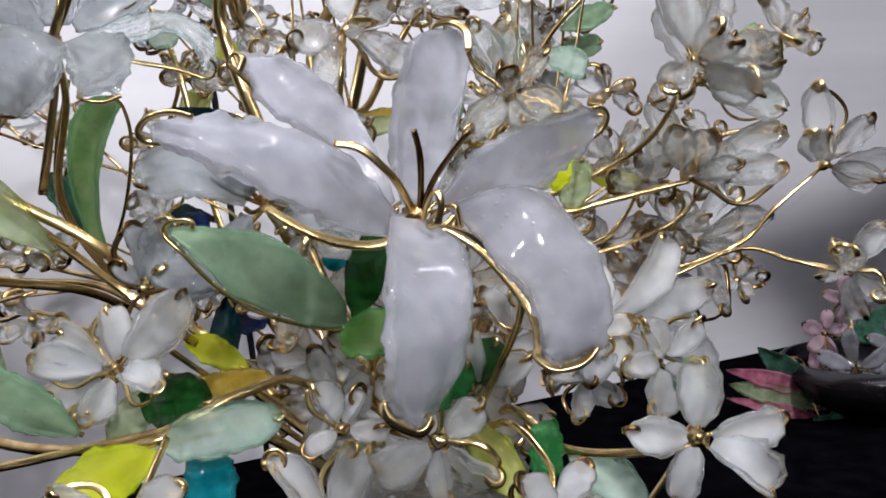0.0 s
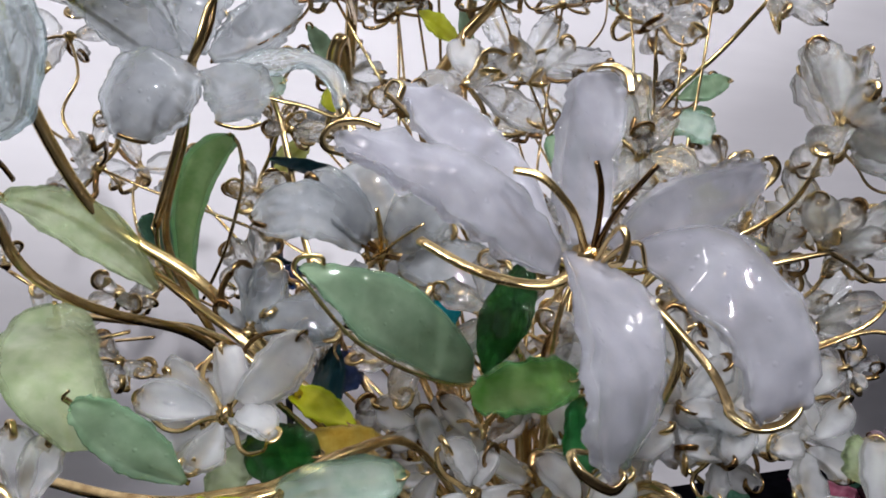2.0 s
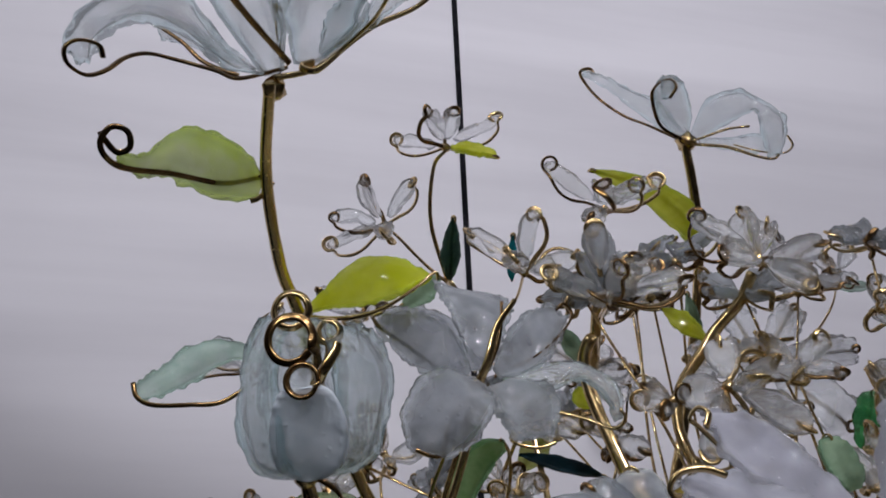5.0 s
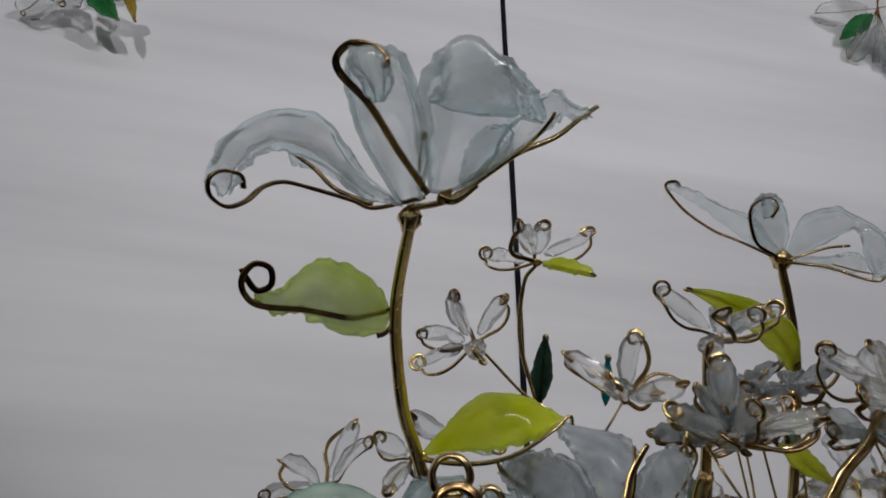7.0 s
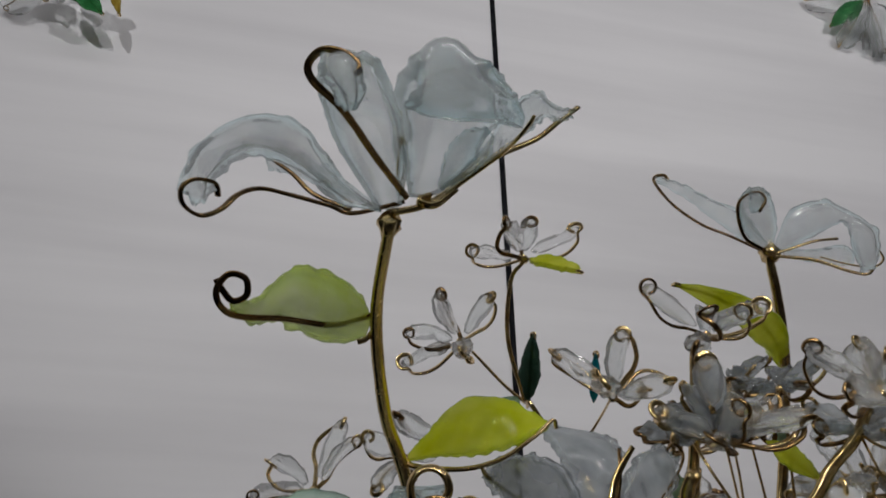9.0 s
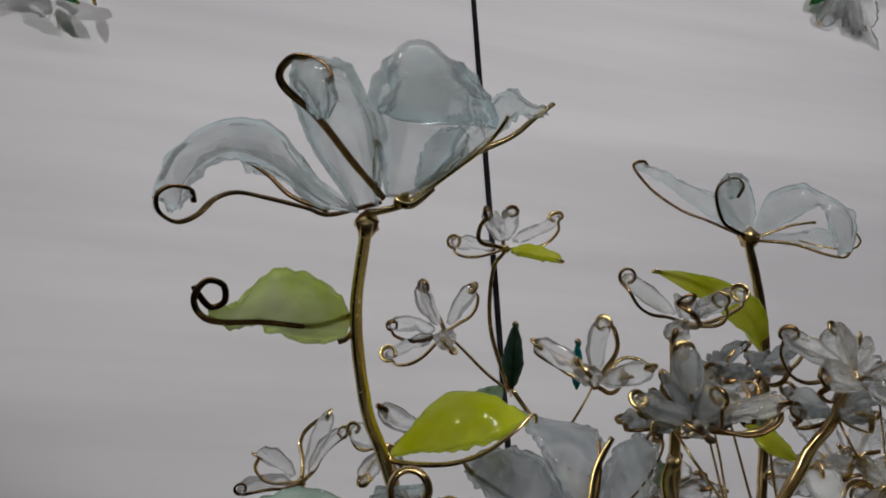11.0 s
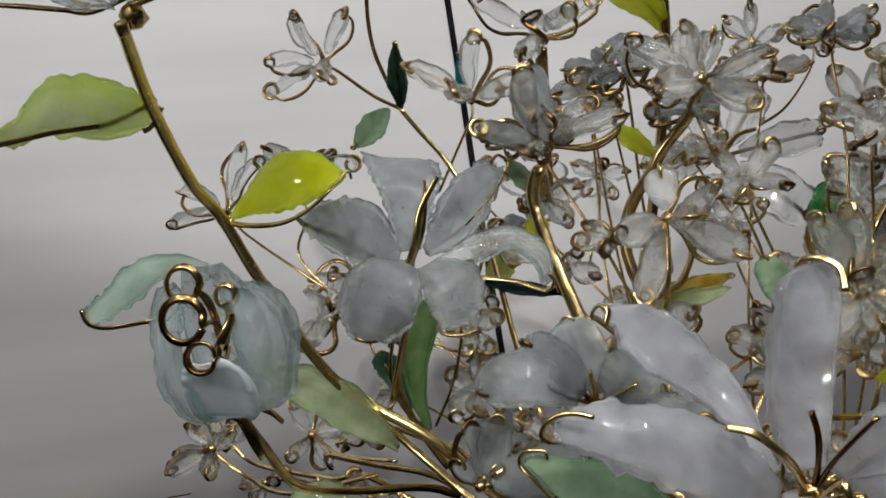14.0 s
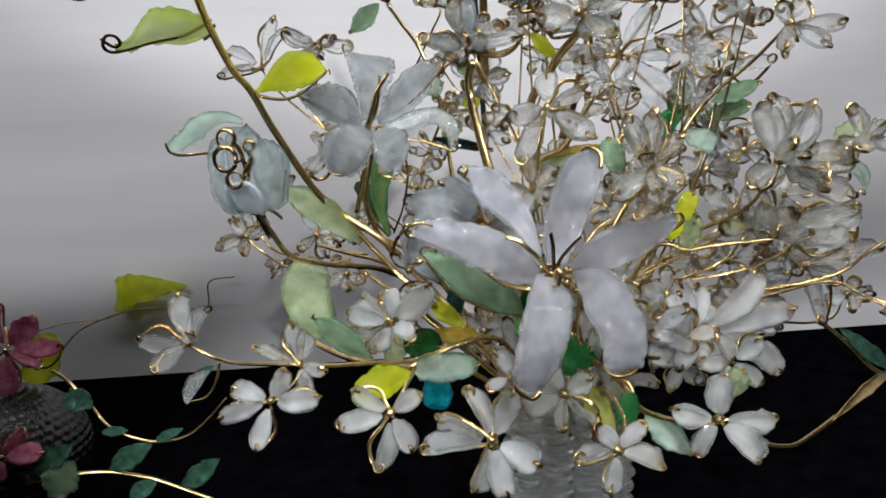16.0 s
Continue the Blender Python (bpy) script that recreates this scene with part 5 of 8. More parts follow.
flower("glass_blossom", "large frosted grey glass blossom with broad petals", (0.0024, 0.4854, 0.3408), (0.18, -0.98, -0.02), "frost",
       [((-0.0399, 0.4617, 0.3391), None, 1.10), (-0.0143, 0.4928, 0.3805), (0.0261, 0.5011, 0.3766), (0.0569, 0.5034, 0.3489), ((0.0438, 0.4829, 0.3018), None, 1.30)], 0.0200, profile='lily', thick=0.003, loop=0.003, stamens=[[(0.0014, 0.4789, 0.3532), (-0.0003, 0.4767, 0.3565)], [(0.0113, 0.4824, 0.3507), (0.0213, 0.4850, 0.3531)]])
flower("glass_blossom", "frosted white glass blossom bound with brass wire", (-0.0249, 0.3770, 0.3078), (0.26, -0.97, 0.03), "frost",
       [(-0.0468, 0.3620, 0.3017), (-0.0269, 0.3856, 0.3305), (-0.0024, 0.3893, 0.3207), (0.0061, 0.3789, 0.2881), ((-0.0382, 0.3551, 0.2746), None, 1.20), (-0.0128, 0.3552, 0.3067)], 0.0145, thick=0.003, stem=[(-0.0259, 0.3615, 0.2868), (-0.0295, 0.3668, 0.2679)])
flower("glass_blossom", "small clear glass blossom with looped brass wire petals", (-0.0747, 0.5521, 0.3436), (0.12, -0.99, -0.08), "clear",
       [(-0.0905, 0.5436, 0.3535), (-0.0710, 0.5364, 0.3521), (-0.0558, 0.5584, 0.3453), (-0.0654, 0.5490, 0.3287), (-0.0840, 0.5427, 0.3319)], 0.0095, stem_r=0.0008, stem=[(-0.0790, 0.5649, 0.3184), (-0.0872, 0.5413, 0.2815)])
flower("glass_blossom", "small clear glass blossom with looped brass wire petals", (-0.0747, 0.3652, 0.3469), (0.19, -0.97, -0.12), "haze",
       [(-0.0970, 0.3534, 0.3547), (-0.0763, 0.3665, 0.3831), (-0.0639, 0.3540, 0.3577), (-0.0402, 0.3788, 0.3561), (-0.0870, 0.3672, 0.3709), (-0.0618, 0.3653, 0.3488)], 0.0105)
flower("glass_blossom", "small clear glass blossom with looped brass wire petals", (-0.0548, 0.4317, 0.3668), (0.11, -0.98, -0.15), "clear",
       [(-0.0651, 0.4281, 0.3886), (-0.0484, 0.4359, 0.3767), (-0.0559, 0.4186, 0.3809), (-0.0454, 0.4349, 0.3628)], 0.0090)
flower("glass_blossom", "large clear glass blossom with brass curls", (0.1249, 0.3582, 0.2704), (-0.26, -0.96, -0.10), "clear",
       [(0.1101, 0.3567, 0.3032), (0.1337, 0.3651, 0.3032), (0.1352, 0.3438, 0.2859), (0.1579, 0.3563, 0.2743), (0.1565, 0.3548, 0.2550), ((0.1437, 0.3427, 0.2650), None, 1.30), (0.1037, 0.3484, 0.2623)], 0.0125, loop=0.0034, wire=0.0008)
flower("glass_blossom", "small clear glass blossom with looped brass wire petals", (0.1173, 0.3598, 0.2310), (-0.24, -0.97, 0.01), "clear",
       [(0.1029, 0.3554, 0.2642), (0.1106, 0.3468, 0.2513), (0.1364, 0.3490, 0.2344), (0.1587, 0.3620, 0.2306), (0.1615, 0.3694, 0.2471), (0.1265, 0.3474, 0.2477), (0.1186, 0.3502, 0.2359)], 0.0115, loop=0.003)
flower("glass_blossom", "clear glass blossom on a long fine stem", (0.1995, 0.4210, 0.2309), (-0.38, -0.92, 0.00), "clear",
       [(0.1972, 0.4198, 0.2707), (0.1957, 0.4039, 0.2472), (0.2264, 0.4261, 0.2524), (0.2369, 0.4189, 0.2284), (0.2223, 0.4115, 0.2212), (0.1897, 0.4136, 0.2470)], 0.0125, loop=0.0032)
flower("glass_blossom", "small clear glass blossom with looped brass wire petals", (0.1924, 0.3834, 0.1830), (-0.40, -0.91, 0.12), "clear",
       [(0.2103, 0.3828, 0.2029), (0.1884, 0.3679, 0.1943), (0.1798, 0.3845, 0.1807), (0.2051, 0.3772, 0.1708), (0.1844, 0.3779, 0.1963), (0.1985, 0.3822, 0.1616)], 0.0115, loop=0.0032, stem_r=0.0008, stem=[(0.1701, 0.3900, 0.1887)])
flower("glass_blossom", "small clear glass blossom with looped brass wire petals", (0.1176, 0.3381, 0.2766), (-0.00, -0.99, 0.10), "clear",
       [(0.1076, 0.3365, 0.3079), (0.1343, 0.3543, 0.3081), (0.1247, 0.3283, 0.2888), (0.1424, 0.3383, 0.2611), (0.1538, 0.3583, 0.2793), (0.1044, 0.3252, 0.2639), (0.1321, 0.3270, 0.2792), (0.1137, 0.3532, 0.3118)], 0.0135)
flower("glass_blossom", "small clear glass blossom with looped brass wire petals", (0.1634, 0.3655, 0.2850), (-0.09, -0.99, 0.08), "clear",
       [(0.1544, 0.3639, 0.3047), (0.1727, 0.3717, 0.2955), (0.1573, 0.3469, 0.2828), (0.1799, 0.3744, 0.2841), (0.1472, 0.3531, 0.2798)], 0.0110, stem_r=0.0008, stem=[(0.1556, 0.3912, 0.2779), (0.1338, 0.3689, 0.2685)])
flower("glass_blossom", "small clear glass blossom with looped brass wire petals", (0.0454, 0.3583, 0.2709), (0.14, -0.98, 0.11), "clear",
       [(0.0310, 0.3560, 0.3022), (0.0443, 0.3698, 0.3047), (0.0615, 0.3695, 0.2907), (0.0661, 0.3537, 0.2613), (0.0254, 0.3416, 0.2537), (0.0433, 0.3438, 0.2793), (0.0507, 0.3528, 0.2561)], 0.0120)
flower("glass_blossom", "small clear glass blossom with looped brass wire petals", (0.0737, 0.4663, 0.2809), (0.07, -0.99, 0.07), "clear",
       [(0.0646, 0.4654, 0.3040), (0.0795, 0.4768, 0.2972), (0.0890, 0.4605, 0.2660), (0.0540, 0.4588, 0.2845), (0.1046, 0.4826, 0.2863), (0.0651, 0.4511, 0.2589)], 0.0105)
flower("glass_blossom", "small clear glass blossom with looped brass wire petals", (0.0751, 0.4706, 0.3274), (0.07, -1.00, -0.00), "clear",
       [(0.0512, 0.4581, 0.3264), (0.0617, 0.4688, 0.3299), (0.0913, 0.4799, 0.3385), (0.1120, 0.4897, 0.3338), (0.0831, 0.4646, 0.3251), (0.0670, 0.4558, 0.3161)], 0.0090)
flower("glass_blossom", "small clear glass blossom with looped brass wire petals", (0.0933, 0.3906, 0.2399), (0.04, -0.99, 0.16), "clear",
       [(0.0878, 0.3884, 0.2553), (0.0751, 0.3774, 0.2548), (0.1057, 0.4041, 0.2571), (0.0937, 0.3785, 0.2443), (0.0824, 0.3762, 0.2355), (0.1168, 0.3988, 0.2326)], 0.0105)
flower("glass_blossom", "clear glass blossom with long narrow petals", (0.1359, 0.4341, 0.1954), (-0.03, -0.98, 0.22), "clear",
       [((0.1505, 0.4257, 0.1600), (0.1434, 0.4298, 0.1819), 1.00), (0.1319, 0.4385, 0.2224), (0.1635, 0.4430, 0.2033), (0.1700, 0.4605, 0.2295), (0.1167, 0.4382, 0.2298), (0.1584, 0.4309, 0.1884), (0.1070, 0.4271, 0.2080), (0.1851, 0.4591, 0.2049)], 0.0120)
flower("glass_blossom", "small clear glass blossom with looped brass wire petals", (0.0895, 0.4212, 0.1998), (0.05, -0.98, 0.22), "clear",
       [(0.0931, 0.4201, 0.2030), (0.1122, 0.4353, 0.2105), (0.0786, 0.4152, 0.2132), (0.0723, 0.4072, 0.1989), (0.1009, 0.4151, 0.1908)], 0.0105)
flower("glass_blossom", "milky white glass blossom with brass wire hooks", (0.0754, 0.3491, 0.1693), (0.08, -0.95, 0.30), "opal",
       [(0.0653, 0.3520, 0.2010), (0.0472, 0.3338, 0.1734), (0.0672, 0.3285, 0.1519), ((0.0886, 0.3356, 0.1534), None, 1.20), ((0.1234, 0.3635, 0.1436), (0.1073, 0.3566, 0.1626), 1.00), ((0.1305, 0.3793, 0.1812), (0.1035, 0.3580, 0.1762), 1.00), ((0.1084, 0.3732, 0.2049), (0.0982, 0.3585, 0.1882), 1.00), (0.0747, 0.3595, 0.1972)], 0.0135, thick=0.0034, loop=0.003)
flower("glass_blossom", "milky white glass blossom with brass wire hooks", (0.0943, 0.2720, 0.1470), (-0.23, -0.92, 0.31), "opal",
       [(0.0957, 0.2758, 0.1711), (0.0707, 0.2671, 0.1524), (0.0855, 0.2622, 0.1298), (0.1147, 0.2658, 0.1299), (0.1219, 0.2718, 0.1518)], 0.0145, thick=0.0036, loop=0.003, wire=0.0008, core=0.0032)
flower("glass_blossom", "milky white glass blossom with brass wire hooks", (0.0450, 0.2513, 0.1320), (0.16, -0.89, 0.43), "opal",
       [(0.0356, 0.2472, 0.1462), (0.0267, 0.2387, 0.1296), (0.0442, 0.2400, 0.1126), (0.0677, 0.2568, 0.1241), (0.0574, 0.2614, 0.1440)], 0.0135, thick=0.0036, loop=0.003, stem=[(0.0454, 0.2705, 0.1425), (0.0280, 0.2871, 0.1506), (-0.0050, 0.3500, 0.0900)])
flower("glass_blossom", "milky white glass blossom with brass wire hooks", (-0.0254, 0.2537, 0.1259), (0.30, -0.85, 0.43), "opal",
       [(-0.0604, 0.2342, 0.1242), (-0.0548, 0.2447, 0.1409), (-0.0317, 0.2370, 0.1027), (-0.0149, 0.2432, 0.0990), (0.0003, 0.2592, 0.1124), (-0.0169, 0.2636, 0.1544), (-0.0420, 0.2574, 0.1538)], 0.0155, thick=0.0036, loop=0.0032, core=0.0036, stem=[(-0.0192, 0.2642, 0.1367), (-0.0106, 0.2815, 0.1483), (-0.0050, 0.3500, 0.0900)])
flower("glass_blossom", "milky white glass blossom with brass wire hooks", (-0.0880, 0.2518, 0.1358), (0.42, -0.82, 0.39), "opal",
       [(-0.1156, 0.2360, 0.1316), (-0.0914, 0.2371, 0.1061), ((-0.0735, 0.2467, 0.1157), None, 1.10), (-0.0738, 0.2621, 0.1455), (-0.1091, 0.2504, 0.1494)], 0.0135, thick=0.0036, loop=0.003, stem=[(-0.0836, 0.2618, 0.1474), (-0.0820, 0.2757, 0.1569)])
flower("glass_blossom", "milky white glass blossom with brass wire hooks", (-0.1681, 0.2460, 0.1361), (0.55, -0.75, 0.37), "opal",
       [(-0.1918, 0.2399, 0.1432), (-0.1957, 0.2292, 0.1275), (-0.1730, 0.2322, 0.1084), ((-0.1385, 0.2545, 0.1382), (-0.1491, 0.2456, 0.1386), 1.00), (-0.1629, 0.2544, 0.1541)], 0.0125, thick=0.0034, loop=0.003, stem=[(-0.1641, 0.2594, 0.1390), (-0.1601, 0.2744, 0.1492)])
flower("glass_blossom", "frosted white glass blossom bound with brass wire", (-0.1636, 0.2734, 0.1511), (0.52, -0.79, 0.33), "frost",
       [(-0.1881, 0.2616, 0.1642), (-0.1709, 0.2785, 0.1776), (-0.1599, 0.2843, 0.1730), (-0.1545, 0.2666, 0.1335), (-0.1471, 0.2769, 0.1458)], 0.0125, thick=0.0032)
flower("glass_blossom", "clear glass blossom at the end of a side stem", (-0.2901, 0.3174, 0.1396), (0.63, -0.72, 0.29), "clear",
       [(-0.3231, 0.3005, 0.1456), (-0.3108, 0.2984, 0.1229), (-0.3024, 0.3249, 0.1759), (-0.2786, 0.3302, 0.1650), (-0.2797, 0.3068, 0.1518)], 0.0130, thick=0.0034, loop=0.003)
flower("glass_blossom", "frosted white glass blossom bound with brass wire", (-0.1043, 0.2904, 0.1784), (0.43, -0.88, 0.17), "opal",
       [(-0.1325, 0.2862, 0.1843), ((-0.1146, 0.2806, 0.1628), None, 1.10), (-0.1066, 0.2938, 0.2005), ((-0.0789, 0.2957, 0.2044), None, 1.10), (-0.0852, 0.2809, 0.1724), (-0.1277, 0.2981, 0.1919)], 0.0145, thick=0.0034, loop=0.003, wire=0.0008, stem=[(-0.0982, 0.3047, 0.1865), (-0.0918, 0.3242, 0.1732), (-0.0050, 0.3500, 0.0900)])
flower("glass_blossom", "frosted white glass blossom bound with brass wire", (-0.0432, 0.3451, 0.1654), (0.21, -0.96, 0.20), "opal",
       [(-0.0573, 0.3407, 0.1577), (-0.0343, 0.3366, 0.1524), (-0.0228, 0.3439, 0.1618), (-0.0509, 0.3489, 0.1822), (-0.0347, 0.3503, 0.1759), (-0.0628, 0.3446, 0.1741)], 0.0135, thick=0.0032, stem=[(-0.0365, 0.3453, 0.1454), (-0.0050, 0.3500, 0.0900)])
flower("glass_blossom", "milky white glass blossom with brass wire hooks", (0.0102, 0.2779, 0.1494), (0.07, -0.95, 0.30), "opal",
       [(0.0296, 0.2760, 0.1363), (0.0115, 0.2686, 0.1316), (-0.0132, 0.2721, 0.1422), (0.0248, 0.2816, 0.1611), (-0.0037, 0.2803, 0.1652)], 0.0145, thick=0.0036, loop=0.003, stem=[(0.0093, 0.3082, 0.1527), (-0.0050, 0.3500, 0.0900)])
flower("glass_blossom", "frosted white glass blossom bound with brass wire", (-0.0232, 0.2814, 0.1544), (0.19, -0.94, 0.28), "opal",
       [(-0.0322, 0.2801, 0.1711), (-0.0161, 0.2867, 0.1664), (-0.0349, 0.2744, 0.1495), (-0.0071, 0.2842, 0.1525)], 0.0135, thick=0.0034, wire=0.0009)
flower("glass_blossom", "frosted white glass blossom bound with brass wire", (-0.1107, 0.3353, 0.2028), (0.40, -0.91, 0.09), "haze",
       [(-0.1128, 0.3331, 0.2287), (-0.1022, 0.3418, 0.2298), (-0.0770, 0.3372, 0.2024), (-0.1209, 0.3315, 0.2132), (-0.0949, 0.3428, 0.2102)], 0.0140, thick=0.003)
flower("glass_blossom", "frosted white glass blossom bound with brass wire", (-0.1164, 0.3126, 0.1712), (0.43, -0.85, 0.29), "opal",
       [(-0.1358, 0.3027, 0.1830), (-0.1181, 0.3100, 0.1919), (-0.1059, 0.3233, 0.1893), (-0.1270, 0.2990, 0.1596), (-0.0989, 0.3188, 0.1657), (-0.1414, 0.3030, 0.1649)], 0.0120, thick=0.003)
flower("glass_blossom", "small clear glass blossom with looped brass wire petals", (-0.2925, 0.4687, 0.2373), (0.50, -0.87, -0.03), "clear",
       [(-0.3244, 0.4612, 0.2659), (-0.2964, 0.4593, 0.2707), (-0.3361, 0.4610, 0.2454), (-0.2853, 0.4657, 0.2489), (-0.3044, 0.4555, 0.2443)], 0.0095)
flower("glass_blossom", "small clear glass blossom with looped brass wire petals", (-0.2807, 0.4000, 0.2059), (0.55, -0.84, 0.04), "clear",
       [(-0.2931, 0.3954, 0.2342), (-0.2966, 0.3888, 0.2218), (-0.2700, 0.3963, 0.2244), (-0.3101, 0.3942, 0.2034), (-0.2803, 0.3861, 0.2155)], 0.0105)
flower("glass_blossom", "small clear glass blossom with looped brass wire petals", (-0.2626, 0.4100, 0.1827), (0.50, -0.86, 0.09), "clear",
       [(-0.2761, 0.4061, 0.1823), (-0.2702, 0.4046, 0.1723), (-0.2564, 0.4109, 0.1829), (-0.2521, 0.4146, 0.1885)], 0.0085, stem_r=0.0008, stem=[(-0.2623, 0.4257, 0.1816), (-0.2235, 0.4112, 0.1791)])
flower("glass_blossom", "small clear glass blossom with looped brass wire petals", (-0.2151, 0.4718, 0.2900), (0.37, -0.92, -0.14), "clear",
       [(-0.2488, 0.4629, 0.2958), (-0.2214, 0.4675, 0.3217), (-0.2285, 0.4655, 0.2797), (-0.1943, 0.4758, 0.2962), (-0.2080, 0.4636, 0.2839)], 0.0105, stem_r=0.001, stem=[(-0.2134, 0.4579, 0.2731), (-0.2005, 0.4443, 0.2436), (-0.1690, 0.4344, 0.2086)])
flower("glass_blossom", "small clear glass blossom with looped brass wire petals", (-0.2463, 0.4386, 0.2027), (0.52, -0.84, 0.18), "clear",
       [(-0.2573, 0.4411, 0.2242), (-0.2264, 0.4484, 0.2091), (-0.2571, 0.4273, 0.1922), (-0.2334, 0.4333, 0.1846), (-0.2259, 0.4406, 0.1933)], 0.0095, stem_r=0.0008, stem=[(-0.2171, 0.4161, 0.1962), (-0.1725, 0.3910, 0.1988)])
flower("glass_blossom", "small clear glass blossom with looped brass wire petals", (-0.2599, 0.3581, 0.2152), (0.59, -0.79, 0.17), "clear",
       [(-0.2698, 0.3595, 0.2302), (-0.2771, 0.3449, 0.2082), (-0.2502, 0.3645, 0.2255), (-0.2565, 0.3482, 0.2040)], 0.0095, stem_r=0.0008, stem=[(-0.2452, 0.3613, 0.2018), (-0.2135, 0.3508, 0.1947), (-0.1651, 0.3509, 0.2035)])
flower("glass_blossom", "small clear glass blossom with looped brass wire petals", (-0.1739, 0.3611, 0.1900), (0.51, -0.86, 0.11), "clear",
       [(-0.1831, 0.3614, 0.2021), (-0.1594, 0.3575, 0.1858), (-0.1909, 0.3615, 0.1821), (-0.1713, 0.3544, 0.1796)], 0.0110)
flower("glass_blossom", "small clear glass blossom with looped brass wire petals", (-0.1799, 0.3729, 0.2188), (0.51, -0.86, 0.03), "clear",
       [(-0.1897, 0.3729, 0.2274), (-0.1703, 0.3690, 0.2132), (-0.1945, 0.3738, 0.2146), (-0.1656, 0.3754, 0.2149)], 0.0100)
flower("glass_blossom", "small clear glass blossom with looped brass wire petals", (-0.0907, 0.4320, 0.3271), (0.34, -0.94, -0.00), "clear",
       [(-0.1108, 0.4267, 0.3411), (-0.0851, 0.4435, 0.3484), (-0.0704, 0.4380, 0.3312), (-0.0766, 0.4287, 0.3110), (-0.0993, 0.4188, 0.3243)], 0.0110)
flower("glass_blossom", "small clear glass blossom with looped brass wire petals", (-0.2030, 0.3912, 0.3552), (0.51, -0.86, -0.05), "clear",
       [(-0.2259, 0.3824, 0.3684), (-0.1946, 0.3987, 0.3632), (-0.2084, 0.3831, 0.3492), (-0.1816, 0.4004, 0.3564)], 0.0090)
flower("glass_blossom", "small clear glass blossom with looped brass wire petals", (-0.1206, 0.3830, 0.2635), (0.41, -0.91, 0.11), "clear",
       [(-0.1104, 0.3912, 0.2709), (-0.1133, 0.3806, 0.2537), (-0.1320, 0.3788, 0.2660), (-0.1233, 0.3732, 0.2545)], 0.0100)
flower("glass_blossom", "small clear glass blossom with looped brass wire petals", (-0.0776, 0.4069, 0.2897), (0.33, -0.94, 0.06), "clear",
       [(-0.0901, 0.4040, 0.3002), (-0.0721, 0.4142, 0.2973), (-0.0621, 0.4087, 0.2834), (-0.0800, 0.3982, 0.2803)], 0.0100)
flower("glass_blossom", "small clear glass blossom with looped brass wire petals", (-0.0487, 0.3761, 0.3019), (0.21, -0.96, -0.18), "clear",
       [(-0.0609, 0.3760, 0.3092), (-0.0385, 0.3791, 0.3078), (-0.0533, 0.3714, 0.2953), (-0.0311, 0.3769, 0.2992), (-0.0654, 0.3711, 0.3012)], 0.0115)
flower("glass_blossom", "small clear glass blossom with looped brass wire petals", (-0.1177, 0.4325, 0.3015), (0.33, -0.93, -0.15), "clear",
       [(-0.1309, 0.4319, 0.3025), (-0.1136, 0.4364, 0.3105), (-0.1068, 0.4296, 0.2943), (-0.0943, 0.4284, 0.2960)], 0.0100)
flower("glass_blossom", "small clear glass blossom with looped brass wire petals", (0.0385, 0.3992, 0.2771), (-0.02, -0.99, -0.11), "clear",
       [(0.0329, 0.4000, 0.2922), (0.0407, 0.4019, 0.2705), (0.0518, 0.3969, 0.2770), (0.0319, 0.3868, 0.2775)], 0.0110)
flower("glass_blossom", "small clear glass blossom with looped brass wire petals", (0.0964, 0.4223, 0.2749), (-0.16, -0.98, -0.10), "clear",
       [(0.0817, 0.4223, 0.2859), (0.0964, 0.4263, 0.2880), (0.1087, 0.4202, 0.2778), (0.0883, 0.4166, 0.2708), (0.1113, 0.4226, 0.2667)], 0.0110)
flower("glass_blossom", "small clear glass blossom with looped brass wire petals", (0.1237, 0.4189, 0.2065), (-0.22, -0.97, 0.06), "clear",
       [(0.1125, 0.4183, 0.2074), (0.1417, 0.4231, 0.2092), (0.1215, 0.4170, 0.2236), (0.1049, 0.4119, 0.1943), (0.1341, 0.4186, 0.1945)], 0.0115)
flower("glass_blossom", "small clear glass blossom with looped brass wire petals", (0.0989, 0.3853, 0.1787), (-0.18, -0.97, 0.14), "clear",
       [(0.0807, 0.3844, 0.1801), (0.1032, 0.3897, 0.1937), (0.1233, 0.3828, 0.1668), (0.0972, 0.3795, 0.1692), (0.0873, 0.3861, 0.1978), (0.1268, 0.3889, 0.1788)], 0.0125)
traced_leaf("jade green glass leaf with a brass rim", (-0.0242, 0.3116, 0.1859),
    dict(mat="jade", a=[(-0.0242, 0.3117, 0.1867), (-0.0235, 0.3050, 0.1966), (-0.0311, 0.2995, 0.2091), (-0.0445, 0.2951, 0.2214), (-0.0589, 0.2914, 0.2256), (-0.0737, 0.2888, 0.2269), (-0.0785, 0.2879, 0.2266)],
         b=[(-0.0245, 0.3116, 0.1853), (-0.0344, 0.3019, 0.1877), (-0.0471, 0.2944, 0.1946), (-0.0587, 0.2892, 0.2026), (-0.0676, 0.2867, 0.2130), (-0.0753, 0.2864, 0.2222), (-0.0782, 0.2879, 0.2254)], bulge=0.08, ruffle=0.0008, teeth=0.0005), [
    ([(-0.0226, 0.3126, 0.1843), (-0.0321, 0.3053, 0.1859), (-0.0475, 0.2950, 0.1929), (-0.0625, 0.2891, 0.2037), (-0.0752, 0.2856, 0.2199), (-0.0796, 0.2858, 0.2251), (-0.0779, 0.2861, 0.2293), (-0.0710, 0.2864, 0.2295), (-0.0702, 0.2873, 0.2267)], 0.0009, 0.001, "brass"),
])
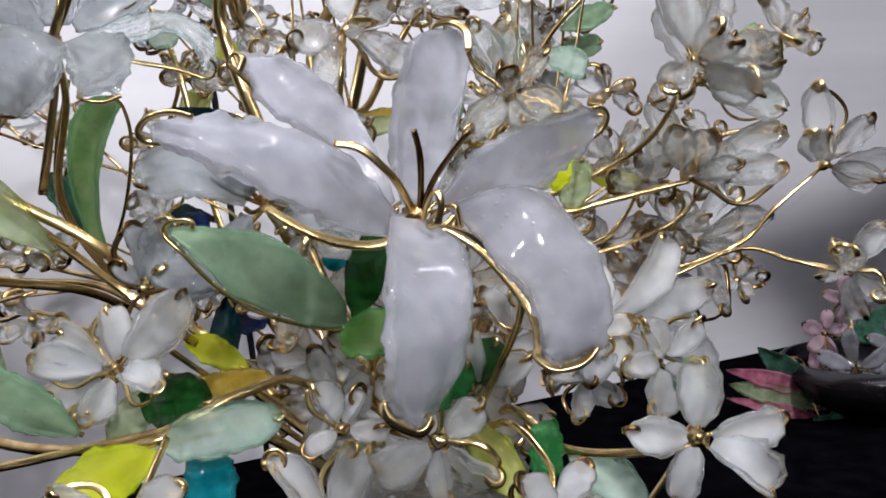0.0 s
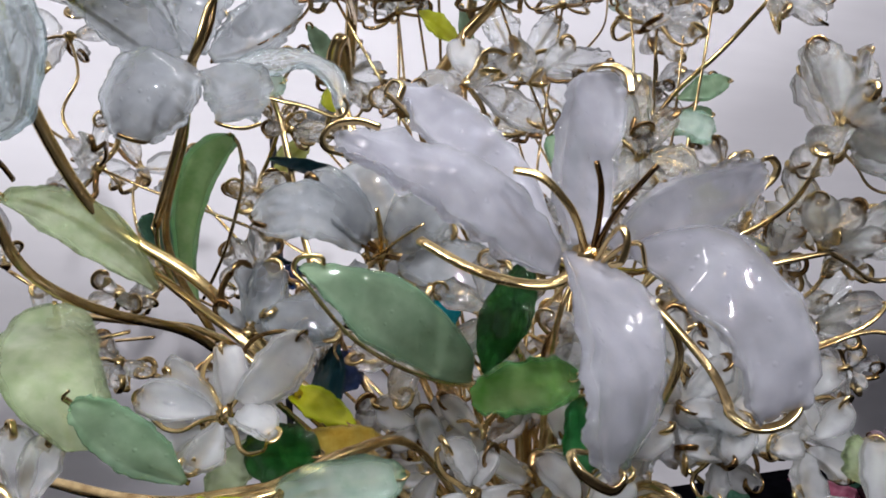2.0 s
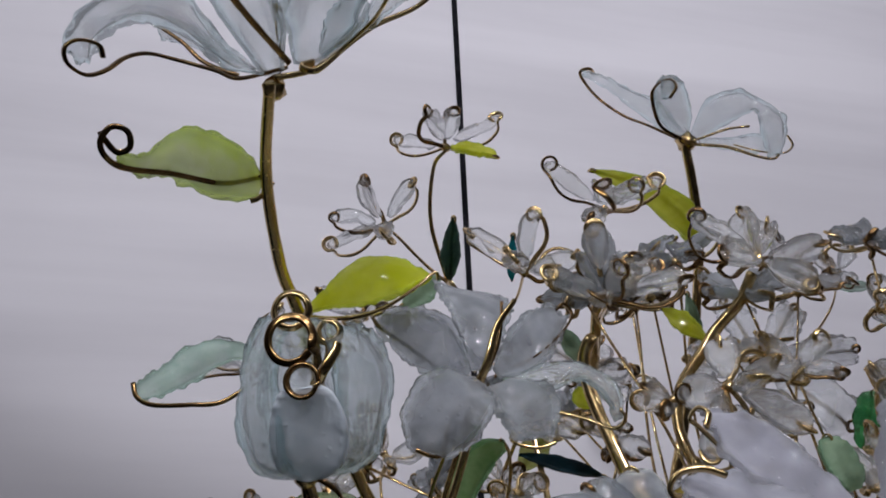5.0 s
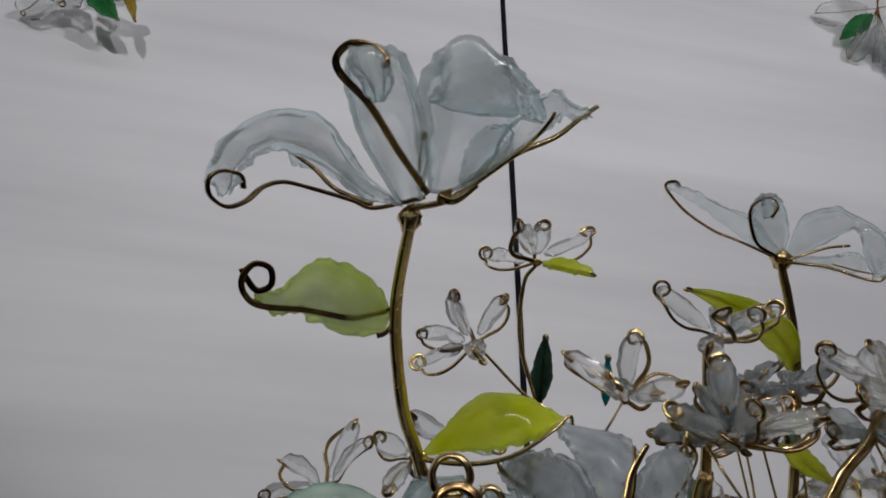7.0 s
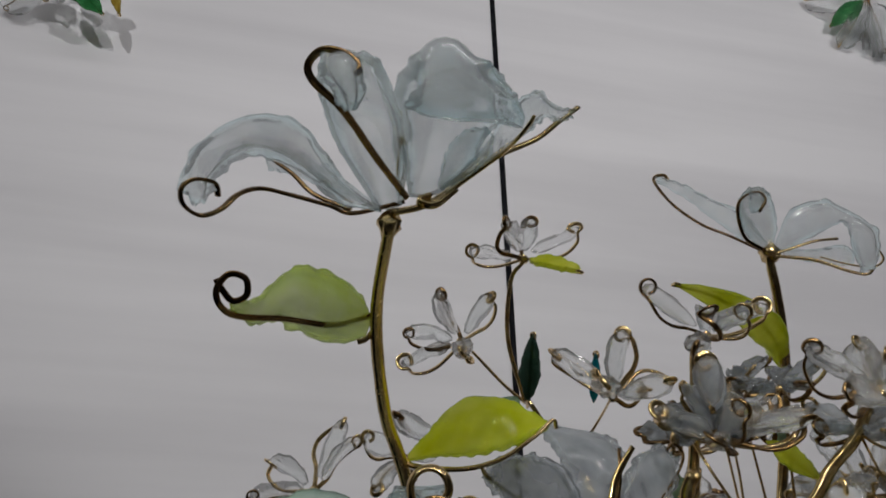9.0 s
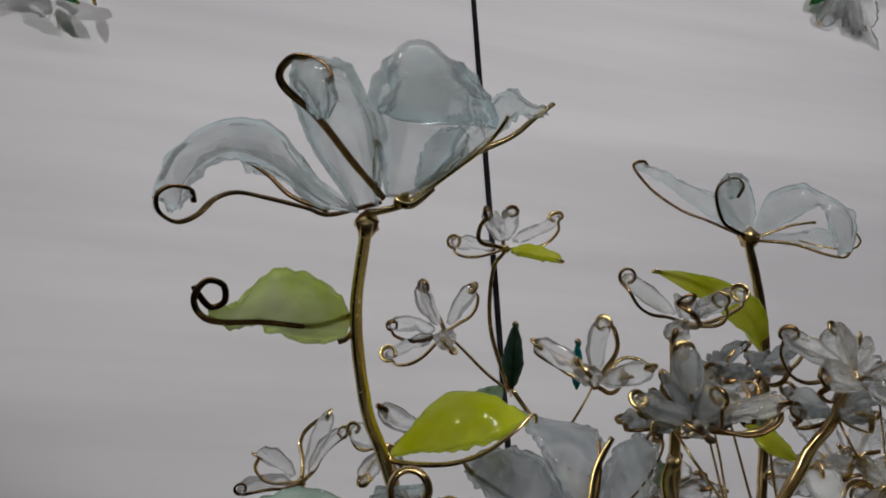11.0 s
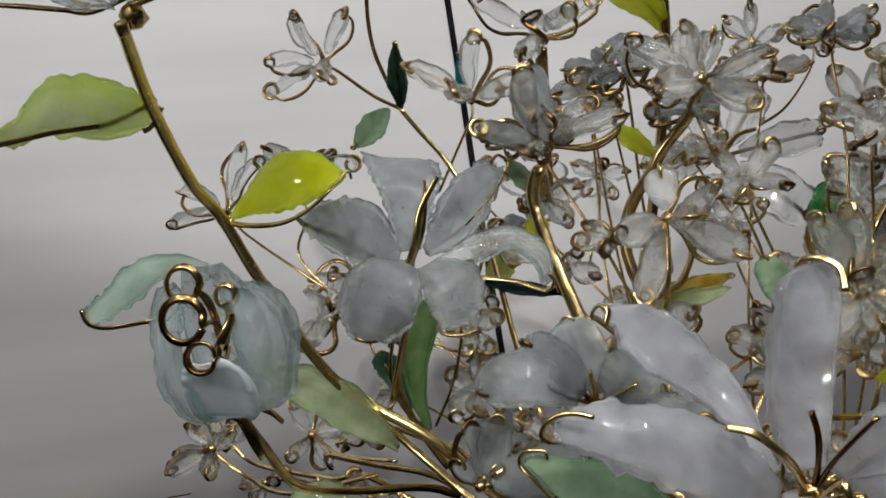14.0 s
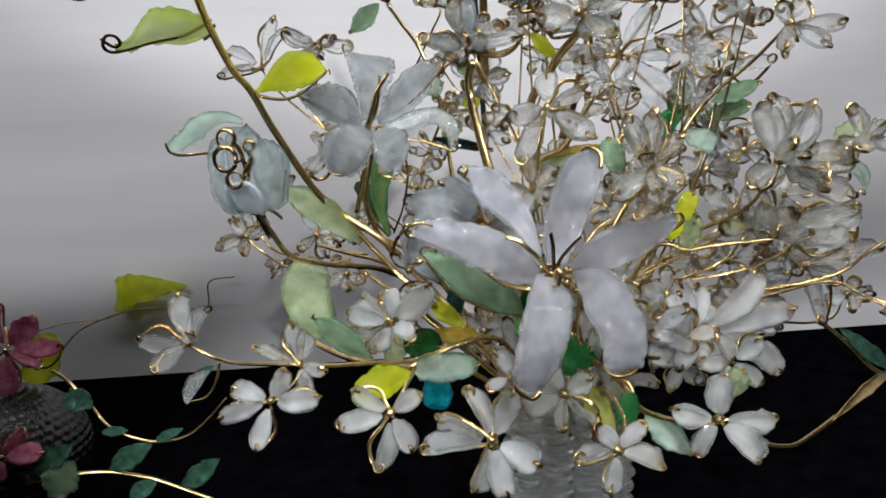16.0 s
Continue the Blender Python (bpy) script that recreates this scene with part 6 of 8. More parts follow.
leaf("mint green glass leaf with an uneven rim", (-0.0876, 0.2877, 0.1508), (-0.0445, 0.2856, 0.1595), (0.32, -0.91, 0.26), "mint", 0.0185, profile='oval', bow=0.1)
traced_leaf("curling jade glass leaf standing upright", (-0.1531, 0.3912, 0.2146),
    dict(mat="spring", a=[(-0.1550, 0.3911, 0.2147), (-0.1568, 0.3801, 0.2314), (-0.1535, 0.3662, 0.2529), (-0.1444, 0.3538, 0.2723), (-0.1329, 0.3491, 0.2817), (-0.1229, 0.3476, 0.2835)],
         b=[(-0.1513, 0.3914, 0.2146), (-0.1486, 0.3804, 0.2362), (-0.1400, 0.3690, 0.2547), (-0.1288, 0.3589, 0.2707), (-0.1201, 0.3520, 0.2793), (-0.1201, 0.3478, 0.2832)], bulge=0.18, ruffle=0.0012), [
    ([(-0.1535, 0.3923, 0.2133), (-0.1629, 0.3860, 0.2265), (-0.1639, 0.3750, 0.2439), (-0.1554, 0.3625, 0.2648), (-0.1457, 0.3542, 0.2824), (-0.1403, 0.3501, 0.2921)], 0.001, 0.0009, "brass"),
    ([(-0.1496, 0.3924, 0.2158), (-0.1332, 0.3763, 0.2382), (-0.1208, 0.3608, 0.2635), (-0.1188, 0.3522, 0.2783), (-0.1217, 0.3477, 0.2837)], 0.0007, 0.0007, "brass"),
])
traced_leaf("narrow dark green glass leaf behind a stem", (-0.1627, 0.3953, 0.2214),
    dict(mat="emerald2", a=[(-0.1636, 0.3952, 0.2209), (-0.1729, 0.3908, 0.2373), (-0.1785, 0.3878, 0.2491), (-0.1768, 0.3876, 0.2550)],
         b=[(-0.1618, 0.3951, 0.2266), (-0.1619, 0.3914, 0.2397), (-0.1644, 0.3886, 0.2513), (-0.1721, 0.3879, 0.2565)], bulge=0.1), [
    ([(-0.1624, 0.3943, 0.2208), (-0.1669, 0.3893, 0.2358), (-0.1714, 0.3862, 0.2500)], 0.0006, 0.0005, "brass"),
])
leaf("pale green glass leaf on a brass stem", (-0.1459, 0.3332, 0.2203), (-0.2071, 0.3281, 0.2580), (0.42, -0.91, -0.05), "sage", 0.0220, mid=(-0.1697, 0.3255, 0.2449))
traced_leaf("bright lime glass leaf on the tall stem", (-0.1852, 0.2811, 0.3255),
    dict(mat="lime", a=[(-0.1838, 0.2812, 0.3262), (-0.1762, 0.2842, 0.3360), (-0.1670, 0.2883, 0.3467), (-0.1522, 0.2901, 0.3473), (-0.1414, 0.2869, 0.3416), (-0.1331, 0.2807, 0.3358)],
         b=[(-0.1830, 0.2800, 0.3244), (-0.1695, 0.2780, 0.3248), (-0.1570, 0.2771, 0.3248), (-0.1472, 0.2766, 0.3267), (-0.1388, 0.2772, 0.3304), (-0.1333, 0.2793, 0.3339)], bulge=-0.12, ruffle=0.001, teeth=0.0006), [
    ([(-0.1856, 0.2809, 0.3258), (-0.1810, 0.2794, 0.3223), (-0.1628, 0.2755, 0.3200), (-0.1489, 0.2736, 0.3225), (-0.1377, 0.2754, 0.3300), (-0.1316, 0.2786, 0.3363), (-0.1308, 0.2802, 0.3336)], 0.0011, 0.0008, "brass"),
])
traced_leaf("lime glass leaf with a white heart and curled tip", (-0.1861, 0.2417, 0.3646),
    dict(mat="lime_white", a=[(-0.1859, 0.2412, 0.3636), (-0.1876, 0.2327, 0.3699), (-0.1933, 0.2218, 0.3719), (-0.1997, 0.2123, 0.3707), (-0.2041, 0.2057, 0.3631), (-0.2056, 0.1998, 0.3556), (-0.2075, 0.1915, 0.3525)],
         b=[(-0.1885, 0.2432, 0.3581), (-0.1944, 0.2384, 0.3552), (-0.2023, 0.2231, 0.3530), (-0.2047, 0.2128, 0.3536), (-0.2076, 0.2055, 0.3503), (-0.2091, 0.1999, 0.3489), (-0.2090, 0.1924, 0.3499)], bulge=0.22, ruffle=0.0013, teeth=0.0014, border=0.05), [
    ([(-0.1842, 0.2427, 0.3661), (-0.1879, 0.2377, 0.3624), (-0.1944, 0.2280, 0.3571), (-0.2013, 0.2106, 0.3531), (-0.2078, 0.1957, 0.3488), (-0.2088, 0.1873, 0.3488), (-0.2082, 0.1834, 0.3521), (-0.2050, 0.1833, 0.3562), (-0.2013, 0.1859, 0.3556), (-0.2025, 0.1896, 0.3523), (-0.2064, 0.1892, 0.3508), (-0.2081, 0.1852, 0.3532), (-0.2085, 0.1829, 0.3549)], 0.0009, 0.0008, "dark_brass"),
    ([(-0.1833, 0.2442, 0.3636), (-0.1873, 0.2428, 0.3573), (-0.1902, 0.2417, 0.3557)], 0.0009, 0.0009, "brass"),
])
traced_leaf("mint glass leaf with a brass rib", (-0.1988, 0.2831, 0.3073),
    dict(mat="mint", a=[(-0.1989, 0.2841, 0.3081), (-0.2092, 0.2785, 0.3130), (-0.2228, 0.2692, 0.3115), (-0.2307, 0.2633, 0.3024), (-0.2373, 0.2597, 0.2969), (-0.2399, 0.2582, 0.2924)],
         b=[(-0.1975, 0.2816, 0.3050), (-0.2096, 0.2747, 0.3060), (-0.2204, 0.2679, 0.2970), (-0.2277, 0.2639, 0.2924), (-0.2342, 0.2601, 0.2891), (-0.2381, 0.2589, 0.2901)], bulge=0.15, ruffle=0.0016, teeth=0.0006), [
    ([(-0.1965, 0.2850, 0.3052), (-0.2023, 0.2776, 0.2974), (-0.2110, 0.2713, 0.2896), (-0.2205, 0.2654, 0.2880), (-0.2320, 0.2609, 0.2876), (-0.2374, 0.2580, 0.2901), (-0.2399, 0.2579, 0.2956)], 0.0008, 0.0008, "dark_brass"),
])
traced_leaf("pale green glass paddle leaf hanging in front", (-0.1442, 0.2711, 0.1710),
    dict(mat="sage", a=[(-0.1481, 0.2699, 0.1708), (-0.1634, 0.2669, 0.1849), (-0.1748, 0.2757, 0.1986), (-0.1789, 0.2915, 0.2090), (-0.1729, 0.2994, 0.2149), (-0.1654, 0.3019, 0.2163)],
         b=[(-0.1397, 0.2724, 0.1707), (-0.1364, 0.2772, 0.1832), (-0.1462, 0.2894, 0.1959), (-0.1532, 0.3009, 0.2039), (-0.1576, 0.3038, 0.2122), (-0.1637, 0.3023, 0.2159)], bulge=-0.1, ruffle=0.0012), [
    ([(-0.1698, 0.3027, 0.2170), (-0.1671, 0.2998, 0.2041), (-0.1556, 0.2802, 0.1873), (-0.1465, 0.2724, 0.1703)], 0.0008, 0.0007, "brass"),
])
traced_leaf("jade glass leaf hanging in front", (-0.1117, 0.2753, 0.1603),
    dict(mat="jade", a=[(-0.1113, 0.2753, 0.1606), (-0.1163, 0.2703, 0.1752), (-0.1263, 0.2651, 0.1856), (-0.1340, 0.2592, 0.1892), (-0.1401, 0.2589, 0.1870)],
         b=[(-0.1131, 0.2752, 0.1593), (-0.1270, 0.2702, 0.1633), (-0.1361, 0.2652, 0.1716), (-0.1389, 0.2593, 0.1794), (-0.1404, 0.2589, 0.1857)], bulge=0.1, ruffle=0.0012, teeth=0.0005), [
    ([(-0.1112, 0.2764, 0.1594), (-0.1268, 0.2692, 0.1707), (-0.1402, 0.2609, 0.1861), (-0.1420, 0.2586, 0.1887), (-0.1403, 0.2587, 0.1907)], 0.0008, 0.0008, "brass"),
])
leaf("dark emerald glass leaf", (-0.0193, 0.3004, 0.1896), (-0.0022, 0.3117, 0.2273), (-0.08, -1.00, 0.05), "emerald", 0.0190)
leaf("crinkled bright green glass leaf", (-0.0232, 0.2934, 0.1824), (0.0110, 0.2936, 0.1887), (0.15, -0.97, 0.17), "fern", 0.0190, profile='oval', ruffle=0.14, cup=0.3)
leaf("dark emerald glass leaf under a blossom", (-0.1021, 0.3028, 0.1625), (-0.0757, 0.3042, 0.1626), (0.37, -0.90, 0.22), "emerald", 0.0210, profile='oval', ruffle=0.08)
leaf("lime glass leaf below the side stem", (-0.0907, 0.2873, 0.1486), (-0.1264, 0.2744, 0.1363), (0.44, -0.85, 0.29), "lime", 0.0220)
leaf("sage glass leaf below the side stem", (-0.1029, 0.3080, 0.1666), (-0.1140, 0.3009, 0.1455), (0.42, -0.88, 0.23), "sage", 0.0160, hooked=False)
leaf("teal glass leaf under a mint leaf", (-0.0750, 0.2930, 0.1457), (-0.0739, 0.2866, 0.1262), (0.34, -0.89, 0.31), "teal", 0.0200, profile='oval', hooked=False)
traced_leaf("dark teal glass sliver hanging among the stems", (-0.0779, 0.3472, 0.1977),
    dict(mat="night", a=[(-0.0793, 0.3471, 0.1976), (-0.0848, 0.3462, 0.1879), (-0.0885, 0.3452, 0.1760), (-0.0859, 0.3449, 0.1696)],
         b=[(-0.0770, 0.3472, 0.1972), (-0.0757, 0.3464, 0.1843), (-0.0781, 0.3455, 0.1727), (-0.0837, 0.3449, 0.1682)], bulge=0.2, ruffle=0.0005, thick=0.003), [
    ([(-0.0765, 0.3485, 0.2013), (-0.0779, 0.3463, 0.1988), (-0.0789, 0.3449, 0.1948), (-0.0773, 0.3448, 0.1911)], 0.0006, 0.0006, "brass"),
])
leaf("amber glass leaf low among the stems", (-0.0904, 0.3235, 0.1618), (-0.0586, 0.3254, 0.1639), (0.31, -0.93, 0.21), "olive", 0.0120, profile='oval')
leaf("pale lime glass leaf low among the stems", (-0.0949, 0.3346, 0.1806), (-0.0673, 0.3253, 0.1690), (0.33, -0.93, 0.17), "lime", 0.0130)
leaf("pale yellow green glass leaf hanging by a curl", (0.0185, 0.2888, 0.1533), (0.0383, 0.2830, 0.1244), (-0.02, -0.95, 0.32), "fresh", 0.0165, cup=0.2)
leaf("crinkled bright green glass curl", (0.0474, 0.2851, 0.1517), (0.0446, 0.2786, 0.1334), (-0.05, -0.95, 0.32), "green", 0.0125, profile='oval', ruffle=0.14, thick=0.004)
leaf("mint glass leaf on a side stem", (0.0537, 0.2896, 0.1389), (0.0799, 0.2846, 0.1201), (-0.12, -0.93, 0.35), "mint", 0.0170)
leaf("emerald glass leaf behind the large lily", (0.0246, 0.3096, 0.1600), (0.0311, 0.3111, 0.1764), (0.01, -0.98, 0.21), "emerald", 0.0140, profile='oval', ruffle=0.1)
leaf("emerald glass leaf behind the large lily", (0.0123, 0.2988, 0.1593), (0.0204, 0.3001, 0.1709), (0.05, -0.97, 0.23), "green", 0.0140, profile='oval', ruffle=0.1)
leaf("green glass leaf on an upper stem", (0.0434, 0.4200, 0.2833), (0.0505, 0.4218, 0.3024), (-0.04, -0.99, -0.15), "green", 0.0140, profile='oval')
leaf("jade glass leaf on an upper stem", (0.0715, 0.4426, 0.2969), (0.0979, 0.4447, 0.3046), (-0.12, -0.98, -0.15), "jade", 0.0130, profile='oval')
leaf("olive glass leaf beside the stem", (0.0674, 0.3566, 0.2210), (0.0726, 0.3584, 0.2422), (-0.11, -0.99, 0.00), "sage", 0.0140, profile='oval')
leaf("lime glass leaf beside the stem", (0.0502, 0.3766, 0.2332), (0.0682, 0.3777, 0.2356), (-0.08, -1.00, -0.00), "lime", 0.0100)
leaf("lime glass leaf beside the stem", (0.0820, 0.3883, 0.2321), (0.1028, 0.3893, 0.2305), (-0.16, -0.99, 0.00), "lime", 0.0090)
leaf("dark teal glass piece among stems", (-0.0385, 0.3693, 0.2009), (-0.0334, 0.3709, 0.2183), (0.18, -0.98, 0.06), "teal", 0.0140, profile='oval', hooked=False)
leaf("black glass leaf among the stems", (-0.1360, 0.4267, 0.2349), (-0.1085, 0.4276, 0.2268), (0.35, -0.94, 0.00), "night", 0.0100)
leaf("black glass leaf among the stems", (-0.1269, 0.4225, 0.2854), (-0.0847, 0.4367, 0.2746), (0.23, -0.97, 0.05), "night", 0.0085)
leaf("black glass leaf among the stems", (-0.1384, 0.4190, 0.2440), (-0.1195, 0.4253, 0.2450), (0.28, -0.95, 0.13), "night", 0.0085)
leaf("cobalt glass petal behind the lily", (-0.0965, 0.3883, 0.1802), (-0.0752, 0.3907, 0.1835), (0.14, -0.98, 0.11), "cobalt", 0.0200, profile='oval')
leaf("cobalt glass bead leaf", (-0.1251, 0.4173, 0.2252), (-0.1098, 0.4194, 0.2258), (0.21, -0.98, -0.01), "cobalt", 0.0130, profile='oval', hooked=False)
leaf("lime round glass leaf at a stem", (-0.0932, 0.4126, 0.3062), (-0.0894, 0.4137, 0.3160), (0.20, -0.98, -0.02), "lime", 0.0130, profile='oval', hooked=False)
leaf("lime glass leaf at a stem", (-0.0493, 0.4269, 0.3589), (-0.0286, 0.4234, 0.3389), (0.08, -0.99, -0.11), "lime", 0.0110)
leaf("bright green glass leaf at a stem", (0.0440, 0.4693, 0.2894), (0.0541, 0.4725, 0.3195), (-0.12, -0.99, -0.01), "green", 0.0150, profile='oval')
leaf("pale sage glass leaf at a stem", (0.0513, 0.4716, 0.3065), (0.0681, 0.4774, 0.2912), (-0.14, -0.99, 0.01), "sage", 0.0110)
leaf("jade glass leaf at a stem", (0.0755, 0.4196, 0.3073), (0.1043, 0.4343, 0.3189), (0.05, -1.00, 0.02), "jade", 0.0130)
leaf("amber glass leaf behind the large lily", (-0.0595, 0.4240, 0.2604), (0.0002, 0.4445, 0.2765), (0.15, -0.98, 0.11), "olive", 0.0160)
leaf("sage glass leaf behind the large lily", (-0.0540, 0.4153, 0.2614), (-0.0008, 0.4329, 0.2708), (0.15, -0.98, 0.11), "sage", 0.0120, hooked=False)
leaf("jade glass leaf behind the large lily", (0.0206, 0.3869, 0.2640), (0.0127, 0.3886, 0.2862), (0.18, -0.98, 0.09), "jade", 0.0150, profile='oval')
leaf("mint glass leaf among blossoms", (0.0641, 0.3774, 0.2883), (0.0816, 0.3834, 0.2825), (0.08, -0.99, 0.08), "mint", 0.0140, profile='oval', hooked=False)
leaf("green glass leaf on a fine stem", (-0.1727, 0.4332, 0.3873), (-0.1920, 0.4206, 0.3668), (0.46, -0.88, -0.08), "jade", 0.0160)
leaf("lime glass leaf among blossoms", (0.0652, 0.3449, 0.2403), (0.0707, 0.3509, 0.2566), (0.10, -0.98, 0.15), "lime", 0.0120, profile='oval')
leaf("lime glass leaf among blossoms", (0.0595, 0.3400, 0.2290), (0.0651, 0.3453, 0.2420), (0.11, -0.98, 0.18), "lime", 0.0100, hooked=False)
leaf("mint glass curl among blossoms", (0.1498, 0.3863, 0.2666), (0.1660, 0.3900, 0.2528), (-0.08, -0.99, 0.12), "mint", 0.0090, mid=(0.1623, 0.3914, 0.2661))
leaf("pale yellow glass leaf on a blossom", (0.1470, 0.3776, 0.2825), (0.1586, 0.3853, 0.2949), (-0.07, -1.00, 0.07), "sage", 0.0110)
leaf("jade glass leaf beside a stem", (-0.0896, 0.4136, 0.3276), (-0.1027, 0.4090, 0.3479), (0.22, -0.97, -0.09), "jade", 0.0110)
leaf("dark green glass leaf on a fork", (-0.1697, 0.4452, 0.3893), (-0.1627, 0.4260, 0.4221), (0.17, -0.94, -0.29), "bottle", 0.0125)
leaf("green glass leaf behind the stem", (-0.0259, 0.5474, 0.3661), (-0.0323, 0.5305, 0.3981), (-0.11, -0.97, -0.20), "jade", 0.0100)
leaf("pale green glass leaf under a blossom", (0.0978, 0.2950, 0.1540), (0.1045, 0.3004, 0.1659), (0.03, -0.94, 0.35), "sage", 0.0140, profile='oval')
leaf("olive glass leaf deep behind the lily", (-0.1146, 0.4573, 0.3018), (-0.1329, 0.4567, 0.2802), (0.22, -0.97, 0.05), "fresh", 0.0165)
leaf("mint glass leaf deep behind the lily", (-0.1345, 0.4266, 0.3212), (-0.1190, 0.4272, 0.3261), (0.22, -0.97, 0.05), "mint", 0.0150, profile='oval')
flower("glass_blossom", "small clear glass blossom deep among the stems", (-0.1407, 0.4464, 0.2727), (0.22, -0.96, 0.15), "clear",
       [(-0.1567, 0.4458, 0.2734), (-0.1477, 0.4462, 0.2878), (-0.1297, 0.4468, 0.2810), (-0.1260, 0.4469, 0.2720), (-0.1448, 0.4462, 0.2610)], 0.0085)
flower("glass_blossom", "small clear glass blossom deep among the stems", (-0.1271, 0.4469, 0.3105), (0.22, -0.96, 0.15), "clear",
       [(-0.1357, 0.4466, 0.3169), (-0.1191, 0.4472, 0.3173), (-0.1167, 0.4472, 0.3047), (-0.1334, 0.4467, 0.3031)], 0.0100, stem=[(-0.1346, 0.4566, 0.2955), (-0.1441, 0.4563, 0.2741)])
leaf("bright green glass leaf under the large lily", (0.0090, 0.2913, 0.1556), (0.0117, 0.2875, 0.1829), (0.22, -0.92, 0.33), "green", 0.0120, profile='oval')
leaf("clear glass curl hanging from a brass side stem", (-0.2681, 0.3118, 0.1226), (-0.2826, 0.3002, 0.0980), (0.62, -0.71, 0.34), "clear", 0.0120, hooked=False, mid=(-0.2794, 0.3048, 0.1127))
stem("short brass hook under a side stem", [(-0.2621, 0.3156, 0.1286), (-0.2631, 0.3123, 0.1154), (-0.2688, 0.3071, 0.1032), (-0.2804, 0.3015, 0.0996)], 0.0011, 0.0009, "brass")
flower("glass_blossom", "small clear glass blossom deep among the stems", (-0.1312, 0.4832, 0.1879), (-0.86, -0.44, 0.25), "clear",
       [(-0.1277, 0.4801, 0.2098), (-0.1442, 0.4970, 0.2021), (-0.1448, 0.4935, 0.1734), (-0.1329, 0.4671, 0.1722), (-0.1247, 0.4620, 0.1926)], 0.0105, stem=[(-0.0579, 0.4548, 0.1779), (0.0209, 0.3671, 0.0984)], stem_r=0.0007)
flower("glass_blossom", "small clear glass blossom deep among the stems", (-0.1176, 0.4070, 0.2010), (-0.61, -0.74, 0.27), "haze",
       [(-0.1323, 0.4207, 0.2157), (-0.1412, 0.4096, 0.1893), (-0.1127, 0.3924, 0.1814), (-0.0996, 0.3904, 0.2055), (-0.1155, 0.4026, 0.2268)], 0.0105, stem=[(-0.0297, 0.4039, 0.1926), (-0.0086, 0.3550, 0.0850)], stem_r=0.0007)
flower("glass_blossom", "small clear glass blossom deep among the stems", (0.0698, 0.4900, 0.1306), (0.74, -0.64, -0.21), "frost",
       [(0.0741, 0.4783, 0.1502), (0.0595, 0.4711, 0.1371), (0.0620, 0.4798, 0.1119), (0.0859, 0.5007, 0.1169), (0.0891, 0.4974, 0.1416)], 0.0105, stem=[(0.0430, 0.4675, 0.1624), (-0.0015, 0.3844, 0.0920)], stem_r=0.0007)
flower("glass_blossom", "small clear glass blossom deep among the stems", (0.0829, 0.4772, 0.1564), (0.75, -0.66, 0.06), "clear",
       [(0.0864, 0.4757, 0.1759), (0.0767, 0.4585, 0.1635), (0.0813, 0.4636, 0.1411), (0.0965, 0.4817, 0.1419), (0.1002, 0.4839, 0.1671)], 0.0105, stem=[(0.0182, 0.4624, 0.1520), (-0.0069, 0.3512, 0.0964)], stem_r=0.0007)
flower("glass_blossom", "small clear glass blossom deep among the stems", (-0.1687, 0.4198, 0.2729), (-0.69, -0.53, 0.50), "haze",
       [(-0.1727, 0.4273, 0.2927), (-0.1855, 0.4315, 0.2733), (-0.1787, 0.4137, 0.2570), (-0.1651, 0.4005, 0.2678), (-0.1611, 0.4114, 0.2909)], 0.0105, stem=[(-0.1111, 0.4075, 0.2145), (0.0231, 0.3630, 0.0804)], stem_r=0.0007)
flower("glass_blossom", "small clear glass blossom deep among the stems", (0.0179, 0.4132, 0.2308), (0.11, -0.86, 0.51), "frost",
       [(0.0072, 0.4154, 0.2499), (0.0006, 0.3981, 0.2281), (0.0251, 0.3963, 0.2175), (0.0396, 0.4073, 0.2320), (0.0276, 0.4164, 0.2510)], 0.0105, stem=[(0.0374, 0.4115, 0.1787), (0.0211, 0.3834, 0.0922)], stem_r=0.0007)
flower("glass_blossom", "small clear glass blossom deep among the stems", (-0.1257, 0.3988, 0.2318), (-0.59, -0.71, 0.38), "clear",
       [(-0.1229, 0.4019, 0.2524), (-0.1444, 0.4070, 0.2410), (-0.1409, 0.3985, 0.2175), (-0.1213, 0.3784, 0.2237), (-0.1151, 0.3835, 0.2449)], 0.0105, stem=[(-0.0893, 0.4280, 0.1987), (0.0155, 0.3521, 0.0935)], stem_r=0.0007)
flower("glass_blossom", "small clear glass blossom deep among the stems", (-0.1062, 0.4773, 0.3146), (-0.51, -0.35, 0.79), "haze",
       [(-0.1016, 0.4550, 0.3111), (-0.0895, 0.4731, 0.3307), (-0.1083, 0.4957, 0.3296), (-0.1270, 0.4897, 0.3170), (-0.1265, 0.4629, 0.3093)], 0.0105, stem=[(-0.0358, 0.4485, 0.2258), (0.0243, 0.3538, 0.0974)], stem_r=0.0007)
flower("glass_blossom", "small clear glass blossom deep among the stems", (-0.0128, 0.4673, 0.3416), (-0.06, -0.40, 0.92), "frost",
       [(0.0015, 0.4509, 0.3421), (0.0049, 0.4750, 0.3508), (-0.0142, 0.4847, 0.3541), (-0.0332, 0.4708, 0.3470), (-0.0204, 0.4467, 0.3400)], 0.0105, stem=[(0.0235, 0.4461, 0.2528), (0.0247, 0.3576, 0.0928)], stem_r=0.0007)
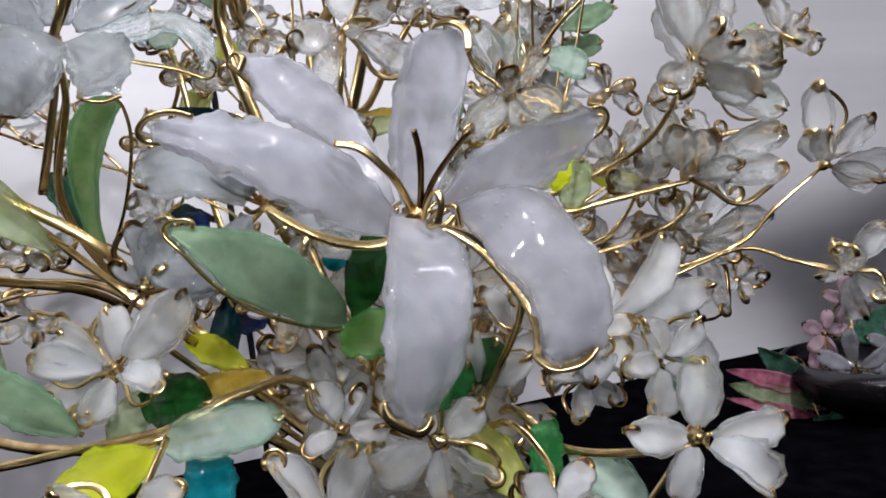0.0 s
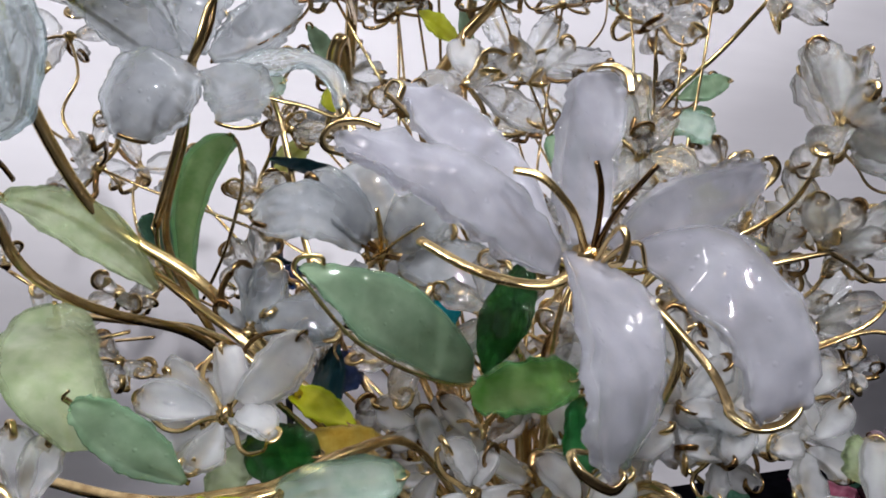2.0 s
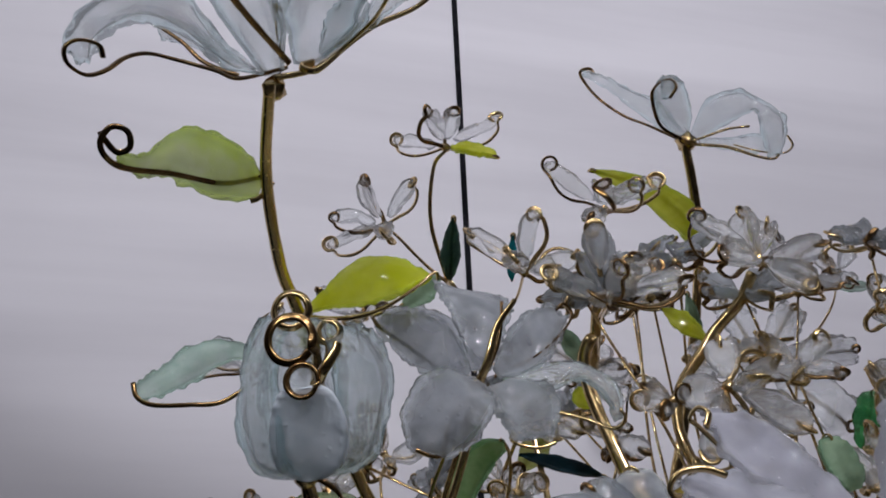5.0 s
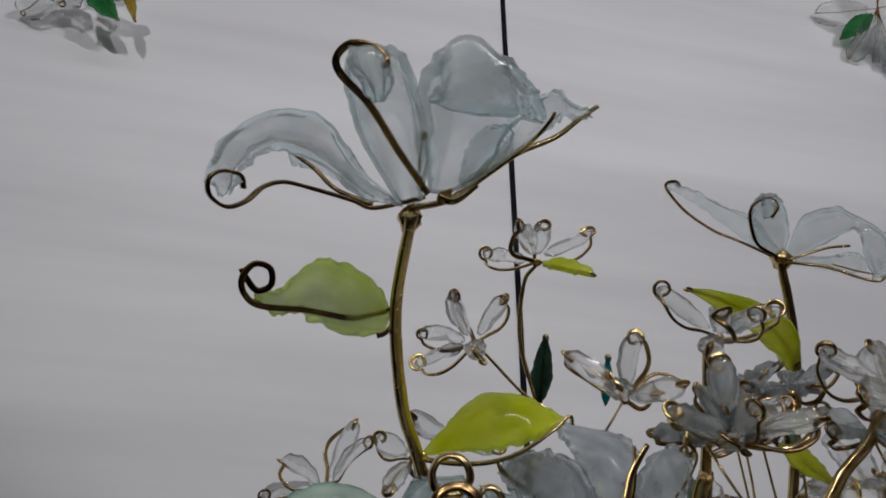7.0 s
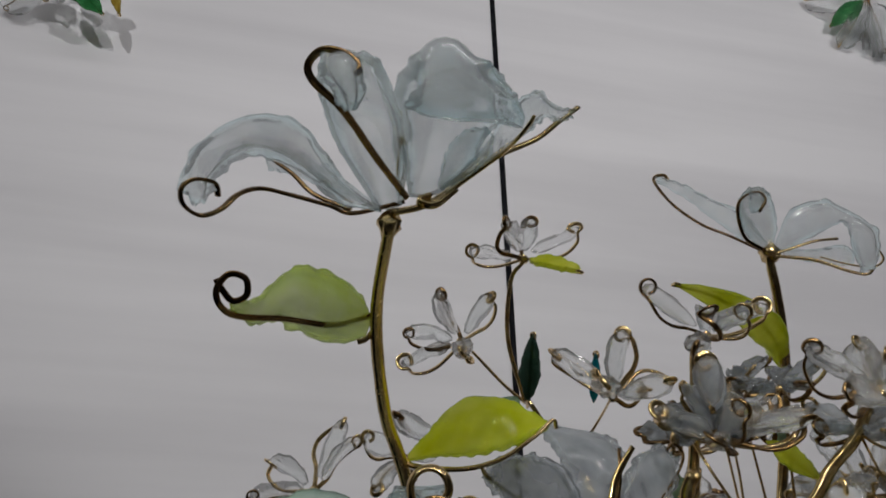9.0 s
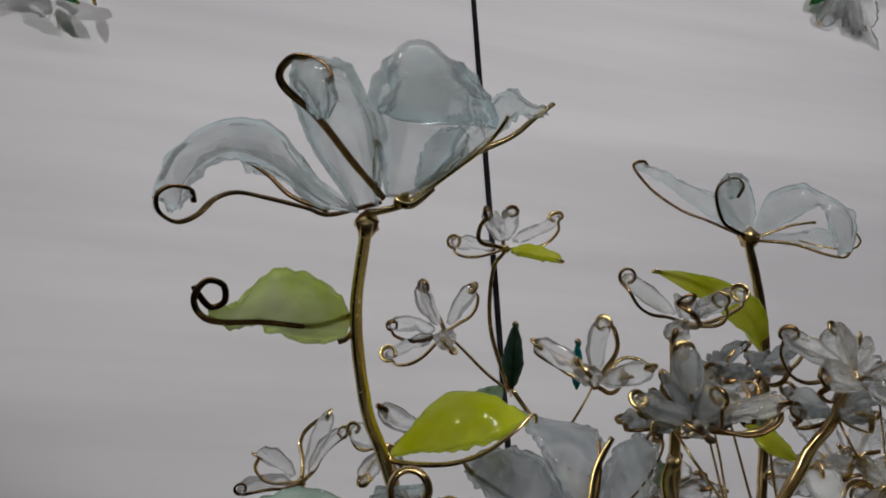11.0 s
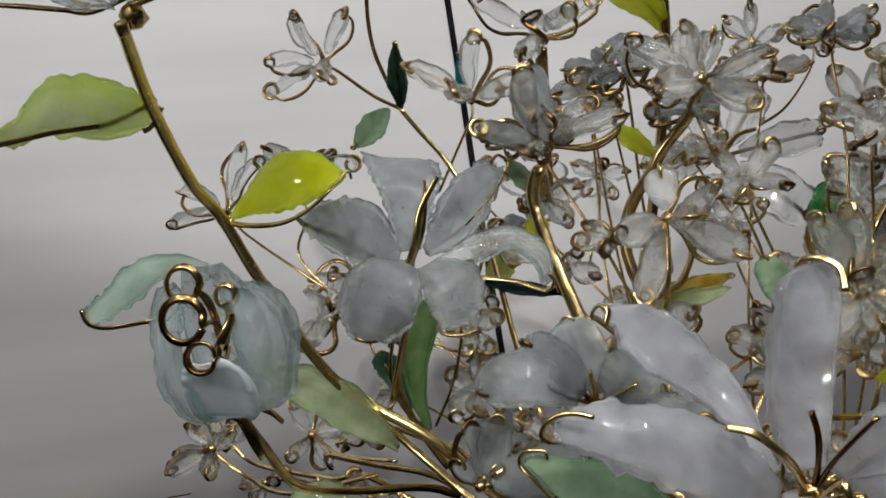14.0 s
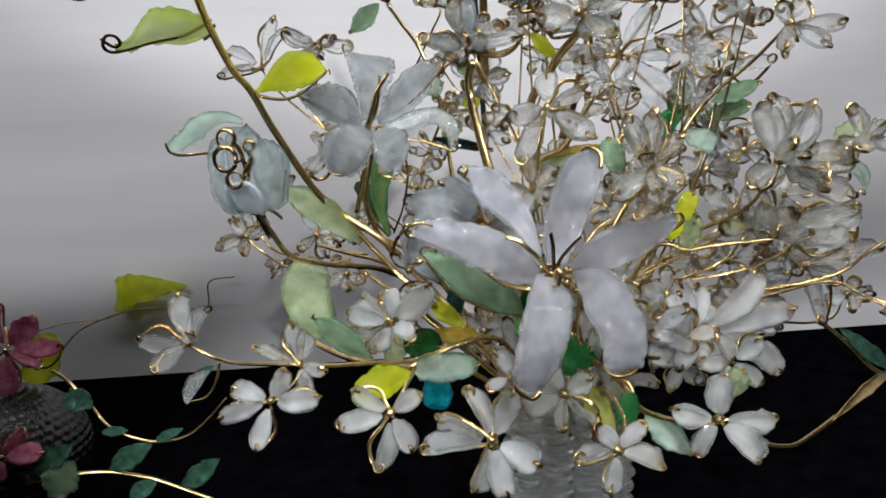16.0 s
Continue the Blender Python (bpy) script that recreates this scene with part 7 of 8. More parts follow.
flower("glass_blossom", "small clear glass blossom deep among the stems", (-0.0009, 0.4645, 0.3024), (-0.00, -0.49, 0.87), "clear",
       [(0.0021, 0.4818, 0.3173), (-0.0203, 0.4721, 0.3128), (-0.0183, 0.4501, 0.2986), (0.0078, 0.4439, 0.2964), (0.0213, 0.4646, 0.3113)], 0.0105, stem=[(0.0161, 0.4472, 0.2176), (0.0044, 0.3712, 0.0906)], stem_r=0.0007)
flower("glass_blossom", "small clear glass blossom deep among the stems", (0.0771, 0.4650, 0.2694), (0.47, -0.51, 0.72), "haze",
       [(0.0829, 0.4839, 0.2851), (0.0664, 0.4679, 0.2946), (0.0667, 0.4404, 0.2724), (0.0884, 0.4476, 0.2551), (0.1009, 0.4725, 0.2654)], 0.0105, stem=[(0.0178, 0.4388, 0.1947), (0.0072, 0.3678, 0.0850)], stem_r=0.0007)
flower("glass_blossom", "small clear glass blossom deep among the stems", (0.0621, 0.3909, 0.3370), (0.25, -0.63, 0.74), "frost",
       [(0.0433, 0.3883, 0.3478), (0.0543, 0.3719, 0.3298), (0.0780, 0.3807, 0.3269), (0.0833, 0.3951, 0.3414), (0.0645, 0.4049, 0.3533)], 0.0105, stem=[(0.0515, 0.4004, 0.2372), (0.0041, 0.3770, 0.0980)], stem_r=0.0007)
flower("glass_blossom", "small clear glass blossom deep among the stems", (0.0623, 0.4448, 0.3074), (0.31, -0.53, 0.79), "clear",
       [(0.0475, 0.4264, 0.3130), (0.0660, 0.4224, 0.3010), (0.0849, 0.4471, 0.3058), (0.0749, 0.4596, 0.3200), (0.0500, 0.4485, 0.3288)], 0.0105, stem=[(0.0364, 0.4479, 0.2400), (0.0194, 0.3750, 0.0880)], stem_r=0.0007)
flower("glass_blossom", "small clear glass blossom deep among the stems", (-0.0534, 0.4097, 0.2281), (-0.32, -0.83, 0.46), "haze",
       [(-0.0656, 0.3997, 0.2108), (-0.0400, 0.3946, 0.2167), (-0.0369, 0.4008, 0.2445), (-0.0585, 0.4164, 0.2504), (-0.0756, 0.4154, 0.2337)], 0.0105, stem=[(-0.0522, 0.3968, 0.2086), (0.0139, 0.3562, 0.0841)], stem_r=0.0007)
flower("glass_blossom", "small clear glass blossom deep among the stems", (0.0214, 0.4780, 0.1672), (0.28, -0.93, 0.22), "frost",
       [(0.0078, 0.4716, 0.1880), (0.0038, 0.4636, 0.1557), (0.0285, 0.4683, 0.1447), (0.0458, 0.4812, 0.1628), (0.0309, 0.4737, 0.1929)], 0.0105, stem=[(-0.0170, 0.4633, 0.1654), (-0.0067, 0.3820, 0.0930)], stem_r=0.0007)
flower("glass_blossom", "small clear glass blossom deep among the stems", (-0.1939, 0.3789, 0.2771), (-0.67, -0.59, 0.44), "clear",
       [(-0.2095, 0.3901, 0.2919), (-0.2136, 0.3777, 0.2646), (-0.2027, 0.3616, 0.2630), (-0.1847, 0.3583, 0.2839), (-0.1912, 0.3797, 0.3002)], 0.0105, stem=[(-0.0810, 0.4119, 0.2170), (-0.0198, 0.3604, 0.0882)], stem_r=0.0007)
flower("glass_blossom", "small clear glass blossom deep among the stems", (-0.0498, 0.3827, 0.2338), (-0.26, -0.86, 0.43), "haze",
       [(-0.0537, 0.3858, 0.2547), (-0.0704, 0.3839, 0.2360), (-0.0618, 0.3695, 0.2209), (-0.0401, 0.3693, 0.2217), (-0.0328, 0.3742, 0.2439)], 0.0105, stem=[(-0.0394, 0.4157, 0.1887), (0.0193, 0.3577, 0.1025)], stem_r=0.0007)
flower("glass_blossom", "small clear glass blossom deep among the stems", (0.0369, 0.4117, 0.2712), (0.20, -0.74, 0.65), "frost",
       [(0.0481, 0.3955, 0.2597), (0.0581, 0.4158, 0.2768), (0.0401, 0.4226, 0.2906), (0.0179, 0.4100, 0.2832), (0.0290, 0.3901, 0.2644)], 0.0105, stem=[(0.0433, 0.4127, 0.2315), (0.0187, 0.3670, 0.0987)], stem_r=0.0007)
flower("glass_blossom", "small clear glass blossom deep among the stems", (-0.0180, 0.4996, 0.1648), (-0.32, -0.91, 0.27), "clear",
       [(-0.0170, 0.5001, 0.1894), (-0.0391, 0.5022, 0.1785), (-0.0412, 0.4936, 0.1545), (-0.0112, 0.4844, 0.1463), (0.0008, 0.4824, 0.1726)], 0.0105, stem=[(0.0092, 0.4660, 0.1507), (0.0128, 0.3706, 0.0954)], stem_r=0.0007)
flower("glass_blossom", "small clear glass blossom deep among the stems", (0.1012, 0.4203, 0.3835), (0.35, -0.45, 0.82), "haze",
       [(0.0884, 0.4038, 0.3829), (0.1147, 0.4022, 0.3794), (0.1214, 0.4259, 0.3815), (0.1005, 0.4349, 0.3995), (0.0858, 0.4196, 0.3993)], 0.0105, stem=[(0.0696, 0.4092, 0.2598), (0.0001, 0.3735, 0.1066)], stem_r=0.0007)
flower("glass_blossom", "small clear glass blossom deep among the stems", (-0.0684, 0.4802, 0.3896), (-0.26, -0.27, 0.93), "frost",
       [(-0.0636, 0.4984, 0.3987), (-0.0882, 0.4875, 0.3898), (-0.0852, 0.4678, 0.3857), (-0.0575, 0.4623, 0.3905), (-0.0505, 0.4779, 0.4024)], 0.0105, stem=[(-0.0543, 0.4532, 0.2718), (-0.0155, 0.3741, 0.0934)], stem_r=0.0007)
flower("glass_blossom", "small clear glass blossom deep among the stems", (-0.1959, 0.4489, 0.2271), (-0.84, -0.43, 0.33), "clear",
       [(-0.1988, 0.4285, 0.2180), (-0.1900, 0.4341, 0.2422), (-0.2027, 0.4576, 0.2468), (-0.2082, 0.4661, 0.2272), (-0.2044, 0.4451, 0.2082)], 0.0105, stem=[(-0.1036, 0.4159, 0.1819), (-0.0144, 0.3841, 0.1052)], stem_r=0.0007)
flower("glass_blossom", "small clear glass blossom deep among the stems", (-0.1413, 0.4792, 0.3380), (-0.58, -0.29, 0.77), "haze",
       [(-0.1594, 0.4890, 0.3323), (-0.1574, 0.4681, 0.3285), (-0.1412, 0.4565, 0.3409), (-0.1285, 0.4756, 0.3561), (-0.1442, 0.4958, 0.3534)], 0.0105, stem=[(-0.0611, 0.4455, 0.2340), (-0.0128, 0.3705, 0.0948)], stem_r=0.0007)
flower("glass_blossom", "small clear glass blossom deep among the stems", (-0.0686, 0.3707, 0.1519), (-0.36, -0.93, 0.01), "frost",
       [(-0.0684, 0.3595, 0.1738), (-0.0891, 0.3738, 0.1608), (-0.0849, 0.3699, 0.1356), (-0.0659, 0.3632, 0.1304), (-0.0515, 0.3534, 0.1535)], 0.0105, stem=[(-0.0101, 0.3977, 0.1682), (0.0165, 0.3681, 0.1037)], stem_r=0.0007)
flower("glass_blossom", "small clear glass blossom deep among the stems", (-0.0360, 0.3824, 0.2520), (-0.18, -0.84, 0.51), "clear",
       [(-0.0594, 0.3812, 0.2502), (-0.0440, 0.3686, 0.2347), (-0.0194, 0.3633, 0.2479), (-0.0170, 0.3756, 0.2670), (-0.0410, 0.3860, 0.2766)], 0.0105, stem=[(-0.0461, 0.4114, 0.1946), (0.0100, 0.3764, 0.1003)], stem_r=0.0007)
flower("glass_blossom", "small clear glass blossom deep among the stems", (-0.0863, 0.3905, 0.3561), (-0.31, -0.58, 0.75), "haze",
       [(-0.0932, 0.3720, 0.3478), (-0.0709, 0.3768, 0.3563), (-0.0713, 0.3949, 0.3694), (-0.0903, 0.4037, 0.3720), (-0.1080, 0.3898, 0.3569)], 0.0105, stem=[(-0.0390, 0.3883, 0.2531), (-0.0149, 0.3624, 0.0910)], stem_r=0.0007)
flower("glass_blossom", "small clear glass blossom deep among the stems", (0.0288, 0.4936, 0.3835), (0.12, -0.23, 0.97), "frost",
       [(0.0451, 0.5100, 0.3887), (0.0155, 0.5107, 0.3938), (0.0070, 0.4853, 0.3920), (0.0326, 0.4693, 0.3843), (0.0525, 0.4893, 0.3851)], 0.0105, stem=[(0.0063, 0.4421, 0.2604), (-0.0004, 0.3827, 0.0875)], stem_r=0.0007)
flower("glass_blossom", "small clear glass blossom deep among the stems", (-0.0491, 0.4774, 0.2626), (-0.34, -0.51, 0.79), "clear",
       [(-0.0420, 0.4892, 0.2760), (-0.0641, 0.4883, 0.2696), (-0.0696, 0.4724, 0.2618), (-0.0527, 0.4568, 0.2594), (-0.0343, 0.4677, 0.2741)], 0.0105, stem=[(-0.0170, 0.4428, 0.2193), (0.0192, 0.3828, 0.1031)], stem_r=0.0007)
flower("glass_blossom", "small clear glass blossom deep among the stems", (-0.0572, 0.4655, 0.3971), (-0.21, -0.32, 0.92), "haze",
       [(-0.0768, 0.4740, 0.3993), (-0.0749, 0.4517, 0.3963), (-0.0501, 0.4442, 0.4001), (-0.0391, 0.4650, 0.4116), (-0.0554, 0.4829, 0.4107)], 0.0105, stem=[(-0.0415, 0.4607, 0.2696), (-0.0222, 0.3558, 0.0929)], stem_r=0.0007)
flower("glass_blossom", "small clear glass blossom deep among the stems", (0.0096, 0.4161, 0.3214), (0.04, -0.62, 0.79), "frost",
       [(0.0289, 0.4066, 0.3170), (0.0257, 0.4221, 0.3382), (-0.0033, 0.4230, 0.3403), (-0.0107, 0.4076, 0.3210), (0.0050, 0.3951, 0.3139)], 0.0105, stem=[(0.0332, 0.4298, 0.2234), (0.0060, 0.3771, 0.0988)], stem_r=0.0007)
flower("glass_blossom", "small clear glass blossom deep among the stems", (-0.0872, 0.3873, 0.2057), (-0.45, -0.84, 0.29), "clear",
       [(-0.0911, 0.3747, 0.1874), (-0.0750, 0.3670, 0.2024), (-0.0751, 0.3838, 0.2233), (-0.1033, 0.3943, 0.2191), (-0.1081, 0.3919, 0.2013)], 0.0105, stem=[(-0.0251, 0.4134, 0.1887), (0.0089, 0.3614, 0.0953)], stem_r=0.0007)
flower("glass_blossom", "small clear glass blossom deep among the stems", (0.0559, 0.4315, 0.3873), (0.21, -0.44, 0.88), "haze",
       [(0.0759, 0.4371, 0.3958), (0.0528, 0.4468, 0.4013), (0.0367, 0.4294, 0.3945), (0.0505, 0.4114, 0.3843), (0.0718, 0.4184, 0.3826)], 0.0105, stem=[(0.0494, 0.4128, 0.2884), (-0.0115, 0.3674, 0.1049)], stem_r=0.0007)
flower("glass_blossom", "small clear glass blossom deep among the stems", (0.0052, 0.3936, 0.1738), (0.03, -0.99, 0.15), "frost",
       [(0.0054, 0.3943, 0.1947), (-0.0149, 0.3857, 0.1793), (-0.0058, 0.3836, 0.1577), (0.0145, 0.3848, 0.1564), (0.0248, 0.3882, 0.1820)], 0.0105, stem=[(0.0264, 0.4000, 0.1567), (-0.0120, 0.3655, 0.1083)], stem_r=0.0007)
flower("glass_blossom", "small clear glass blossom deep among the stems", (-0.0642, 0.4502, 0.3685), (-0.26, -0.40, 0.88), "clear",
       [(-0.0504, 0.4615, 0.3802), (-0.0753, 0.4666, 0.3771), (-0.0840, 0.4440, 0.3631), (-0.0720, 0.4299, 0.3643), (-0.0455, 0.4416, 0.3751)], 0.0105, stem=[(-0.0541, 0.4187, 0.2444), (0.0122, 0.3681, 0.0917)], stem_r=0.0007)
flower("glass_blossom", "small clear glass blossom deep among the stems", (-0.0091, 0.4159, 0.3596), (-0.04, -0.54, 0.84), "haze",
       [(-0.0010, 0.3927, 0.3534), (0.0147, 0.4157, 0.3675), (0.0021, 0.4301, 0.3774), (-0.0297, 0.4224, 0.3750), (-0.0300, 0.4011, 0.3582)], 0.0105, stem=[(0.0187, 0.4233, 0.2507), (-0.0139, 0.3692, 0.0816)], stem_r=0.0007)
flower("glass_blossom", "small clear glass blossom deep among the stems", (0.0888, 0.4441, 0.3646), (0.35, -0.41, 0.84), "frost",
       [(0.0930, 0.4594, 0.3777), (0.0751, 0.4487, 0.3791), (0.0764, 0.4283, 0.3687), (0.0983, 0.4267, 0.3591), (0.1082, 0.4450, 0.3604)], 0.0105, stem=[(0.0656, 0.4191, 0.2547), (0.0153, 0.3735, 0.0890)], stem_r=0.0007)
flower("glass_blossom", "small clear glass blossom deep among the stems", (0.0156, 0.4200, 0.2431), (0.10, -0.81, 0.58), "clear",
       [(0.0342, 0.4106, 0.2361), (0.0329, 0.4253, 0.2553), (0.0093, 0.4284, 0.2619), (-0.0046, 0.4098, 0.2496), (0.0140, 0.4042, 0.2283)], 0.0105, stem=[(0.0147, 0.4105, 0.2075), (-0.0231, 0.3652, 0.0971)], stem_r=0.0007)
flower("glass_blossom", "small clear glass blossom deep among the stems", (-0.0404, 0.4215, 0.3833), (-0.15, -0.48, 0.87), "haze",
       [(-0.0299, 0.4008, 0.3793), (-0.0191, 0.4149, 0.3948), (-0.0356, 0.4397, 0.3968), (-0.0621, 0.4283, 0.3895), (-0.0555, 0.4055, 0.3758)], 0.0105, stem=[(-0.0348, 0.4373, 0.2762), (0.0093, 0.3831, 0.0882)], stem_r=0.0007)
flower("glass_blossom", "small clear glass blossom deep among the stems", (0.0049, 0.3528, 0.1806), (0.02, -0.99, 0.15), "opal",
       [(-0.0134, 0.3439, 0.1961), (-0.0132, 0.3393, 0.1682), (0.0133, 0.3454, 0.1598), (0.0281, 0.3466, 0.1843), (0.0142, 0.3519, 0.2023)], 0.0105, stem=[(-0.0113, 0.3882, 0.1521), (-0.0160, 0.3595, 0.1064)], stem_r=0.0007)
flower("glass_blossom", "small clear glass blossom deep among the stems", (-0.0017, 0.3228, 0.1288), (-0.01, -1.00, -0.09), "opal",
       [(0.0179, 0.3164, 0.1252), (0.0019, 0.3157, 0.1477), (-0.0182, 0.3135, 0.1391), (-0.0168, 0.3173, 0.1153), (0.0077, 0.3210, 0.1110)], 0.0105, stem=[(-0.0205, 0.3892, 0.1567), (0.0001, 0.3625, 0.1063)], stem_r=0.0007)
flower("glass_blossom", "small clear glass blossom deep among the stems", (0.0963, 0.3363, 0.1582), (0.41, -0.91, 0.04), "opal",
       [(0.1131, 0.3394, 0.1441), (0.1137, 0.3357, 0.1738), (0.0884, 0.3255, 0.1770), (0.0797, 0.3199, 0.1596), (0.0924, 0.3263, 0.1380)], 0.0105, stem=[(0.0302, 0.3692, 0.1739), (0.0227, 0.3717, 0.0925)], stem_r=0.0007)
flower("glass_blossom", "small clear glass blossom deep among the stems", (0.0287, 0.3474, 0.1337), (0.14, -0.99, -0.08), "opal",
       [(0.0339, 0.3432, 0.1569), (0.0090, 0.3343, 0.1437), (0.0122, 0.3399, 0.1168), (0.0358, 0.3431, 0.1101), (0.0529, 0.3474, 0.1337)], 0.0105, stem=[(0.0307, 0.3902, 0.1329), (-0.0027, 0.3637, 0.1093)], stem_r=0.0007)
flower("glass_blossom", "small clear glass blossom deep among the stems", (0.0381, 0.3575, 0.1679), (0.19, -0.98, 0.09), "opal",
       [(0.0624, 0.3570, 0.1615), (0.0567, 0.3523, 0.1865), (0.0272, 0.3468, 0.1899), (0.0161, 0.3438, 0.1638), (0.0371, 0.3453, 0.1444)], 0.0105, stem=[(-0.0101, 0.4046, 0.1675), (-0.0228, 0.3838, 0.0995)], stem_r=0.0007)
flower("glass_blossom", "small clear glass blossom deep among the stems", (0.0669, 0.3562, 0.1721), (0.32, -0.94, 0.11), "opal",
       [(0.0635, 0.3499, 0.1941), (0.0483, 0.3481, 0.1812), (0.0595, 0.3482, 0.1526), (0.0831, 0.3530, 0.1561), (0.0867, 0.3585, 0.1828)], 0.0105, stem=[(0.0134, 0.3752, 0.1507), (0.0025, 0.3825, 0.1007)], stem_r=0.0007)
flower("glass_blossom", "small clear glass blossom deep among the stems", (0.0231, 0.3136, 0.1579), (0.10, -0.99, 0.03), "opal",
       [(0.0228, 0.3075, 0.1815), (0.0008, 0.3031, 0.1616), (0.0117, 0.3072, 0.1379), (0.0372, 0.3068, 0.1389), (0.0440, 0.3101, 0.1695)], 0.0105, stem=[(0.0153, 0.3863, 0.1532), (-0.0135, 0.3550, 0.1019)], stem_r=0.0007)
flower("glass_blossom", "small clear glass blossom deep among the stems", (0.0670, 0.3393, 0.1549), (0.30, -0.95, 0.02), "opal",
       [(0.0613, 0.3355, 0.1733), (0.0508, 0.3271, 0.1587), (0.0621, 0.3337, 0.1367), (0.0818, 0.3407, 0.1422), (0.0835, 0.3373, 0.1672)], 0.0105, stem=[(0.0612, 0.3872, 0.1742), (0.0005, 0.3524, 0.0976)], stem_r=0.0007)
flower("glass_blossom", "small clear glass blossom deep among the stems", (0.0684, 0.3391, 0.1687), (0.31, -0.95, 0.08), "opal",
       [(0.0841, 0.3379, 0.1559), (0.0875, 0.3427, 0.1732), (0.0709, 0.3378, 0.1886), (0.0518, 0.3279, 0.1735), (0.0581, 0.3313, 0.1536)], 0.0105, stem=[(0.0326, 0.3844, 0.1639), (-0.0201, 0.3560, 0.0981)], stem_r=0.0007)
flower("glass_blossom", "small clear glass blossom deep among the stems", (0.0213, 0.3560, 0.1955), (0.11, -0.97, 0.23), "frost",
       [(0.0326, 0.3537, 0.2154), (0.0029, 0.3517, 0.2070), (0.0062, 0.3429, 0.1837), (0.0291, 0.3498, 0.1761), (0.0430, 0.3508, 0.1921)], 0.0105, stem=[(0.0127, 0.3724, 0.1966), (0.0124, 0.3639, 0.0971)], stem_r=0.0007)
flower("glass_blossom", "small clear glass blossom deep among the stems", (-0.0220, 0.3481, 0.1574), (-0.11, -0.99, 0.04), "opal",
       [(-0.0450, 0.3429, 0.1505), (-0.0253, 0.3405, 0.1344), (-0.0024, 0.3344, 0.1473), (-0.0051, 0.3430, 0.1733), (-0.0368, 0.3436, 0.1763)], 0.0105, stem=[(-0.0029, 0.3885, 0.1675), (-0.0024, 0.3787, 0.1092)], stem_r=0.0007)
flower("glass_blossom", "small clear glass blossom deep among the stems", (-0.0372, 0.3452, 0.1497), (-0.18, -0.98, -0.00), "opal",
       [(-0.0443, 0.3403, 0.1717), (-0.0603, 0.3454, 0.1498), (-0.0481, 0.3391, 0.1290), (-0.0191, 0.3390, 0.1369), (-0.0219, 0.3345, 0.1649)], 0.0105, stem=[(-0.0172, 0.3670, 0.1535), (0.0096, 0.3623, 0.1048)], stem_r=0.0007)
flower("glass_blossom", "small clear glass blossom deep among the stems", (0.0209, 0.3160, 0.1426), (0.09, -1.00, -0.03), "opal",
       [(0.0432, 0.3119, 0.1342), (0.0312, 0.3110, 0.1636), (0.0038, 0.3042, 0.1572), (-0.0009, 0.3115, 0.1347), (0.0250, 0.3125, 0.1194)], 0.0105, stem=[(0.0254, 0.3704, 0.1660), (0.0249, 0.3841, 0.1068)], stem_r=0.0007)
flower("glass_blossom", "small clear glass blossom deep among the stems", (-0.0480, 0.3322, 0.1971), (-0.21, -0.96, 0.21), "clear",
       [(-0.0274, 0.3241, 0.1921), (-0.0389, 0.3254, 0.2186), (-0.0617, 0.3353, 0.2152), (-0.0702, 0.3336, 0.1926), (-0.0494, 0.3191, 0.1769)], 0.0105, stem=[(-0.0137, 0.3772, 0.1754), (0.0161, 0.3792, 0.0823)], stem_r=0.0007)
flower("glass_blossom", "small clear glass blossom deep among the stems", (0.0527, 0.3375, 0.1729), (0.24, -0.97, 0.10), "opal",
       [(0.0706, 0.3346, 0.1900), (0.0402, 0.3270, 0.1919), (0.0323, 0.3273, 0.1665), (0.0523, 0.3305, 0.1503), (0.0763, 0.3320, 0.1652)], 0.0105, stem=[(0.0195, 0.3674, 0.1826), (-0.0203, 0.3842, 0.0806)], stem_r=0.0007)
flower("glass_blossom", "small clear glass blossom deep among the stems", (-0.0170, 0.3249, 0.2087), (-0.07, -0.97, 0.25), "frost",
       [(-0.0160, 0.3258, 0.2306), (-0.0368, 0.3248, 0.2180), (-0.0315, 0.3193, 0.1935), (-0.0062, 0.3132, 0.1928), (0.0017, 0.3224, 0.2196)], 0.0105, stem=[(0.0030, 0.3630, 0.1768), (0.0223, 0.3795, 0.0837)], stem_r=0.0007)
flower("glass_blossom", "frosted white glass blossom bound with brass wire", (0.0479, 0.4039, 0.2394), (0.12, -0.98, 0.15), "clear",
       [(0.0637, 0.4036, 0.2383), (0.0517, 0.3981, 0.2312), (0.0314, 0.3955, 0.2326), (0.0378, 0.4033, 0.2508), (0.0541, 0.3954, 0.2540)], 0.0110, stem_r=0.0008, stem=[(0.0060, 0.3833, 0.2255), (-0.0064, 0.3445, 0.1748)])
flower("glass_blossom", "small clear glass blossom with looped brass wire petals", (0.0716, 0.4406, 0.2601), (0.07, -0.99, 0.11), "clear",
       [(0.0645, 0.4225, 0.2517), (0.0517, 0.4203, 0.2658), (0.0683, 0.4437, 0.2752), (0.0908, 0.4459, 0.2675), (0.0887, 0.4367, 0.2455)], 0.0110, stem_r=0.0008, stem=[(0.0324, 0.4181, 0.2328), (-0.0109, 0.3465, 0.1921)])
flower("glass_blossom", "small clear glass blossom with looped brass wire petals", (0.1040, 0.3810, 0.2300), (0.02, -0.98, 0.18), "frost",
       [(0.1005, 0.3775, 0.2208), (0.0869, 0.3710, 0.2319), (0.0997, 0.3709, 0.2422), (0.1148, 0.3743, 0.2392), (0.1129, 0.3743, 0.2230)], 0.0110, stem_r=0.0008, stem=[(0.0810, 0.3661, 0.2065), (0.0244, 0.3606, 0.1889)])
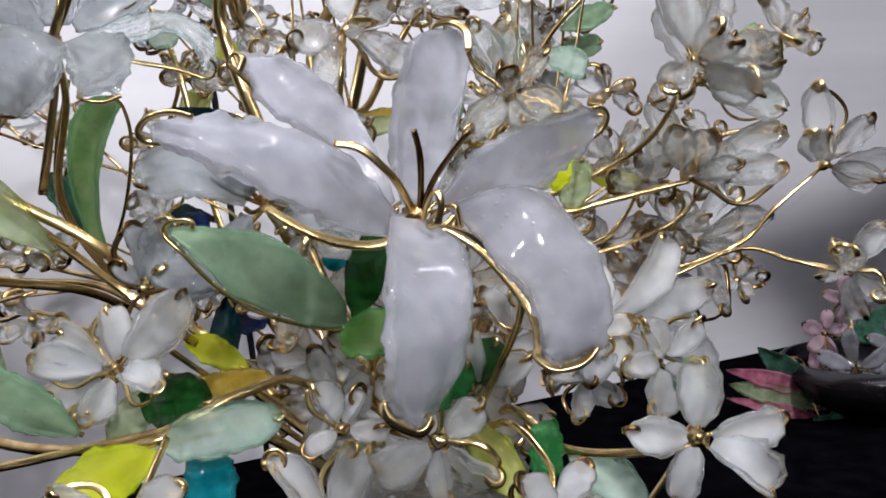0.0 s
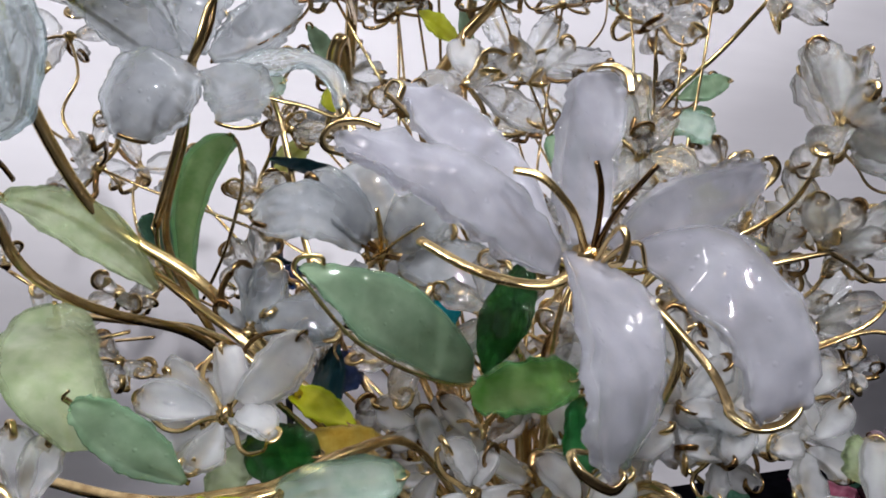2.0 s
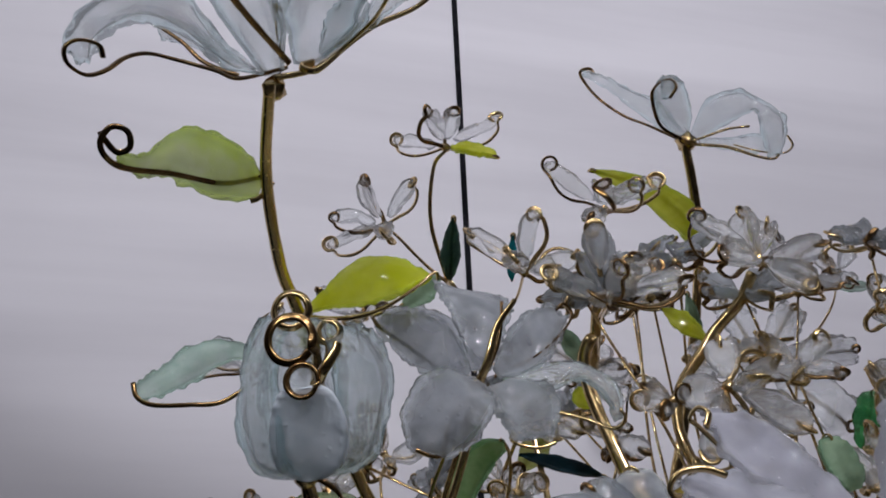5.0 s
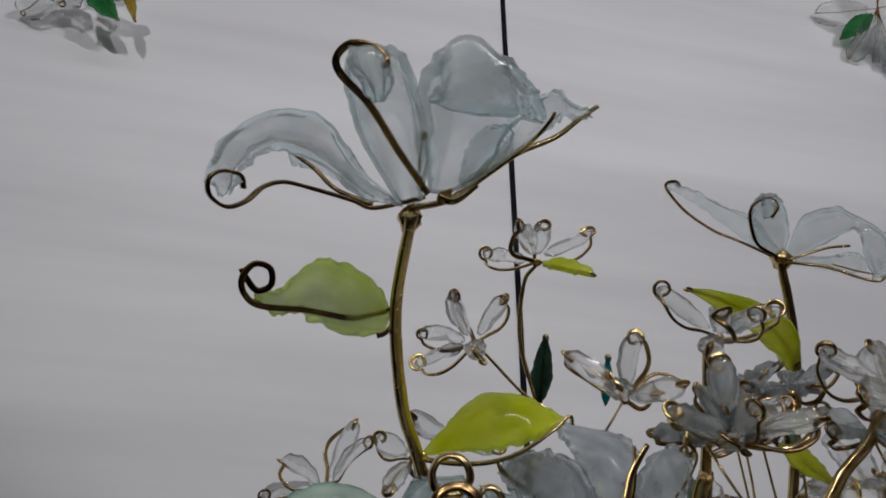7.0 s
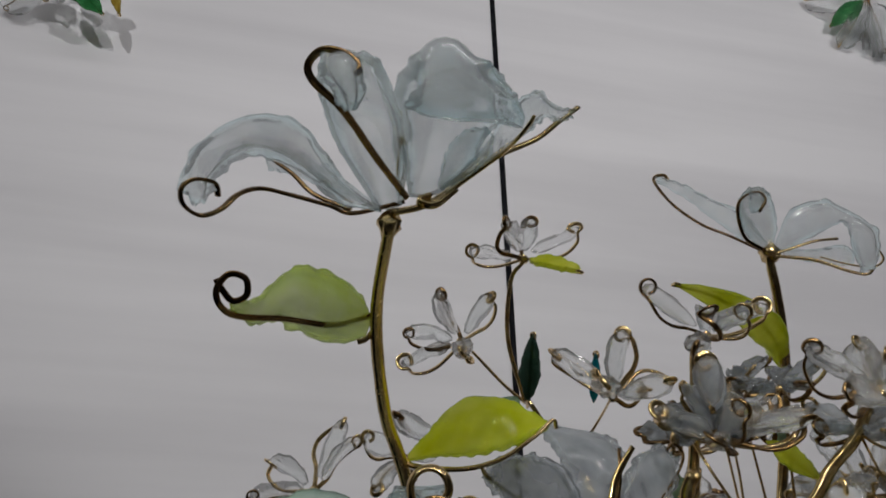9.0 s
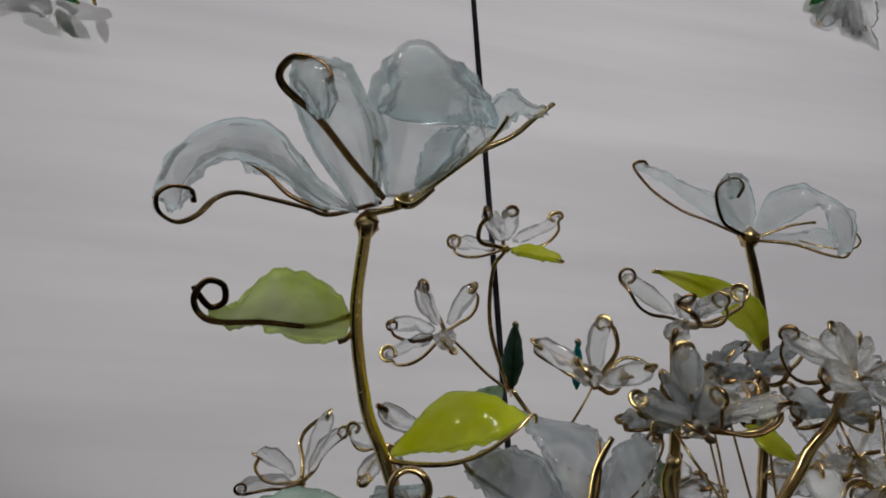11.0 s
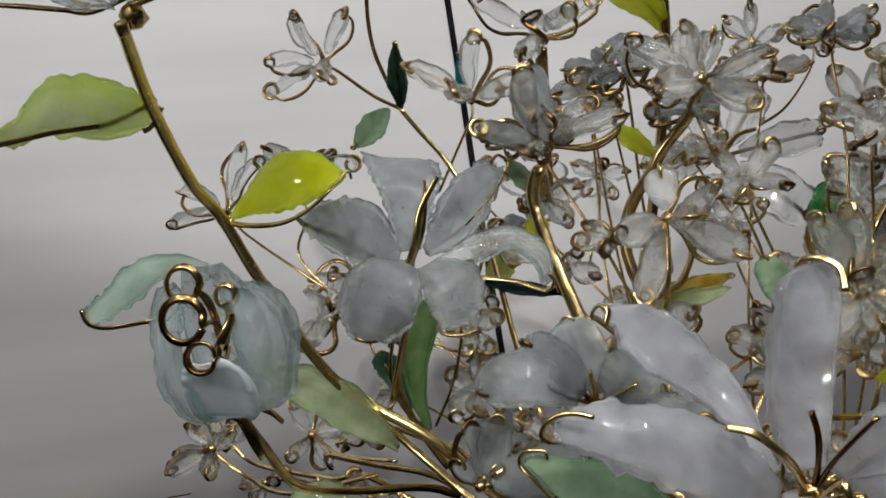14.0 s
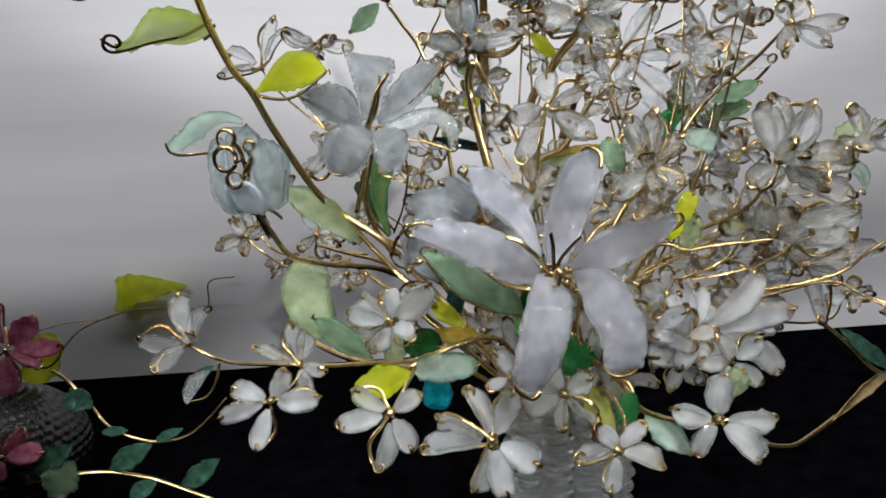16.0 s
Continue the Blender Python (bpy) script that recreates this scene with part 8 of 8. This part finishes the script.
flower("glass_blossom", "frosted white glass blossom bound with brass wire", (0.1212, 0.4141, 0.2469), (-0.01, -0.99, 0.14), "opal",
       [(0.1226, 0.4180, 0.2615), (0.1374, 0.4140, 0.2504), (0.1301, 0.4070, 0.2331), (0.1098, 0.4022, 0.2396), (0.1095, 0.4103, 0.2516)], 0.0110, stem_r=0.0008, stem=[(0.0904, 0.3965, 0.2256), (0.0166, 0.3573, 0.1885)])
flower("glass_blossom", "small clear glass blossom with looped brass wire petals", (0.1397, 0.3964, 0.2319), (-0.04, -0.98, 0.17), "clear",
       [(0.1493, 0.3975, 0.2188), (0.1280, 0.3883, 0.2223), (0.1269, 0.3850, 0.2395), (0.1400, 0.3959, 0.2438), (0.1548, 0.3948, 0.2362)], 0.0110, stem_r=0.0008, stem=[(0.1041, 0.3757, 0.2062), (-0.0009, 0.3499, 0.1885)])
flower("glass_blossom", "small clear glass blossom with looped brass wire petals", (0.0696, 0.3947, 0.2073), (0.08, -0.97, 0.21), "clear",
       [(0.0670, 0.3902, 0.1968), (0.0521, 0.3779, 0.2094), (0.0625, 0.3947, 0.2204), (0.0809, 0.3953, 0.2183), (0.0811, 0.4001, 0.1998)], 0.0110, stem_r=0.0008, stem=[(0.0452, 0.3804, 0.1886), (0.0072, 0.3512, 0.1792)])
flower("glass_blossom", "frosted white glass blossom bound with brass wire", (0.1100, 0.4076, 0.1893), (0.01, -0.97, 0.24), "frost",
       [(0.0894, 0.4009, 0.1928), (0.1074, 0.4024, 0.2052), (0.1274, 0.4181, 0.1939), (0.1204, 0.4130, 0.1789), (0.1025, 0.3969, 0.1754)], 0.0110, stem_r=0.0008, stem=[(0.0724, 0.3866, 0.1657), (0.0080, 0.3529, 0.1853)])
flower("glass_blossom", "small clear glass blossom with looped brass wire petals", (0.0231, 0.4289, 0.2491), (0.16, -0.98, 0.13), "opal",
       [(0.0359, 0.4344, 0.2348), (0.0160, 0.4199, 0.2418), (0.0076, 0.4095, 0.2554), (0.0235, 0.4185, 0.2663), (0.0414, 0.4283, 0.2566)], 0.0110, stem_r=0.0008, stem=[(-0.0221, 0.4026, 0.2165), (0.0180, 0.3575, 0.1870)])
flower("glass_blossom", "small clear glass blossom with looped brass wire petals", (0.1510, 0.4491, 0.2482), (-0.06, -0.99, 0.13), "clear",
       [(0.1615, 0.4529, 0.2554), (0.1653, 0.4566, 0.2401), (0.1483, 0.4315, 0.2389), (0.1315, 0.4440, 0.2471), (0.1416, 0.4488, 0.2645)], 0.0110, stem_r=0.0008, stem=[(0.1111, 0.4301, 0.2379), (0.0255, 0.3622, 0.1939)])
flower("glass_blossom", "frosted white glass blossom bound with brass wire", (0.0569, 0.3528, 0.1923), (0.11, -0.96, 0.26), "opal",
       [(0.0662, 0.3443, 0.1812), (0.0459, 0.3371, 0.1821), (0.0433, 0.3419, 0.1986), (0.0573, 0.3554, 0.2077), (0.0742, 0.3577, 0.1962)], 0.0110, stem_r=0.0008, stem=[(0.0389, 0.3411, 0.1735), (0.0216, 0.3599, 0.1912)])
flower("glass_blossom", "small clear glass blossom with looped brass wire petals", (0.1665, 0.4605, 0.1715), (-0.08, -0.97, 0.25), "frost",
       [(0.1713, 0.4601, 0.1606), (0.1494, 0.4405, 0.1684), (0.1531, 0.4590, 0.1797), (0.1706, 0.4593, 0.1830), (0.1817, 0.4593, 0.1721)], 0.0110, stem_r=0.0008, stem=[(0.1393, 0.4449, 0.1526), (-0.0108, 0.3461, 0.1900)])
flower("glass_blossom", "small clear glass blossom with looped brass wire petals", (0.0217, 0.3941, 0.1953), (0.17, -0.96, 0.23), "opal",
       [(0.0092, 0.3909, 0.1897), (0.0068, 0.3910, 0.2091), (0.0298, 0.3926, 0.2129), (0.0402, 0.3949, 0.1937), (0.0244, 0.3903, 0.1832)], 0.0110, stem_r=0.0008, stem=[(-0.0163, 0.3748, 0.1802), (0.0009, 0.3518, 0.1934)])
# things beside and behind the arrangement
VASE = (-0.0003, 0.3279, -0.0500)
POT = (-0.5786, 0.3717, -0.0176)
leaf("lime green glass leaf near the wall on bent brass wire", (-0.6818, 0.6360, 0.0668), (-0.5968, 0.6738, 0.0765), (0.30, -0.81, 0.51), "lime", 0.0520, profile='wedge', hooked=False, teeth=0.05)
stem("bent brass wire near the wall", [(-0.6961, 0.5161, 0.0526), (-0.6752, 0.5478, 0.0562), (-0.6621, 0.6066, 0.0474), (-0.6580, 0.6439, 0.0579), (-0.6278, 0.6609, 0.0771)], 0.0010, 0.0007, "brass")
stem("bent brass wire near the wall", [(-0.6832, 0.5365, 0.0208), (-0.6715, 0.5688, 0.0444), (-0.6396, 0.6285, 0.0534), (-0.5747, 0.6759, 0.0450), (-0.5694, 0.6860, 0.0798), (-0.5386, 0.7002, 0.0858)], 0.0012, 0.0010, "dark_brass")
flower("pink_flower", "pink glass flower above a dark pot", (-0.5680, 0.3776, 0.0879), (0.77, -0.59, 0.27), "pink",
       [(-0.5173, 0.3990, 0.0885), (-0.5785, 0.3871, 0.1301), (-0.5508, 0.4002, 0.1170), (-0.5558, 0.3669, 0.0468), (-0.5934, 0.3672, 0.0889), (-0.5285, 0.3800, 0.0738)], 0.0220, group='pink flowers over the dark pot', stem_r=0.0012, stem=[(-0.5615, 0.3731, 0.0554), (-0.5709, 0.3697, 0.0085)])
flower("pink_flower", "pink glass flower low before the dark pot", (-0.5160, 0.3160, 0.0121), (0.75, -0.55, 0.37), "pink",
       [(-0.4810, 0.3315, 0.0157), (-0.5186, 0.3145, -0.0096), (-0.5381, 0.3195, 0.0293), (-0.5017, 0.3315, 0.0346)], 0.0220, group='pink flowers over the dark pot', stem_r=0.0012, stem=[(-0.5509, 0.3260, -0.0264)])
leaf("lime glass leaf above the dark pot", (-0.5581, 0.3949, 0.0476), (-0.5446, 0.4115, 0.0966), (0.74, -0.61, 0.28), "lime", 0.0350, profile='oval', hooked=False)
leaf("dark green glass leaf on a trailing brass wire", (-0.4956, 0.3310, -0.0085), (-0.4635, 0.3504, 0.0178), (0.71, -0.58, 0.39), "emerald2", 0.0220, profile='leaf', hooked=False)
leaf("dark green glass leaf on a trailing brass wire", (-0.4804, 0.3327, -0.0292), (-0.4628, 0.3473, 0.0027), (0.70, -0.58, 0.41), "jade", 0.0340, profile='leaf', hooked=False)
leaf("dark green glass leaf on a trailing brass wire", (-0.4316, 0.3584, -0.0061), (-0.3970, 0.3776, 0.0151), (0.66, -0.64, 0.40), "emerald2", 0.0220, profile='leaf', hooked=False)
leaf("dark green glass leaf on a trailing brass wire", (-0.3691, 0.3804, -0.0247), (-0.3403, 0.3978, -0.0007), (0.60, -0.68, 0.43), "emerald2", 0.0200, profile='leaf', hooked=False)
leaf("dark green glass leaf on a trailing brass wire", (-0.4139, 0.3600, -0.0319), (-0.3917, 0.3723, -0.0187), (0.64, -0.63, 0.43), "emerald2", 0.0180, profile='leaf', hooked=False)
leaf("dark green glass leaf on a trailing brass wire", (-0.4725, 0.3562, 0.0609), (-0.4483, 0.3639, 0.0498), (0.71, -0.62, 0.33), "emerald2", 0.0240, profile='leaf', hooked=False)
leaf("dark green glass leaf on a trailing brass wire", (-0.4402, 0.3622, 0.0269), (-0.4174, 0.3718, 0.0275), (0.68, -0.64, 0.37), "emerald2", 0.0100, profile='leaf', hooked=False)
leaf("dark green glass leaf on a trailing brass wire", (-0.3947, 0.3791, 0.0175), (-0.3714, 0.3911, 0.0276), (0.63, -0.67, 0.38), "emerald2", 0.0100, profile='leaf', hooked=False)
leaf("dark green glass leaf on a trailing brass wire", (-0.3662, 0.4030, 0.0706), (-0.3486, 0.4129, 0.0819), (0.61, -0.72, 0.32), "emerald2", 0.0100, profile='leaf', hooked=False)
stem("trailing brass wire with leaves", [(-0.5131, 0.3315, -0.0229), (-0.4718, 0.3406, -0.0105), (-0.4339, 0.3568, -0.0090), (-0.4004, 0.3695, -0.0149), (-0.3715, 0.3792, -0.0256), (-0.3231, 0.3949, -0.0456)], 0.0016, 0.0012, "brass")
stem("trailing brass wire with leaves", [(-0.5101, 0.3767, 0.0740), (-0.4867, 0.3737, 0.0664), (-0.4585, 0.3701, 0.0472), (-0.4308, 0.3666, 0.0290), (-0.3970, 0.3779, 0.0166), (-0.3687, 0.3907, 0.0205), (-0.3504, 0.4018, 0.0358), (-0.3369, 0.4112, 0.0528)], 0.0016, 0.0007, "brass")
stem("flat twisted brass ribbon reaching out", [(0.0853, 0.6319, -0.0200), (0.1138, 0.6519, -0.0350), (0.1427, 0.6743, -0.0440), (0.1647, 0.7118, -0.0440), (0.1880, 0.7544, -0.0400)], 0.0018, 0.0028, "gold")
leaf("leaf-shaped brass ribbon with a gold pattern", (0.1841, 0.7440, -0.0400), (0.2556, 0.9121, -0.0360), (-0.10, -0.93, 0.35), "gold", 0.0140, hooked=False, thick=0.002)
stem("thin brass ribbon stem", [(0.1761, 0.8777, 0.0272), (0.2054, 0.8841, 0.0008), (0.2349, 0.8895, -0.0301), (0.2572, 0.8965, -0.0410)], 0.0026, 0.0034, "gold")
leaf("long dark green glass leaf beside a brass ribbon", (0.2568, 0.8985, -0.0310), (0.1951, 0.8844, 0.0211), (-0.10, -0.95, 0.30), "emerald2", 0.0200, hooked=False)
flower("star_flower", "small white glass star flower in the pink arrangement", (0.4236, 0.9021, 0.0020), (-0.39, -0.89, 0.23), "milk",
       [(0.4628, 0.8988, -0.0180), (0.4239, 0.8949, -0.0427), (0.3829, 0.8942, -0.0216), (0.3802, 0.8974, 0.0248), (0.4191, 0.9013, 0.0495), (0.4601, 0.9021, 0.0284)], 0.0200, group='star flowers of the pink arrangement', loop=0.003, wire=0.001, stem_r=0.0015, stem=[(0.4208, 0.8993, -0.0349), (0.4225, 0.8919, -0.1373)])
flower("star_flower", "small white glass star flower in the pink arrangement", (0.4714, 0.9061, 0.0199), (-0.43, -0.88, 0.21), "milk",
       [(0.5022, 0.9026, 0.0042), (0.4710, 0.8995, -0.0156), (0.4383, 0.8989, 0.0012), (0.4362, 0.9015, 0.0383), (0.4673, 0.9046, 0.0581), (0.5000, 0.9052, 0.0413)], 0.0200, group='star flowers of the pink arrangement', loop=0.003, wire=0.001, stem_r=0.0015, stem=[(0.4687, 0.9033, -0.0170), (0.4225, 0.8919, -0.1373)])
flower("star_flower", "small white glass star flower in the pink arrangement", (0.4554, 0.9017, -0.0284), (-0.42, -0.87, 0.26), "milk",
       [(0.4862, 0.8982, -0.0439), (0.4551, 0.8951, -0.0637), (0.4224, 0.8945, -0.0469), (0.4202, 0.8971, -0.0098), (0.4513, 0.9002, 0.0100), (0.4840, 0.9008, -0.0068)], 0.0200, group='star flowers of the pink arrangement', loop=0.003, wire=0.001, stem_r=0.0015, stem=[(0.4527, 0.8989, -0.0653), (0.4225, 0.8919, -0.1373)])
flower("pink_flower", "pale pink glass flower in the far arrangement", (0.4050, 0.9339, 0.0383), (-0.37, -0.91, 0.19), "rose",
       [(0.3839, 0.9284, 0.0207), (0.3798, 0.9305, 0.0517), (0.4083, 0.9330, 0.0654), (0.4302, 0.9326, 0.0426), (0.4154, 0.9298, 0.0150)], 0.0180, group='pink flowers of the far arrangement', loop=0.002, stem_r=0.0012, stem=[(0.3956, 0.9005, 0.0011), (0.4286, 0.8923, -0.1377)])
flower("pink_flower", "pale pink glass flower in the far arrangement", (0.4334, 0.9381, 0.0745), (-0.39, -0.91, 0.16), "rose",
       [(0.4310, 0.9371, 0.1038), (0.4590, 0.9373, 0.0850), (0.4495, 0.9344, 0.0526), (0.4156, 0.9324, 0.0514), (0.4039, 0.9341, 0.0836)], 0.0180, group='pink flowers of the far arrangement', loop=0.002, stem_r=0.0012, stem=[(0.4230, 0.9046, 0.0361), (0.4286, 0.8923, -0.1377)])
flower("pink_flower", "pale pink glass flower in the far arrangement", (0.3884, 0.9293, -0.0116), (-0.35, -0.90, 0.24), "rose",
       [(0.3999, 0.9244, -0.0463), (0.3567, 0.9229, -0.0340), (0.3556, 0.9261, 0.0108), (0.3977, 0.9296, 0.0260), (0.4251, 0.9285, -0.0093)], 0.0180, group='pink flowers of the far arrangement', loop=0.002, stem_r=0.0012, stem=[(0.3796, 0.8961, -0.0472), (0.4286, 0.8923, -0.1377)])
flower("pink_flower", "pale pink glass flower in the far arrangement", (0.4066, 0.9293, -0.0259), (-0.37, -0.90, 0.25), "rose",
       [(0.4365, 0.9285, -0.0185), (0.4206, 0.9251, -0.0524), (0.3832, 0.9234, -0.0476), (0.3763, 0.9257, -0.0113), (0.4090, 0.9288, 0.0066)], 0.0180, group='pink flowers of the far arrangement', loop=0.002, stem_r=0.0012, stem=[(0.3972, 0.8961, -0.0609), (0.4286, 0.8923, -0.1377)])
leaf("long glass leaf of the pink arrangement", (0.3836, 0.9183, -0.0216), (0.2817, 0.8951, 0.0132), (-0.31, -0.92, 0.24), "pink", 0.0220, hooked=False)
leaf("long glass leaf of the pink arrangement", (0.3821, 0.9168, -0.0405), (0.2837, 0.8941, -0.0025), (-0.31, -0.91, 0.26), "sage", 0.0300, hooked=False)
leaf("long glass leaf of the pink arrangement", (0.3875, 0.9162, -0.0535), (0.2794, 0.8928, -0.0176), (-0.31, -0.91, 0.27), "pink", 0.0160, hooked=False)
leaf("long glass leaf of the pink arrangement", (0.3772, 0.9180, -0.0211), (0.3175, 0.8987, 0.0351), (-0.32, -0.92, 0.23), "emerald2", 0.0340, hooked=False)
leaf("long glass leaf of the pink arrangement", (0.4298, 0.9164, -0.0822), (0.3734, 0.8958, -0.0467), (-0.37, -0.88, 0.29), "emerald2", 0.0500, hooked=False)
leaf("long glass leaf of the pink arrangement", (0.4541, 0.9167, -0.0968), (0.3926, 0.8914, -0.1225), (-0.38, -0.86, 0.33), "emerald2", 0.0500, hooked=False)
leaf("long glass leaf of the pink arrangement", (0.4704, 0.9212, -0.0474), (0.4266, 0.8962, -0.0818), (-0.40, -0.87, 0.29), "green", 0.0500, hooked=False)
leaf("long glass leaf of the pink arrangement", (0.4906, 0.9296, 0.0524), (0.4169, 0.9043, 0.0366), (-0.42, -0.89, 0.19), "emerald2", 0.0400, hooked=False)
FAR_POT = (0.4587, 0.9318, -0.1685)
flower("hanging_flower", "clear glass flower hanging high near the wall", (-0.7416, 0.5613, 0.9796), (0.30, -0.51, -0.81), "clear",
       [(-0.8188, 0.5730, 0.9358), (-0.7684, 0.5783, 0.9432), (-0.6725, 0.5930, 0.9583), (-0.7753, 0.5238, 1.0323), (-0.6880, 0.5547, 1.0338)], 0.0430, group='flowers hanging near the wall', profile='lily', stem=[(-0.7239, 0.5411, 1.0283), (-0.7115, 0.5131, 1.0888)])
leaf("green glass leaf of a hanging flower", (-0.7270, 0.5671, 0.9547), (-0.6940, 0.5955, 0.9191), (0.57, -0.53, -0.62), "green", 0.0270, loop=0.004)
leaf("amber glass leaf of a hanging flower", (-0.6814, 0.5766, 0.9624), (-0.6748, 0.6017, 0.9181), (0.55, -0.55, -0.63), "olive", 0.0140, loop=0.003)
# the first three petals, long and low, stand in for shadows on the wall
flower("hanging_flower", "clear glass flower hanging high near the wall", (0.2661, 1.1084, 1.1963), (0.30, -0.51, -0.81), "clear",
       [(0.2292, 1.2257, 1.1066), (0.2553, 1.2634, 1.0423), (0.3002, 1.3001, 0.9910), (0.1747, 1.1032, 1.2020), (0.2137, 1.1291, 1.1220), (0.2825, 1.1519, 1.1140), (0.3475, 1.1192, 1.2212), (0.2716, 1.0748, 1.2947)], 0.0450, group='flowers hanging near the wall', profile='lily', stem=[(0.2836, 1.0782, 1.2704), (0.3059, 1.0298, 1.3857)])
leaf("green glass leaf of a hanging flower", (0.2564, 1.1097, 1.1880), (0.2041, 1.1128, 1.1508), (-0.27, -0.76, -0.59), "green", 0.0300, loop=0.004)
stem("thin brass twig of a hanging flower", [(0.3704, 1.1947, 1.1222), (0.3409, 1.2177, 1.0563), (0.3040, 1.2153, 1.0397), (0.2778, 1.2256, 1.0026)], 0.0030, 0.0014, "brass")



def lathe(profile, lobes=0, depth=0.0, around=64, wall=0.0):
    """A turned body from (radius, height) pairs, with vertical lobes; wall: thickness of a hollow vessel."""
    bm = bmesh.new()
    rings = []
    full = list(profile)
    if wall:
        full += [(max(0.004, r - wall), z if k else z + wall) for k, (r, z) in reversed(list(enumerate(profile)))]
    for r, z in full:
        ring = []
        for k in range(around):
            a = 2 * math.pi * k / around
            q = r * (1 + depth * math.cos(lobes * a))
            ring.append(bm.verts.new((q * math.cos(a), q * math.sin(a), z)))
        rings.append(ring)
    for a, b in zip(rings, rings[1:]):
        for k in range(around):
            bm.faces.new((a[k], a[(k + 1) % around], b[(k + 1) % around], b[k]))
    bm.faces.new(rings[0][::-1])
    bm.faces.new(rings[-1])
    bmesh.ops.recalc_face_normals(bm, faces=bm.faces)
    return bm


# black steel rod that stands behind the arrangement
line = [Vector((-0.2350, 0.8940, -0.05)) + Vector((-0.0439, -0.0233, 1.0)) * (0.1 * k) for k in range(21)]
rod = part("steel_rod", tube(bmesh.new(), line, 0.0028, 0.0028, 12, 1.0), "rod")
tagged(rod, "thin straight black steel rod hanging down the wall behind the flowers", "rod")

# crystal vase: a ring of rippled crystal columns on a round foot
vase = empty("crystal_vase", VASE, "clear vase of rippled crystal columns holding the wire stems", "vase")
steps = 160


def column(seed):
    outline = [(0.0080 + 0.0013 * math.sin(k * 0.72 + seed * 2.1) + 0.0004 * math.sin(k * 0.31 + seed), 0.180 * k / steps + 0.008) for k in range(steps + 1)]
    bm = lathe(outline, 0, 0, 18)
    for v in bm.verts:
        v.co += noise.noise_vector(v.co * 130 + Vector((seed * 5, 0, 0))) * 0.0002
    return bm


for k in range(11):
    a = 2 * math.pi * (k + 0.3) / 11
    col = part("column", column(k), "vase", vase)
    col.matrix_world = Matrix.Translation(Vector(VASE) + Vector((0.0330 * math.cos(a), 0.0330 * math.sin(a), 0)))
foot = part("vase_foot", lathe([(0.046, 0.0), (0.048, 0.003), (0.047, 0.007), (0.036, 0.010)], 0, 0, 48), "vase", vase)
foot.matrix_world = Matrix.Translation(VASE)

# dark hammered pot beside the arrangement
pot = empty("clay_pot", POT, "round dark glazed pot with a hammered surface", "pot")
bm = bmesh.new()
bmesh.ops.create_uvsphere(bm, u_segments=200, v_segments=130, radius=0.078)
for v in bm.verts:
    d = v.co.normalized()
    a, b = math.atan2(d.y, d.x), math.asin(max(-1, min(1, d.z)))
    v.co *= 1 + 0.022 * abs(math.sin(b * 26)) * abs(math.sin(a * 20 + (math.floor(b * 26 / math.pi) % 2) * 1.57))
    v.co.z *= 0.85
ball = part("pot_body", bm, "pot", pot)
ball.matrix_world = Matrix.Translation(POT)
base = part("pot_foot", lathe([(0.05, -0.05 - POT[2]), (0.045, -0.04 - POT[2]), (0.03, -0.06)], 0, 0, 40), "pot", pot)
base.matrix_world = Matrix.Translation(POT)

far_pot = empty("dark_bowl", (FAR_POT[0], FAR_POT[1], -0.05), "dark round bowl under the pink glass arrangement", "bowl")
bowl = part("bowl_body", lathe([(0.05, 0.0), (0.09, 0.02), (0.11, 0.05), (0.10, 0.06)], 0, 0, 56, 0.006), "pot", far_pot)
bowl.matrix_world = Matrix.Translation((FAR_POT[0], FAR_POT[1], -0.05))
